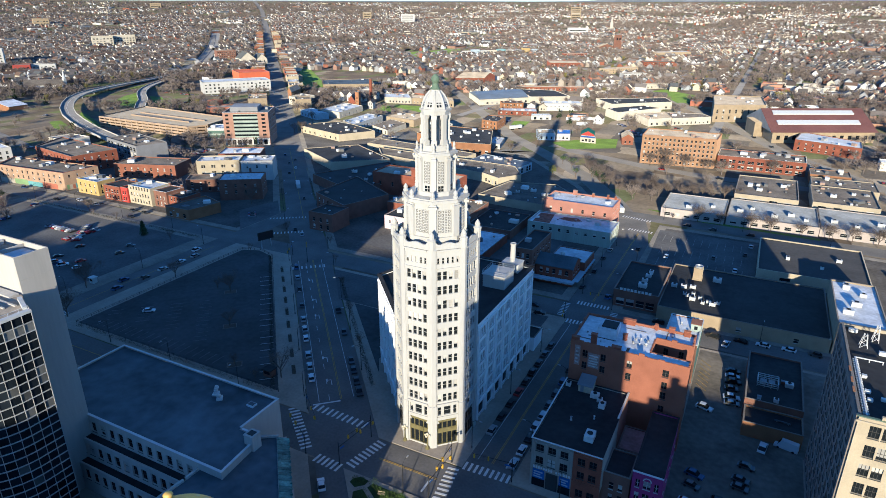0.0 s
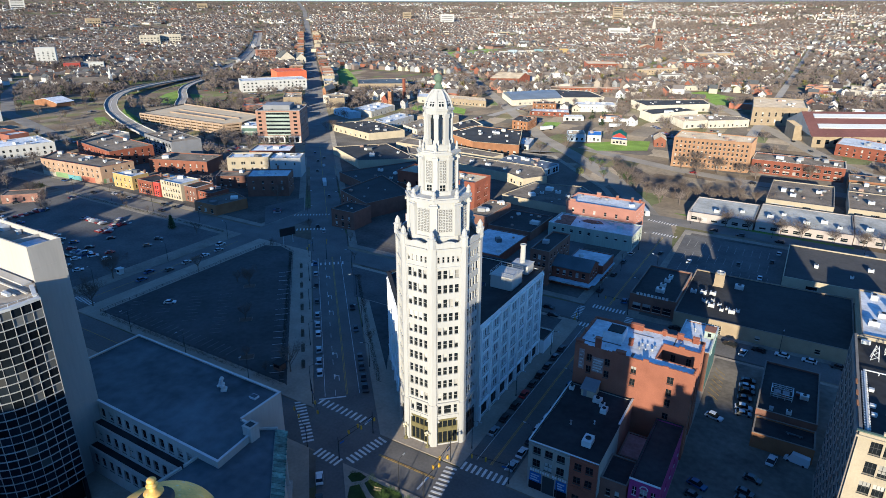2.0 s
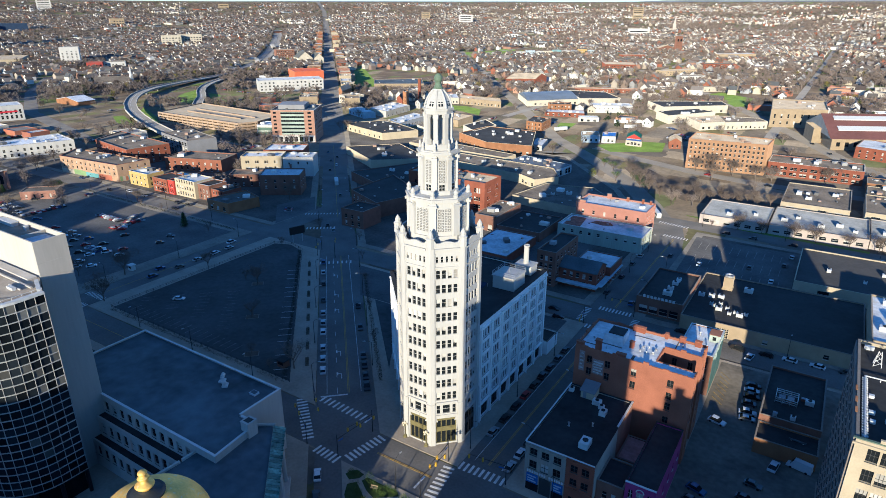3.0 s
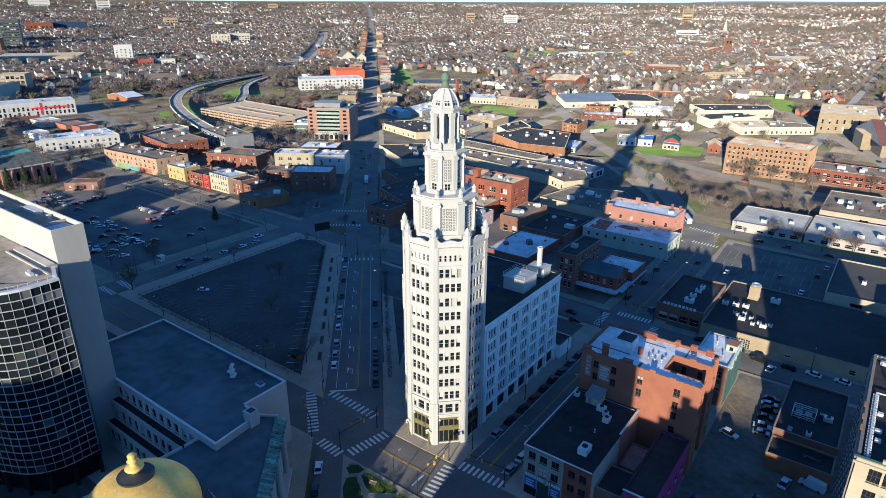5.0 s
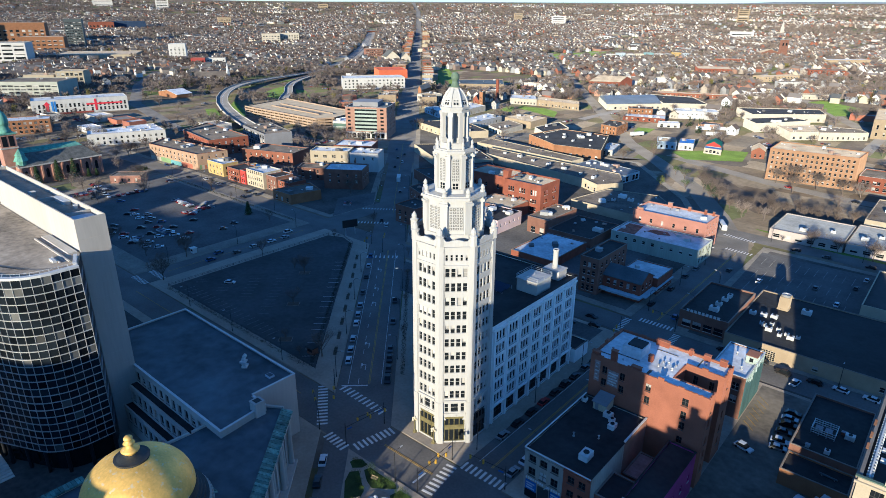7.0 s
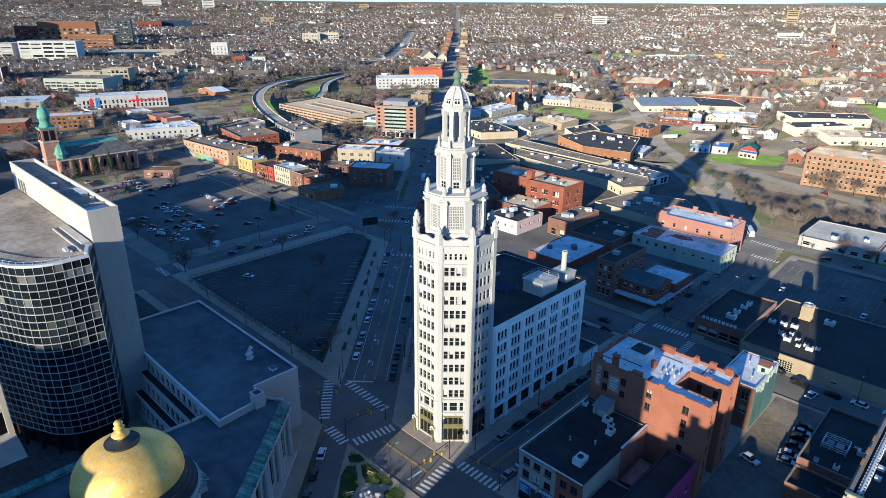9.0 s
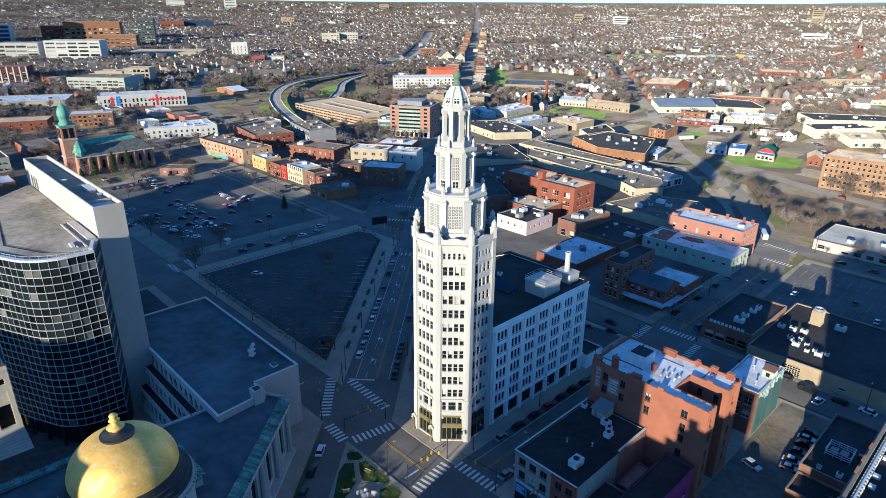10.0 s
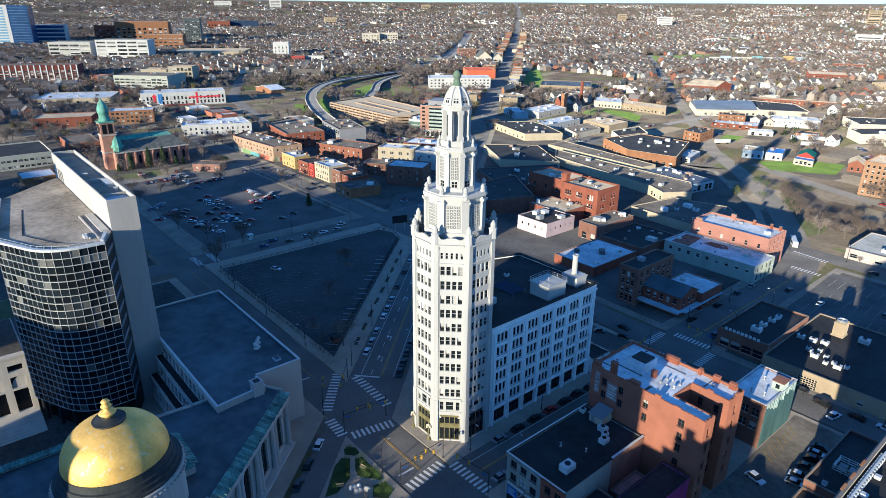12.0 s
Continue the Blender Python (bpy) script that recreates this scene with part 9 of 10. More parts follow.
for x, y, d, k in ((13, 217, 172, 0), (6, 216.5, 174, 2), (21, 217.5, 173, 0), (29, 218, 172, 3), (37, 217, 172, 7), (1.5, 212, 80, 6), (-3, 216, 170, 7), (-10, 218.4, 172, 3), (-22, 218, 176, 2), (-64, 205, 10, 2), (-72, 201.5, 40, 3), (-68, 210.5, 0, 2), (-82, 209, 0, 3)):
    car(k, x, y, d)
for x, y, d, k in ((5, 194, 8, 2), (5, 190.5, 8, 1), (5.4, 187.3, 8, 7), (5.2, 183, 8, 3), (5.5, 178, 8, 6), (5.8, 174.8, 8, 1), (-1.2, 169, -14, 6), (14.5, 157, 80, 6), (11, 147, -8, 3), (10, 141, -10, 3), (10, 138, -10, 3), (-0.4, 138, -16, 5), (-0.6, 133.6, -14, 3), (6, 131, 0, 2), (-0.8, 127, -12, 0)):
    car(k, x, y, d, 0.175)
car(8, 20, 160, 168, 0.175)
for y, k in ((121, 1), (126.8, 0), (132.6, 2), (138, 6), (143.6, 1), (149.5, 3), (156, 2), (163, 5), (171, 2), (196, 3)):
    car(k, -41.9, y, 90)
for x, y, d, k in ((-55.6, 236, 90, 2), (-42.6, 244, 90, 3), (-55.4, 255, 90, 2), (-42.4, 262, 90, 1), (-55.8, 272, 90, 3), (-55.4, 284, 90, 1), (-43.6, 292, 90, 2), (-44, 231, 90, 5)):
    car(k, x, y, d)
for x, y, d, k in ((25, 323.5, 170, 0), (20, 326, 90, 3), (3, 307, 90, 2), (0, 284, 90, 0), (5, 320, 88, 1), (-10, 296, 90, 3), (-30, 288, 90, 0)):
    car(k, x, y, d, 0.175)
for x, y, d, k in ((-27, 340, 178, 2), (-14, 339, 178, 3), (4, 338.5, 178, 2), (40, 336, 178, 1), (-60, 465, 165, 4), (-20, 455, 170, 2), (30, 545, 115, 3), (20, 570, 115, 2), (38, 525, 115, 0), (10, 590, 115, 3), (45, 510, 115, 1), (-5, 630, 115, 2), (8, 640, 115, 0)):
    car(k, x, y, d)


def bus(x, y, deg, label):
    c = thing("bus", x, y, 0.09, label, "bus", "", "", deg)
    b = MB()
    b.box(-6, -1.25, 0.4, 6, 1.25, 3.0)
    b.box(-5.5, -0.9, 3.0, 4, 0.9, 3.25)
    part("body", b, WHITE_METAL, c, local=True)
    for s in (-1, 1):
        b = MB()
        b.box(-5.6, s * 1.25 - 0.02, 1.5, 5.4, s * 1.25 + 0.02, 2.5)
        part("window_band", b, GLASS, c, local=True)
    b = MB()
    b.box(5.98, -1.1, 1.2, 6.03, 1.1, 2.7)
    part("windscreen", b, GLASS, c, local=True)
    for wx in (-3.8, 3.6):
        for s in (-1, 1):
            w = MB()
            w.tube((wx, s * 1.0, 0.48), (wx, s * 1.28, 0.48), 0.48, 0.48, 14)
            part("wheel", w, RUBBER, c, local=True)


bus(-265, 306, AVD, "white and blue city bus on the avenue")
bus(-66, 352, 118, "white coach waiting at the corner")

# ---- street furniture ----
def make_lamp():
    l = thing("street_lamp", 0, 0, 0.15, "grey steel street lamp with a curved arm", "street lamp", "street lamps")
    b = MB()
    b.lathe([(0.16, 0), (0.16, 0.6), (0.10, 0.8), (0.07, 8.5)], 8)
    part("pole", b, BLACK_METAL, l, local=True)
    b = MB()
    b.tube((0, 0, 8.4), (0.9, 0, 9.1), 0.06, 0.05)
    b.tube((0.9, 0, 9.1), (2.2, 0, 9.25), 0.05, 0.05)
    arm = part("arm", b, BLACK_METAL, l, local=True)
    b = MB()
    b.solid([(1.9, -0.15, 9.1), (2.8, -0.12, 9.15), (2.8, 0.12, 9.15), (1.9, 0.15, 9.1)], [(1.9, -0.1, 9.32), (2.7, -0.08, 9.28), (2.7, 0.08, 9.28), (1.9, 0.1, 9.32)])
    part("head", b, STEEL, arm, local=True)
    return l


lamp = make_lamp()
spots = [(*av(s, 1.2), AVD - 90) for s in (50, 78, 106, 134, 162, 215, 245, 275)] + [(*av(s, 20.0), AVD + 90) for s in (60, 88, 116, 144, 172, 210, 240, 270)]
spots += [(-54.2, y, 0) for y in (122, 150, 178, 230, 262, 292)] + [(-39.8, y, 180) for y in (128, 158, 188, 236, 266)] + [(x, 114.8, -90) for x in (-130, -160, -190, -28, 4)] + [(x, 99.4, 90) for x in (-110, -140, -62)]
spots += [(x, 209.6, 90) for x in (-390, -350, -310, -270)] + [(x, 222.4, -90) for x in (-440, -400, -330)] + [(x, 219.9, -90) for x in (12, 40)] + [(-237, y, 180) for y in (130, 165, 200)] + [(x, 344 - 0.05 * x, -90) for x in (-40, 0, 40)]
for k, (x, y, d) in enumerate(spots):
    if k == 0:
        lamp.matrix_basis = pose(x, y, 0.15, 0, 0, d)
    else:
        copy_thing(lamp, pose(x, y, 0.15, 0, 0, d))


def signal(x, y, deg, reach):
    c = thing("traffic_signal", x, y, 0.15, "dark mast arm with amber traffic signals", "traffic light", "traffic signals", "", deg)
    b = MB()
    b.lathe([(0.18, 0), (0.16, 0.5), (0.12, 0.6), (0.09, 7.0)], 8)
    part("pole", b, BLACK_METAL, c, local=True)
    b = MB()
    b.tube((0, 0, 5.6), (reach, 0, 6.2), 0.10, 0.06)
    part("arm", b, BLACK_METAL, c, local=True)
    for k in range(2):
        r = reach * (0.6 + 0.36 * k)
        b = MB()
        b.box(r - 0.18, -0.2, 5.0, r + 0.18, 0.16, 6.1)
        for z in (5.15, 5.5, 5.85):
            b.box(r - 0.14, -0.42, z + 0.08, r + 0.14, -0.2, z + 0.13)
        part("signal_head", b, AMBER, c, local=True)
    b = MB()
    b.box(0.5, -0.03, 4.6, 1.9, 0.03, 5.0)
    part("street_sign", b, mat("blue_street_sign", (0.03, 0.10, 0.30), 0.5), c, local=True)


signal(-81.5, 100.5, 80, 13)
signal(-80.5, 113.6, 262, 9)
signal(-92, 100, 150, 11)
signal(-104, 115.5, -40, 13)
signal(-56.5, 114.6, -85, 10)
signal(-40.2, 115.0, 190, 10)
signal(-55.5, 100.4, 85, 10)
signal(-54.3, 205.5, -80, 9)
signal(-40.0, 220.6, 185, 9)
signal(-188, 209, -60, 11)
signal(-176, 205, 130, 11)
for x, y, w, mt, lab in ((-126.1, 124.3, 3.0, BRICK_BROWN, "small brown attendant hut at the car park corner"), (-242.2, 144.8, 2.4, WHITE_METAL, "small white attendant kiosk at the car park entrance")):
    kb = thing("attendant_hut", x, y, 0.16, lab, "hut")
    b = MB()
    b.box(-w / 2, -w / 2.4, 0, w / 2, w / 2.4, 2.4)
    part("wall", b, mt, kb, local=True)
    b = MB()
    b.box(-w / 2 - 0.35, -w / 2.4 - 0.35, 2.4, w / 2 + 0.35, w / 2.4 + 0.35, 2.6)
    part("roof", b, ROOF_DARK if mt is BRICK_BROWN else WHITE_METAL, kb, local=True)
    b = MB()
    b.box(-w / 2 + 0.3, -w / 2.4 - 0.02, 1.0, w / 2 - 0.3, -w / 2.4 + 0.02, 2.0)
    part("window", b, GLASS, kb, local=True)
for x, y in ((-71.6, 116.6), (-64.6, 116.4)):
    el = thing("entrance_lamp", x, y, 0.15, "ornate bronze lamp standard with pale globes", "street lamp", "entrance lamps")
    b = MB()
    b.lathe([(0.55, 0), (0.55, 0.5), (0.3, 0.7), (0.16, 1.0), (0.13, 3.6), (0.25, 3.8)], 10)
    part("post", b, BRONZE, el, local=True)
    for q in range(4):
        a = math.pi / 2 * q
        b = MB()
        b.tube((0, 0, 3.6), (0.6 * math.cos(a), 0.6 * math.sin(a), 4.0), 0.06, 0.05, 5)
        arm = part("arm", b, BRONZE, el, local=True)
        b = MB()
        b.lathe([(0.05, 3.95), (0.25, 4.1), (0.3, 4.3), (0.2, 4.5), (0.04, 4.6)], 10, 0.6 * math.cos(a), 0.6 * math.sin(a))
        part("globe", b, mat("lamp_globe", (0.62, 0.55, 0.4), 0.3, 0.05, bump=0), arm, local=True, smooth=True)
    b = MB()
    b.lathe([(0.05, 3.8), (0.3, 4.4), (0.36, 4.65), (0.22, 4.95), (0.04, 5.1)], 10)
    part("globe", b, MATS["lamp_globe"], el, local=True, smooth=True)
bb = thing("billboard", -206, 211, 0.15, "dark billboard on steel posts at the car park edge", "billboard", "", "", 70)
b = MB()
b.box(-4, -0.25, 4.2, 4, 0.25, 8.2)
part("panel", b, BLACK_METAL, bb, local=True)
for x in (-2.5, 2.5):
    b = MB()
    b.tube((x, 0, 0), (x, 0, 4.2), 0.2, 0.2, 8)
    part("post", b, STEEL, bb, local=True)
# fence and hedge round the first car park
fe = thing("fence", -160, 160, 0.15, "low dark metal fence round the car park", "fence")
edge = [(-214.5, 118.5), (-117.5, 118.5), (-132.5, 134.6), (-195.6, 203.4), (-206, 206.6), (-214.5, 203.4)]
for i in range(6):
    p0, p1 = Vector(edge[i]), Vector(edge[(i + 1) % 6])
    n = max(1, int((p1 - p0).length / 3))
    b = MB()
    for z in (0.6, 1.15):
        b.tube((*p0, z), (*p1, z), 0.05, 0.05, 4)
    part("rail", b, BLACK_METAL, fe)
    for k in range(n):
        q = p0.lerp(p1, k / n)
        b = MB()
        b.box(q.x - 0.06, q.y - 0.06, 0.15, q.x + 0.06, q.y + 0.06, 1.3)
        part("post", b, BLACK_METAL, fe)

# ---- planting ----
def twigs(mb, rr, centre, rad, n, size, m=0):
    for i in range(n):
        while True:
            c = Vector((rr.uniform(-1, 1), rr.uniform(-1, 1), rr.uniform(-1, 1)))
            if 0.25 < c.length < 1:
                break
        c = Vector((c.x * rad[0], c.y * rad[1], c.z * rad[2])) + Vector(centre)
        d = (c - Vector((centre[0], centre[1], centre[2] - rad[2]))).normalized()
        u = (d + Vector((rr.gauss(0, 0.5), rr.gauss(0, 0.5), rr.gauss(0, 0.4)))).normalized() * size * rr.uniform(0.6, 1.4)
        w = u.orthogonal().normalized() * size * 0.06
        mb.face([c - u, c + w, c + u, c - w], m)


def make_tree(seed, h, spread, label, leafy=None):
    rr = random.Random(seed)
    t = thing("tree", 0, 0, 0.1, label, "tree", "bare street trees")
    b = MB()
    b.tube((0, 0, 0), (0.05, 0, h * 0.3), 0.02 * h + 0.05, 0.014 * h + 0.03, 7)
    tips = []
    for k in range(7):
        a = k * 2.4 + rr.uniform(-0.3, 0.3)
        z0 = h * rr.uniform(0.22, 0.4)
        p = Vector((0.05, 0, z0))
        q = Vector((math.cos(a) * spread * 0.5, math.sin(a) * spread * 0.5, h * rr.uniform(0.55, 0.75)))
        b.tube(p, q, 0.010 * h + 0.02, 0.006 * h + 0.01, 5)
        for j in range(3):
            e = q + Vector((rr.gauss(0, spread * 0.22), rr.gauss(0, spread * 0.22), h * rr.uniform(0.1, 0.25)))
            b.tube(q, e, 0.006 * h + 0.01, 0.02, 4)
            tips.append(e)
    b.tube((0.05, 0, h * 0.3), (0, 0, h * 0.85), 0.014 * h, 0.03, 5)
    part("trunk", b, BARK, t, local=True)
    c = MB()
    n = 26 if h > 6 else 9
    for e in tips:
        twigs(c, rr, e, (spread * 0.28, spread * 0.28, h * 0.15), n, (0.75 if not leafy else 0.5) if h > 6 else 0.4)
    twigs(c, rr, (0, 0, h * 0.72), (spread * 0.6, spread * 0.6, h * 0.24), 200 if h > 6 else 50, 0.85 if h > 6 else 0.45)
    part("crown", c, leafy or TWIG, t, "fine leafless twigs" if not leafy else "", local=True)
    return t


TREES = [make_tree(1, 9, 5.0, "leafless deciduous tree with grey-brown twigs"), make_tree(2, 12, 6.5, "tall leafless tree with spreading limbs"), make_tree(3, 4.2, 2.2, "young leafless street tree"), make_tree(4, 8, 5.5, "broad tree in first yellow-green leaf", SHRUB)]
tused = set()


def tree(k, x, y, z=0.1, f=1.0):
    s = TR.uniform(0.75, 1.25) * f
    m = pose(x, y, z, 0, 0, TR.uniform(0, 360))
    if k not in tused:
        tused.add(k)
        TREES[k].matrix_basis = m
    else:
        o = copy_thing(TREES[k], m)
        o.scale = (s, s, s * TR.uniform(0.9, 1.1))


TR = random.Random(3)
for s in range(70, 175, 26):
    tree(2, *av(s + 6, 21.8), 0.15)
for x, y in ((-94, 413), (-84, 397), (-83, 406), (-75, 388), (-71, 396), (-66, 379), (-64, 388), (-59, 385), (-60, 401), (-54, 403), (-48, 405), (-41, 404), (-34, 402), (-28, 404), (-22, 407), (-100, 420), (-104, 432), (-97, 424), (-90, 404), (-78, 402), (-70, 404), (-66, 396), (-52, 396), (-45, 398),
             (-37, 397), (-30, 398), (-20, 400), (-12, 402), (-14, 408), (-6, 404), (-106, 440), (-110, 446), (-57, 409), (-44, 411), (-32, 411)):
    tree(TR.choice((0, 0, 1)), x + TR.uniform(-2, 2), y + TR.uniform(-2, 2), 0.1, 0.72)
for x in range(-34, 96, 12):
    tree(TR.choice((0, 0, 2)), x + TR.uniform(-2, 2), 349.5 + TR.uniform(-0.8, 0.8))
for x, y, k in ((-390, 452, 1), (-386, 458, 1), (-338, 209, 0), (-257, 197, 2), (-264, 262, 0), (-209, 203, 2), (-191, 165, 2), (-122, 125, 0), (-129, 121, 2), (-161.7, 142.6, 0), (-183.4, 164.6, 0), (-140.7, 123.8, 2), (-216, 165, 0), (-240, 140, 0), (-240, 128, 2), (-120, 440, 3), (-110, 415, 3),
                (-130, 450, 3), (-398, 190, 0), (-402, 196, 3), (-470, 215, 1), (-478, 220, 1), (-545, 222, 1), (-560, 212, 1), (-555, 200, 0), (-168, 500, 1), (-180, 470, 0), (-212, 233, 2), (-222, 120, 0), (-330, 206, 2), (-310, 206, 2), (-255, 128, 0), (-280, 122, 0), (-310, 121, 2), (-340, 120, 0), (-365, 122, 0),
                (-55, 452, 0), (-30, 470, 0), (-70, 474, 0), (-45, 472, 0), (-60, 476, 1), (-20, 478, 0), (12, 484, 0)):
    tree(k, x, y)
for k, (x, y, h) in enumerate(((-429, 139, 13), (-429.5, 151.5, 15), (-430, 161.5, 14.5), (-429, 170, 6), (-430, 131, 6), (-274, 195, 8), (-429, 175, 5))):
    rr = random.Random(20 + k)
    t = thing("conifer", x, y, 0.1, "dark green narrow conifer beside the church" if k != 5 else "dark green conifer at the car park edge", "tree", "conifers")
    b = MB()
    b.tube((0, 0, 0), (0, 0, h * 0.9), 0.22, 0.04, 6)
    part("trunk", b, BARK, t, local=True)
    c = MB()
    for i in range(900):
        z = rr.uniform(0.06, 1) ** 0.8
        r = (1.02 - z) * h * 0.26 * rr.uniform(0.35, 1.1)
        a = rr.uniform(0, 6.283)
        p = Vector((r * math.cos(a), r * math.sin(a), z * h))
        u = Vector((math.cos(a), math.sin(a), -0.35)) * 0.75
        w = Vector((-math.sin(a), math.cos(a), rr.uniform(-0.3, 0.3))) * 0.28
        c.face([p - u * 0.4, p + w, p + u, p - w])
    part("crown", c, CONIFER, t, local=True)
# pipes and ducts on the warehouse roof and its neighbours
for k, (x, y, z, r, hh) in enumerate(((-20.7, 155.1, 25.0, 0.18, 0.35), (-19.4, 155.6, 25.0, 0.15, 0.3), (-21.0, 152.8, 25.0, 0.2, 0.4), (-19.3, 152.6, 25.0, 0.16, 0.35), (-17.5, 155.5, 25.0, 0.2, 0.3), (-17.7, 153.2, 25.0, 0.25, 0.4), (-33.5, 153, 25.0, 0.2, 0.3), (-29, 149.5, 25.0, 0.16, 0.3), (-12, 161, 25.0, 0.2, 0.4), (-9, 186, 13.27, 0.2, 0.9), (-12, 185, 13.27, 0.16, 1.0), (-12.5, 194, 13.27, 0.22, 0.8), (-30, 128, 13.45, 0.2, 0.9), (-25, 131, 13.45, 0.16, 0.8))):
    t = thing("vent_pipe", x, y, z, "short grey metal roof vent pipe with a cap", "vent", "roof pipes")
    b = MB()
    b.lathe([(r * 1.6, 0), (r * 1.5, 0.1), (r, 0.15), (r, hh)], 8)
    part("pipe", b, STEEL, t, local=True)
    b = MB()
    b.lathe([(r * 1.7, hh + 0.05), (r * 1.7, hh + 0.12), (r * 0.3, hh + 0.3)], 8)
    part("cap", b, WHITE_METAL if k % 2 else GREY_CLAD, t, local=True)
# dark clipped hedges round the triangular car park
HEDGE = mat("dark_winter_hedge", (0.030, 0.033, 0.018), 0.95, 0.4, 1, 5, pick="island", spread=0.5, bump=0)
for p, q in (((-93.5, 134), (-152, 197.5)), ((-119, 117.6), (-197, 203.5)), ((-212, 117.2), (-120, 117.2)), ((-246, 205.4), (-330, 205.4)), ((-330, 205.4), (-392, 205.4))):
    rr = random.Random(int(p[0]))
    d = math.hypot(q[0] - p[0], q[1] - p[1])
    t = thing("hedge", p[0], p[1], 0.16, "low dark winter hedge along the car park edge", "hedge", "car park hedges")
    c = MB()
    for k in range(int(d / 1.2)):
        f = (k + 0.5) * 1.2 / d
        if rr.random() < 0.12:
            continue
        twigs(c, rr, ((q[0] - p[0]) * f, (q[1] - p[1]) * f, 0.55), (0.9, 0.9, 0.65), 34, 0.38)
    part("foliage", c, HEDGE, t, local=True)
for k in range(9):
    f = k / 8.6
    x, y = -121.5 - 63 * f, 130.3 + 66.6 * f
    rr = random.Random(200 + k)
    t = thing("planting_bed", x, y, 0.15, "kerbside bed of dark low shrubs along the avenue", "planting bed", "avenue beds", "", 133.4)
    c = MB()
    c.box(-2.6, -0.6, 0, 2.6, 0.6, 0.1)
    part("soil", c, SOIL, t, local=True)
    c = MB()
    for q in range(7):
        twigs(c, rr, (-2.2 + 0.73 * q, 0, 0.5), (0.6, 0.6, 0.5), 22, 0.3)
    part("foliage", c, HEDGE, t, local=True)
for x, y in ((-161.7, 142.6), (-183.4, 164.6), (-140.7, 123.8)):
    t = thing("tree_island", x, y, 0.175, "pale kerbed tree island in the car park", "tree island", "car park islands", "", 43)
    c = MB()
    c.box(-2.4, -1.6, 0, 2.4, 1.6, 0.12)
    part("kerb", c, PAVE_OLD, t, local=True)
    c = MB()
    c.box(-2.2, -1.4, 0.12, 2.2, 1.4, 0.16)
    part("soil", c, SOIL, t, local=True)
# round rock garden, benches and a path ring in the plaza
rg = thing("rock_garden", -60.8, 91.6, 0.15, "round rock garden with grey boulders and tan gravel", "rock garden")
b = MB()
b.lathe([(3.6, 0), (3.6, 0.14), (3.2, 0.16)], 24)
part("gravel", b, mat("tan_gravel_path", (0.36, 0.27, 0.19), 0.95, 0.3, 0.4, 3), rg, local=True)
rr = random.Random(41)
for q in range(9):
    a, r = rr.uniform(0, 6.28), rr.uniform(0.4, 2.6)
    w, hh = rr.uniform(0.5, 1.1), rr.uniform(0.5, 1.0)
    b = MB()
    prof = [(w, 0.1), (w * rr.uniform(0.85, 1.1), hh * 0.5), (w * 0.55, hh * 0.9), (w * 0.2, hh)]
    b.lathe(prof, 6, r * math.cos(a), r * math.sin(a), 0, rr.uniform(0, 1))
    part("boulder", b, ROOF_PALE if q % 3 == 0 else STONE, rg, local=True)
for x, y, d in ((-66.3, 96.4, 15), (-64.2, 88.6, 60), (-57.6, 91.8, 130)):
    bn = thing("bench", x, y, 0.22, "pale slatted park bench", "bench", "plaza benches", "", d)
    for q in range(3):
        b = MB()
        b.box(-0.9, -0.3 + 0.2 * q, 0.42, 0.9, -0.16 + 0.2 * q, 0.48)
        part("slat", b, BRICK_TAN, bn, local=True)
    b = MB()
    b.box(-0.9, 0.32, 0.55, 0.9, 0.38, 0.9)
    part("backrest", b, BRICK_TAN, bn, local=True)
    for q in (-0.75, 0.75):
        b = MB()
        b.box(q - 0.06, -0.28, 0, q + 0.06, 0.36, 0.42)
        part("leg", b, BLACK_METAL, bn, local=True)

for k, (x, y) in enumerate([(-74.6, 97.6), (-73.0, 97.8), (-69.5, 98.0), (-67.4, 97.2), (-65.2, 96.2), (-63.3, 97.8), (-61.6, 97.9), (-63.4, 95.8), (-58.0, 96.9), (-56.6, 97.2), (-55.4, 96.2), (-57.0, 94.6), (-66.2, 92.0), (-68.4, 93.2), (-70.6, 94.4), (-64.2, 87.6), (-49, 94), (-50, 96.5), (-48, 90)]):
    rr = random.Random(60 + k)
    t = thing("shrub", x, y, 0.22, "rounded green shrub on the plaza lawn", "shrub", "plaza shrubs")
    c = MB()
    s = rr.uniform(0.8, 1.6)
    twigs(c, rr, (0, 0, s * 0.6), (s, s, s * 0.7), 160, 0.34)
    part("foliage", c, SHRUB, t, local=True)
for k, (x, y, s, hh, mt, lab) in enumerate(((-99, 422, 3.6, 9.0, CONIFER, "dense dark green evergreen at the wood's edge"), (-94, 416, 3.2, 7.5, SHRUB, "dense green evergreen at the wood's edge"), (-88, 407, 3.0, 6.5, CONIFER, "dense dark green evergreen at the wood's edge"), (-127, 416, 3.0, 6.5, mat("yellow_green_leaves", (0.16, 0.17, 0.03), 0.9, 0.3, 1, 5, pick="island", spread=0.4, bump=0), "yellow-green leafy tree by the street corner"))):
    rr = random.Random(90 + k)
    t = thing("tree", x, y, 0.1, lab, "tree", "", "", rr.uniform(0, 360))
    c = MB()
    c.tube((0, 0, 0), (0, 0, hh * 0.7), 0.3, 0.1, 6)
    part("trunk", c, BARK, t, local=True)
    c = MB()
    twigs(c, rr, (0, 0, hh * 0.55), (s, s, hh * 0.45), 700, 0.55)
    part("crown", c, mt, t, local=True)
# ---- sheds and shops scattered between the larger buildings ----
NR = np.random.default_rng(7)
BANDPTS = []
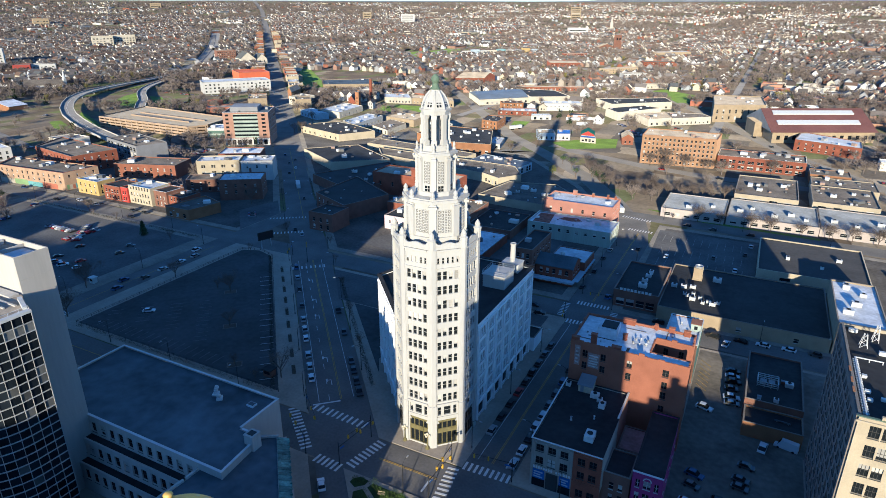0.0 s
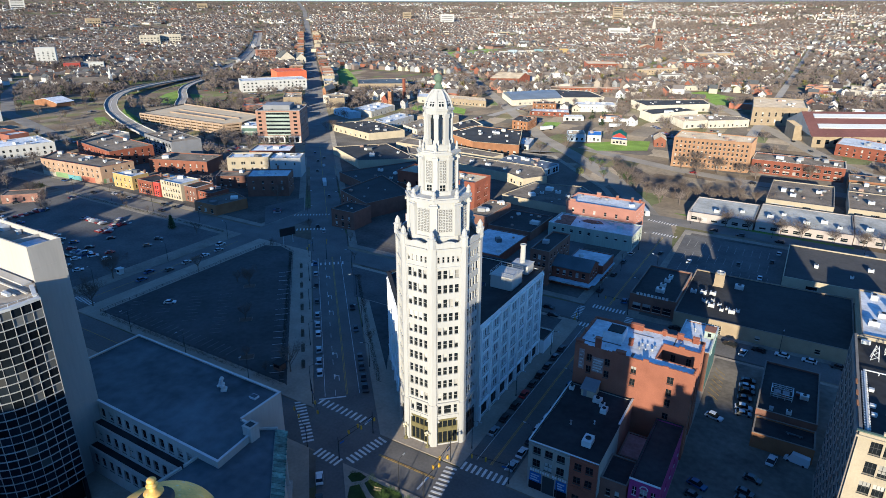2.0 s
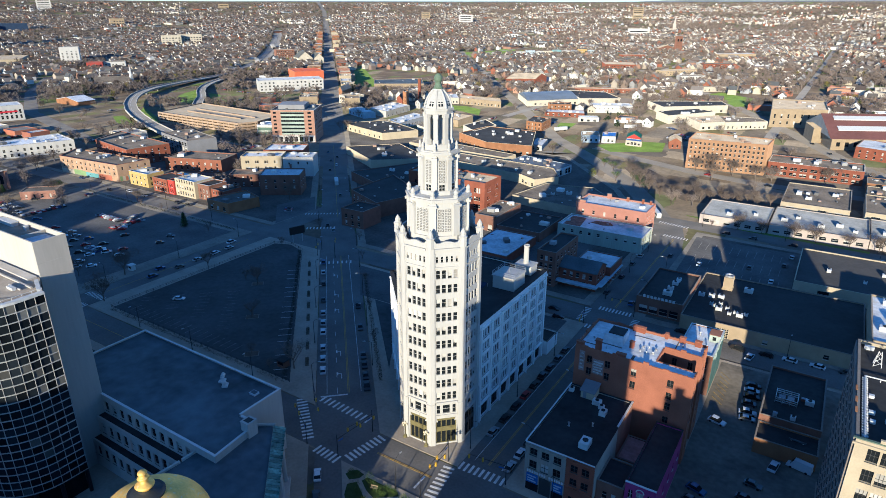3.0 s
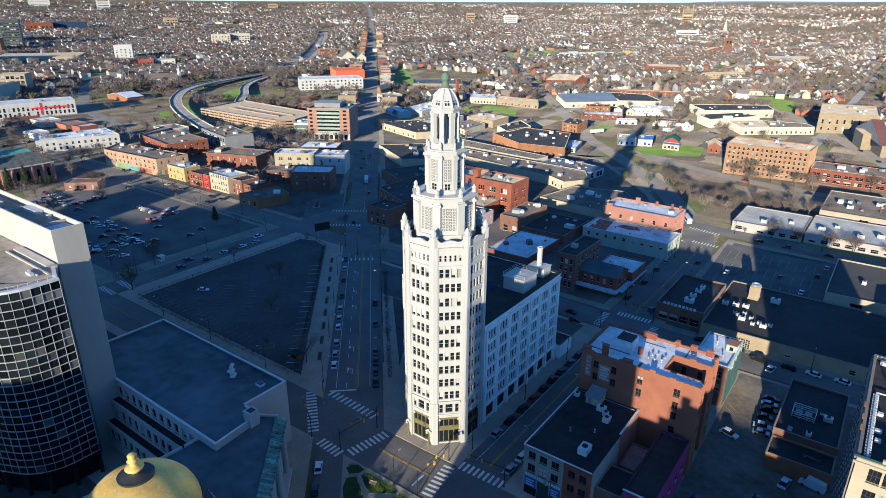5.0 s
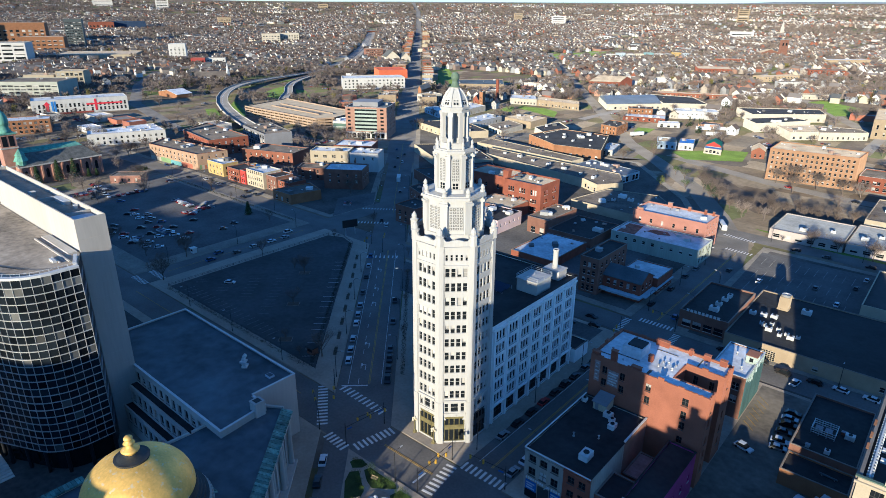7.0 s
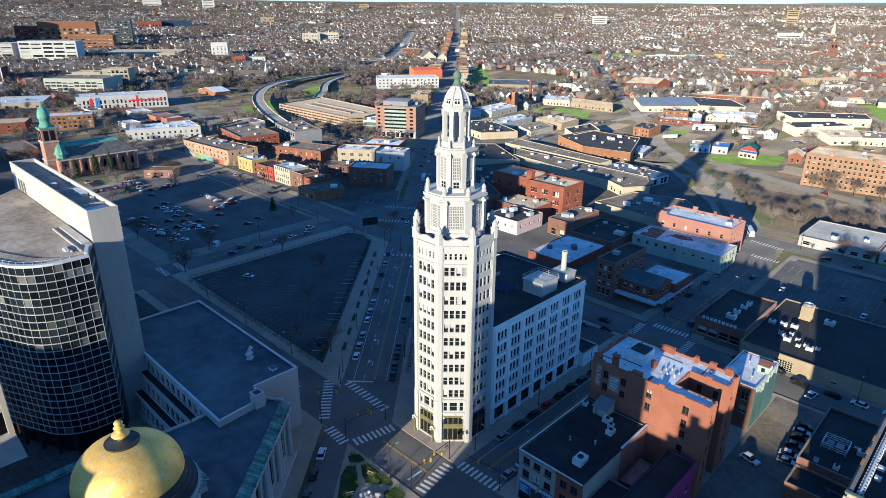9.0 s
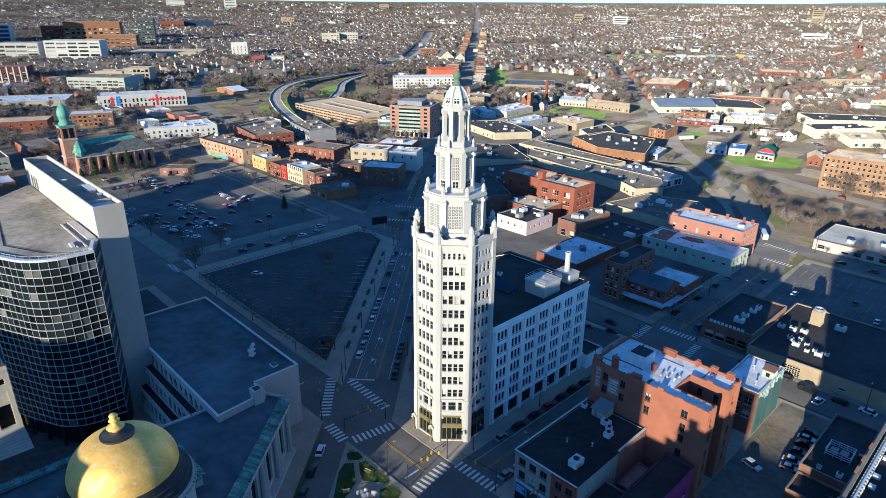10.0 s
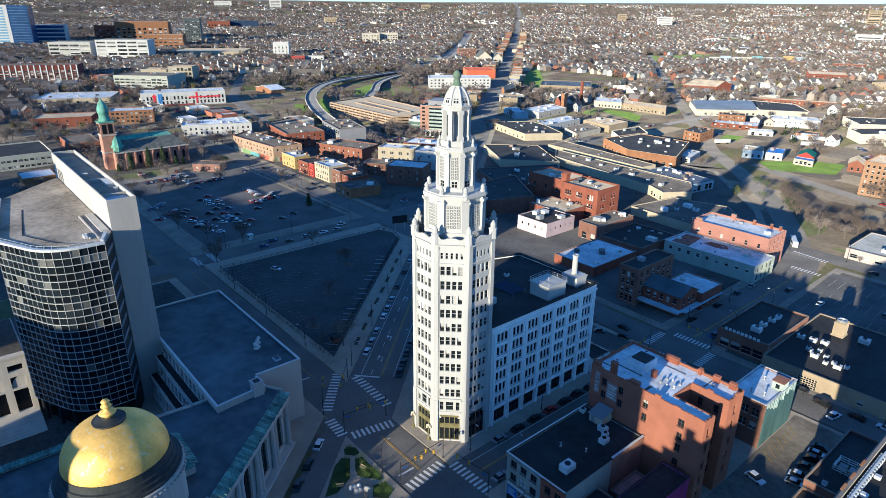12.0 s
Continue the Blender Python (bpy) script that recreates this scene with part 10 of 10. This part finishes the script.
for pts, wd in BANDS:
    for a, b in zip(pts[:-1], pts[1:]):
        BANDPTS.append((a[0], a[1], b[0], b[1], wd))


def clear(x, y, extra):
    """True where no road and no large building stands within extra metres."""
    ok = np.ones(len(x), bool)
    for ax, ay, bx, by, wd in BANDPTS:
        dx, dy = bx - ax, by - ay
        t = np.clip(((x - ax) * dx + (y - ay) * dy) / (dx * dx + dy * dy + 1e-9), 0, 1)
        ok &= np.hypot(x - ax - t * dx, y - ay - t * dy) > wd / 2 + extra
    for cx, cy, r in FOOT:
        ok &= np.hypot(x - cx, y - cy) > r + extra
    return ok


def in_view(x, y, lo=74, hi=184):
    a = np.degrees(np.arctan2(y - 10, x - 20)) % 360
    return (a > lo) & (a < hi)


for poly in LAWNS:
    if math.hypot(*poly[0]) > 700:
        cx, cy = sum(q[0] for q in poly) / len(poly), sum(q[1] for q in poly) / len(poly)
        FOOT.append((cx, cy, 0.6 * max(math.hypot(q[0] - cx, q[1] - cy) for q in poly)))
SHEDS = []
tries = NR.uniform((-1500, 230), (260, 1500), (9000, 2))
okay = clear(tries[:, 0], tries[:, 1], 14) & in_view(tries[:, 0], tries[:, 1])
rr_ = np.hypot(tries[:, 0], tries[:, 1])
okay &= (rr_ > 470) & (rr_ < 1150)
okay &= ~((tries[:, 0] > -980) & (tries[:, 0] < -590) & (tries[:, 1] > 330) & (tries[:, 1] < 760))
okay &= ~((tries[:, 0] > -480) & (tries[:, 0] < 90) & (tries[:, 1] < 640))
SR = random.Random(17)
store = []
for x, y in tries[okay]:
    if len(SHEDS) >= 150:
        break
    lx, ly = SR.uniform(6, 15), SR.uniform(5, 11)
    r = math.hypot(lx, ly)
    if any(math.hypot(x - a, y - b) < r + s + 4 for a, b, s in SHEDS):
        continue
    SHEDS.append((x, y, r))
    store.append((x, y, lx, ly, SR.choice((4.0, 5.0, 6.5, 8.0)), SR.gauss(0, 0.04) + SR.choice((0, 0, 0.74))))

# ---- houses and trees out to the horizon ----
def bulk(name, verts, tris, counts, material, label, category):
    """One mesh out of many copies: verts (n, v, 3), tris (t, 3)."""
    n, v = verts.shape[:2]
    t = len(tris)
    me = bpy.data.meshes.new(name)
    me.vertices.add(n * v)
    me.vertices.foreach_set("co", verts.reshape(-1).astype(np.float32))
    idx = (np.asarray(tris)[None] + (np.arange(n) * v)[:, None, None]).reshape(-1).astype(np.int32)
    me.loops.add(len(idx))
    me.loops.foreach_set("vertex_index", idx)
    me.polygons.add(n * t)
    me.polygons.foreach_set("loop_start", np.arange(0, len(idx), 3, dtype=np.int32))
    me.polygons.foreach_set("loop_total", np.full(n * t, 3, dtype=np.int32))
    me.polygons.foreach_set("use_smooth", np.zeros(n * t, dtype=bool))
    me.materials.append(material)
    me.update()
    me.validate()
    return tagged(new(name, me), label, category, "", "stuff")


def lift(x, y):
    r = np.hypot(x, y)
    return np.where(r < 1300, 0.0, 1.27e-5 * np.maximum(r - 1300, 0) ** 2)


# flat-roofed stores with a parapet
S_ = np.array(store)
box = [(-1, -1, 0), (1, -1, 0), (1, 1, 0), (-1, 1, 0), (-1, -1, 1), (1, -1, 1), (1, 1, 1), (-1, 1, 1)]
inner = [(0.94 * a, 0.94 * b, 1) for a, b, c in box[:4]] + [(0.94 * a, 0.94 * b, 0.88) for a, b, c in box[:4]]
quads = [(0, 1, 5, 4), (1, 2, 6, 5), (2, 3, 7, 6), (3, 0, 4, 7), (4, 5, 9, 8), (5, 6, 10, 9), (6, 7, 11, 10), (7, 4, 8, 11), (9, 8, 12, 13), (10, 9, 13, 14), (11, 10, 14, 15), (8, 11, 15, 12)]


def spread(pts):
    P = np.array(pts)
    c, s = np.cos(S_[:, 5, None]), np.sin(S_[:, 5, None])
    a, b = P[None, :, 0] * S_[:, 2, None], P[None, :, 1] * S_[:, 3, None]
    z = lift(S_[:, 0], S_[:, 1])[:, None] + P[None, :, 2] * S_[:, 4, None] - 0.2
    return np.stack([S_[:, 0, None] + a * c - b * s, S_[:, 1, None] + a * s + b * c, z], 2)


bulk("store_walls", spread(box + inner), [t for a, b, c, d in quads for t in ((a, b, c), (a, c, d))], 0, SHED_WALL, "scattered flat-roofed brick and pale stores among bare trees", "stores")
bulk("store_roofs", spread([(0.939 * a, 0.939 * b, 0.89) for a, b, c in box[:4]]), [(0, 1, 2), (0, 2, 3)], 0, SHED_ROOF, "flat gravel and membrane roofs of scattered stores", "roofs")

gx, gy = np.meshgrid(np.arange(-4700, 900, 13.5), np.arange(60, 4800, 29.0))
hx, hy = gx.ravel() + NR.uniform(-2.5, 2.5, gx.size), gy.ravel() + NR.uniform(-4, 4, gx.size)
keep = in_view(hx, hy, 72, 186)
rad = np.hypot(hx, hy)
keep &= (rad > 640) & (rad < 4700)
keep &= ~((hx > -420) & (hx < 260) & (hy < 640)) & ~((hx < -420) & (hx > -900) & (hy < 640) & (hx + hy > -620))
hx, hy, rad = hx[keep], hy[keep], rad[keep]
pat = np.array([noise.noise(Vector((x * 0.0035, y * 0.0035, 0.3))) for x, y in zip(hx, hy)])
keep = NR.random(len(hx)) < np.clip(0.72 + 1.1 * pat - np.maximum(rad - 1500, 0) / 4500, 0.05, 0.94)
keep &= clear(hx, hy, 9)
for cx, cy, r in SHEDS:
    keep &= np.hypot(hx - cx, hy - cy) > r + 7
keep &= (np.abs((hx + 40) % 260 - 130) < 124) & ~((hx > -980) & (hx < -590) & (hy > 330) & (hy < 800))
hx, hy, rad = hx[keep], hy[keep], rad[keep]
near = rad < 800
order = np.argsort(rad)
near_ids = order[:150]
far_ids = order[150:]


def house_arrays(ids):
    n = len(ids)
    L, W, E, R = NR.uniform(10, 16, n), NR.uniform(7.5, 10.5, n), NR.uniform(5.6, 8.0, n), NR.uniform(3.2, 5.2, n)
    far = rad[ids] > 1900
    big = NR.random(n) < np.where(far, 0.05, 0.03)
    L, W, R = np.where(big, np.where(far, L * 4.5, L * 2.4), L), np.where(big, np.where(far, W * 7, W * 2.6), W), np.where(big, 0.4, R)
    turn = np.where(NR.random(n) < 0.8, 0, np.pi / 2) + NR.normal(0, 0.03, n)
    z = lift(hx[ids], hy[ids])
    c, s = np.cos(turn), np.sin(turn)

    def place(pts):
        out = np.empty((n, len(pts), 3))
        for k, (a, b, zz) in enumerate(pts):
            px, py = a * W / 2, b * L / 2
            out[:, k, 0] = hx[ids] + px * c - py * s
            out[:, k, 1] = hy[ids] + px * s + py * c
            out[:, k, 2] = z + zz[0] + zz[1] * E + zz[2] * R
        return out

    lo, ev, rg = (-0.3, 0, 0), (0, 1, 0), (0, 1, 1)
    wall = place([(-1, -1, lo), (1, -1, lo), (1, 1, lo), (-1, 1, lo), (-1, -1, ev), (1, -1, ev), (1, 1, ev), (-1, 1, ev), (0, -1, rg), (0, 1, rg)])
    wt = [(0, 1, 5), (0, 5, 4), (1, 2, 6), (1, 6, 5), (2, 3, 7), (2, 7, 6), (3, 0, 4), (3, 4, 7), (4, 5, 8), (6, 7, 9)]
    e2, e3, r2 = (0.05, 0.97, 0), (0.25, 0.97, 0), (0.25, 1, 1)
    r3 = (0.02, 1, 1)
    roof = place([(-1.14, -1.06, e2), (0, -1.06, r3), (1.14, -1.06, e2), (-1.14, 1.06, e2), (0, 1.06, r3), (1.14, 1.06, e2), (-1.14, -1.06, e3), (0, -1.06, r2), (1.14, -1.06, e3), (-1.14, 1.06, e3), (0, 1.06, r2), (1.14, 1.06, e3)])
    rt = [(6, 7, 10), (6, 10, 9), (7, 8, 11), (7, 11, 10), (0, 1, 7), (0, 7, 6), (1, 2, 8), (1, 8, 7), (0, 6, 9), (0, 9, 3), (2, 5, 11), (2, 11, 8)]
    return wall, wt, roof, rt


w, wt, r, rt = house_arrays(far_ids)
bulk("house_walls", w, wt, 0, HOUSE_WALL, "many small pale timber houses spreading to the horizon", "houses")
bulk("house_roofs", r, rt, 0, HOUSE_ROOF, "many pitched shingle roofs spreading to the horizon", "roofs")
HW = palette("near_house_paint", [(0.72, 0.70, 0.66), (0.62, 0.58, 0.50), (0.68, 0.68, 0.68), (0.40, 0.24, 0.17), (0.74, 0.71, 0.65), (0.33, 0.13, 0.08), (0.70, 0.64, 0.52)], 0.8, "object")
HR = palette("near_house_shingle", [(0.10, 0.09, 0.085), (0.15, 0.13, 0.12), (0.075, 0.06, 0.055), (0.19, 0.17, 0.16)], 0.9, "object")
protos = []
for L, W, E, R in ((13, 9, 6.4, 4.0), (11, 8.4, 5.8, 3.6), (15, 9.6, 7.0, 4.4)):
    t = thing("house", 0, 0, 0, "small timber house with pitched shingle roof", "house", "timber houses")
    b = MB()
    b.prism(rect(-W / 2, -L / 2, W / 2, L / 2), -0.3, E)
    for s in (-1, 1):
        y = s * L / 2
        tri = [(-W / 2, y, E), (W / 2, y, E), (0, y, E + R)]
        b.face(tri if s < 0 else tri[::-1])
    wall = part("wall", b, HW, t, local=True)
    b = MB()
    for s in (-1, 1):
        low = [(s * (W / 2 + 0.4), -L / 2 - 0.4, E - 0.25), (s * (W / 2 + 0.4), L / 2 + 0.4, E - 0.25), (0, L / 2 + 0.4, E + R), (0, -L / 2 - 0.4, E + R)]
        hi2 = [(x, y, z + 0.22) for x, y, z in low]
        b.solid(low, hi2) if s > 0 else b.solid(low[::-1], hi2[::-1])
    part("roof", b, HR, t, local=True)
    for s in (-1,):
        for xx in (-W / 4, W / 4):
            for zz in (3.4,):
                g = MB()
                g.box(xx - 0.45, s * L / 2 - 0.04, zz, xx + 0.45, s * L / 2 + 0.04, zz + 1.4)
                part("window", g, GLASS, wall, local=True)
    protos.append(t)
for q, i in enumerate(near_ids):
    m = pose(hx[i], hy[i], 0.0, 0, 0, SR.choice((0, 0, 0, 90)))
    if q < 3:
        protos[q].matrix_basis = m
    else:
        copy_thing(protos[q % 3], m)

# cars parked in far lots
lots = NR.uniform((-800, 60), (200, 900), (1200, 2))
lots = lots[clear(lots[:, 0], lots[:, 1], 7) & in_view(lots[:, 0], lots[:, 1]) & (np.hypot(lots[:, 0], lots[:, 1]) > 300)][:170]
cp = []
for x, y in lots:
    a = SR.choice((0, math.pi / 2, radians(AVD)))
    for k in range(SR.randint(2, 9)):
        o = (k - 4) * 2.8
        cp.append((x + o * math.cos(a), y + o * math.sin(a), a + math.pi / 2))
cp = np.array(cp)
cp = cp[clear(cp[:, 0], cp[:, 1], 2.5) & ~((cp[:, 0] > -120) & (cp[:, 0] < 40) & (cp[:, 1] > 380) & (cp[:, 1] < 480))]
CB = [(-2.2, -0.9, 0.25), (2.2, -0.9, 0.25), (2.2, 0.9, 0.25), (-2.2, 0.9, 0.25), (-2.2, -0.9, 0.9), (2.2, -0.9, 0.85), (2.2, 0.9, 0.85), (-2.2, 0.9, 0.9), (-1.7, -0.8, 0.9), (1.0, -0.8, 0.9), (1.0, 0.8, 0.9), (-1.7, 0.8, 0.9), (-1.2, -0.65, 1.45), (0.3, -0.65, 1.45), (0.3, 0.65, 1.45), (-1.2, 0.65, 1.45)]
CT = []
for o in (0, 8):
    CT += [(o, o + 1, o + 5), (o, o + 5, o + 4), (o + 1, o + 2, o + 6), (o + 1, o + 6, o + 5), (o + 2, o + 3, o + 7), (o + 2, o + 7, o + 6), (o + 3, o, o + 4), (o + 3, o + 4, o + 7), (o + 4, o + 5, o + 6), (o + 4, o + 6, o + 7)]
P = np.array(CB)
V = np.empty((len(cp), 16, 3))
V[:, :, 0] = cp[:, 0, None] + P[None, :, 0] * np.cos(cp[:, 2, None]) - P[None, :, 1] * np.sin(cp[:, 2, None])
V[:, :, 1] = cp[:, 1, None] + P[None, :, 0] * np.sin(cp[:, 2, None]) + P[None, :, 1] * np.cos(cp[:, 2, None])
V[:, :, 2] = P[None, :, 2] + 0.05
bulk("parked_cars", V, CT, 0, palette("far_car_paint", [(0.5, 0.5, 0.5), (0.03, 0.03, 0.03), (0.25, 0.25, 0.26), (0.02, 0.02, 0.025), (0.1, 0.1, 0.11), (0.22, 0.02, 0.02), (0.04, 0.06, 0.14)], 0.4), "many parked cars in far car parks", "cars")

# vents, hatches and plant on the flat roofs
VR = random.Random(77)


def inside(x, y, poly):
    n = len(poly)
    return all((poly[(i + 1) % n][0] - poly[i][0]) * (y - poly[i][1]) - (poly[(i + 1) % n][1] - poly[i][1]) * (x - poly[i][0]) > 0 for i in range(n))


vp = []
for poly, hh, rn in ROOFS:
    xs, ys = [p[0] for p in poly], [p[1] for p in poly]
    if max(ys) < 215 or (min(xs) > -60 and max(ys) < 400) or rn == "blue_grey_tin_roof" or math.hypot(sum(xs) / len(xs), sum(ys) / len(ys)) > 1100:
        continue
    area = (max(xs) - min(xs)) * (max(ys) - min(ys))
    core = inset(poly, 2.2)
    for k in range(min(16, int(area / 70) + 1)):
        x, y = VR.uniform(min(xs), max(xs)), VR.uniform(min(ys), max(ys))
        if inside(x, y, core):
            s = VR.choice((0.35, 0.45, 0.6, 0.8, 1.2, 1.7))
            vp.append((x, y, hh + 0.05, s * VR.uniform(0.7, 1.5), s, min(s * VR.uniform(0.8, 1.6), 1.9), VR.choice((0, 0, 0.3, 0.74))))
vp = np.array(vp)
P = np.array([(-1, -1, 0), (1, -1, 0), (1, 1, 0), (-1, 1, 0), (-1, -1, 1), (1, -1, 1), (1, 1, 1), (-1, 1, 1)])
a, b = P[None, :, 0] * vp[:, 3, None], P[None, :, 1] * vp[:, 4, None]
c, s = np.cos(vp[:, 6, None]), np.sin(vp[:, 6, None])
V = np.stack([vp[:, 0, None] + a * c - b * s, vp[:, 1, None] + a * s + b * c, vp[:, 2, None] + P[None, :, 2] * vp[:, 5, None]], 2)
bulk("roof_vents", V, CT[:10], 0, palette("roof_vent_paint", [(0.6, 0.6, 0.58), (0.3, 0.3, 0.3), (0.5, 0.49, 0.46), (0.12, 0.12, 0.12), (0.62, 0.62, 0.6), (0.35, 0.24, 0.18)], 0.6), "many small vents, hatches and units on flat roofs", "roof vents")

# trees: four crowns, scattered
tx, ty = NR.uniform(-4750, 900, 330000), NR.uniform(60, 4800, 330000)
keep = in_view(tx, ty, 72, 186)
tr = np.hypot(tx, ty)
keep &= (tr > 380) & (tr < 4750)
keep &= (tr < 1900) | (NR.random(len(tr)) < 0.75)
tx, ty, tr = tx[keep], ty[keep], tr[keep]
pat = np.array([noise.noise(Vector((x * 0.0045, y * 0.0045, 5.3))) + 0.5 * noise.noise(Vector((x * 0.02, y * 0.02, 1.3))) for x, y in zip(tx, ty)])
keep = NR.random(len(tx)) < np.clip(0.46 + 1.2 * pat, 0.04, 0.95) * np.clip((tr - 300) / 600, np.where(tx < -450, 0.3, 0.22), 1)
keep &= clear(tx, ty, 1.5)
tx, ty, tr = tx[keep], ty[keep], tr[keep]
ex = NR.uniform((-960, 330), (-560, 800), (2600, 2))
ok2 = clear(ex[:, 0], ex[:, 1], 9) & (np.array([noise.noise(Vector((x * 0.02, y * 0.02, 8.0))) for x, y in ex]) > 0.16)
tx, ty = np.concatenate([tx, ex[ok2, 0]]), np.concatenate([ty, ex[ok2, 1]])
tr = np.hypot(tx, ty)
cell = {}
for a, b in zip(hx, hy):
    cell.setdefault((int(a // 12), int(b // 12)), []).append((a, b))
free = np.array([all(abs(a - p) > 4 or abs(b - q) > 6 for i in (-1, 0, 1) for j in (-1, 0, 1) for p, q in cell.get((int(a // 12) + i, int(b // 12) + j), ())) for a, b in zip(tx, ty)])
tx, ty, tr = tx[free], ty[free], tr[free]
FAR_TWIG = mat("far_bare_twigs", (0.170, 0.138, 0.120), 0.95, 0.5, 0.06, 0.25, bump=0)
lawn_c = [(sum(p[0] for p in q) / len(q), sum(p[1] for p in q) / len(q), 0.5 * max(math.hypot(p[0] - q[0][0], p[1] - q[0][1]) for p in q)) for q in LAWNS]
open_ = np.ones(len(tx), bool)
for cx, cy, r in lawn_c:
    open_ &= np.hypot(tx - cx, ty - cy) > r
tx, ty, tr = tx[open_], ty[open_], tr[open_]
pick = np.arange(len(tx))
EVER = (pick % 41 == 7)
BUD = (pick % 37 == 5) & ~EVER


def grove(name, sel, seed, n, size, thick, shape, material, label):
    """Many trees of one habit in one mesh: a tapered trunk, limbs and a crown of twig slivers that fan out and up."""
    x, y = tx[sel], ty[sel]
    pr = np.random.default_rng(seed)
    pts, tri = [], []

    def sliver(a, b, w):
        d = b - a
        u = np.cross(d, pr.normal(0, 1, 3))
        u /= np.linalg.norm(u) + 1e-9
        k = len(pts)
        pts.extend([tuple(a + u * w), tuple(a - u * w), tuple(b)])
        tri.append((k, k + 1, k + 2))

    for q in range(2):
        sliver(np.array([0, 0, -0.03]), np.array([0, 0, 0.72]), 0.03)
    clumps = []
    while len(clumps) < 9:
        c = pr.uniform(-1, 1, 3)
        if 0.35 < np.linalg.norm(c) < 1 and shape == "crown":
            clumps.append(c * np.array([0.30, 0.30, 0.24]) + np.array([0, 0, 0.66]))
        elif shape == "cone":
            z = pr.uniform(0.08, 0.95)
            clumps.append(np.array([c[0] * 0.26 * (1 - z), c[1] * 0.26 * (1 - z), z]))
    for c in clumps[:5]:
        sliver(np.array([0, 0, 0.25]), c, 0.018)
    for i in range(n):
        c = clumps[i % 9] + pr.normal(0, 1, 3) * (np.array([0.11, 0.11, 0.085]) if shape == "crown" else np.array([0.07, 0.07, 0.06]))
        out = c - np.array([0, 0, 0.3])
        d = out / (np.linalg.norm(out) + 1e-9) + pr.normal(0, 0.55, 3)
        d *= size * pr.uniform(0.6, 1.4) / np.linalg.norm(d)
        sliver(c - d / 2, c + d / 2, thick * pr.uniform(0.6, 1.4))
    P = np.array(pts)
    m = len(x)
    a, s, hgt = pr.uniform(0, 6.28, m), pr.uniform(8, 15, m), pr.uniform(8, 14, m)
    V = np.empty((m, len(P), 3))
    V[:, :, 0] = x[:, None] + s[:, None] * (P[None, :, 0] * np.cos(a)[:, None] - P[None, :, 1] * np.sin(a)[:, None])
    V[:, :, 1] = y[:, None] + s[:, None] * (P[None, :, 0] * np.sin(a)[:, None] + P[None, :, 1] * np.cos(a)[:, None])
    V[:, :, 2] = lift(x, y)[:, None] + hgt[:, None] * P[None, :, 2]
    bulk(name, V, tri, 0, material, label, "trees")


plain = ~EVER & ~BUD
for k in range(3):
    grove("bare_trees", plain & (pick % 3 == k) & (tr < 900), 50 + k, 230, 0.20, 0.011, "crown", FAR_TWIG, "leafless grey-brown trees between the buildings")
    grove("bare_trees", plain & (pick % 3 == k) & (tr >= 900) & (tr < 1900), 60 + k, 54, 0.27, 0.032, "crown", FAR_TWIG, "countless leafless grey-brown trees among the houses")
    grove("bare_trees", plain & (pick % 3 == k) & (tr >= 1900) & (pick % 5 < 4), 70 + k, 11, 0.45, 0.085, "crown", FAR_TWIG, "far leafless trees spreading to the horizon")
grove("budding_trees", BUD & (tr < 1900), 80, 60, 0.25, 0.04, "crown", mat("pale_bud_leaves", (0.16, 0.14, 0.045), 0.95, 0.4, 0.06, 0.3, bump=0), "scattered trees in first yellow-green bud")
grove("conifers", EVER & (tr < 1900), 81, 70, 0.20, 0.05, "cone", mat("far_conifer_needles", (0.032, 0.048, 0.022), 0.95, 0.4, 0.06, 0.3, bump=0), "scattered dark green conifers among the houses")

# wooded ridge beyond the city, distance haze put into its blue-grey colour
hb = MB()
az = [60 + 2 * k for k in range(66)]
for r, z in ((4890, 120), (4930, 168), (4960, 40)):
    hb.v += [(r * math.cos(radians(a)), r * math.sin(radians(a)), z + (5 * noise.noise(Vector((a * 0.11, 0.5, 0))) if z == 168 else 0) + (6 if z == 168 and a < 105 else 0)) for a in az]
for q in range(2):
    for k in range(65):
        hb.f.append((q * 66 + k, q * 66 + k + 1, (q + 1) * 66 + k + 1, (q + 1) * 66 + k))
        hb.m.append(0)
setting("backdrop", hb, mat("haze_blue_woods", (0.13, 0.155, 0.20), 0.95, 0.3, 0.004, 0.03, bump=0), "wooded ridge on the horizon, haze painted in as blue-grey", "ridge")
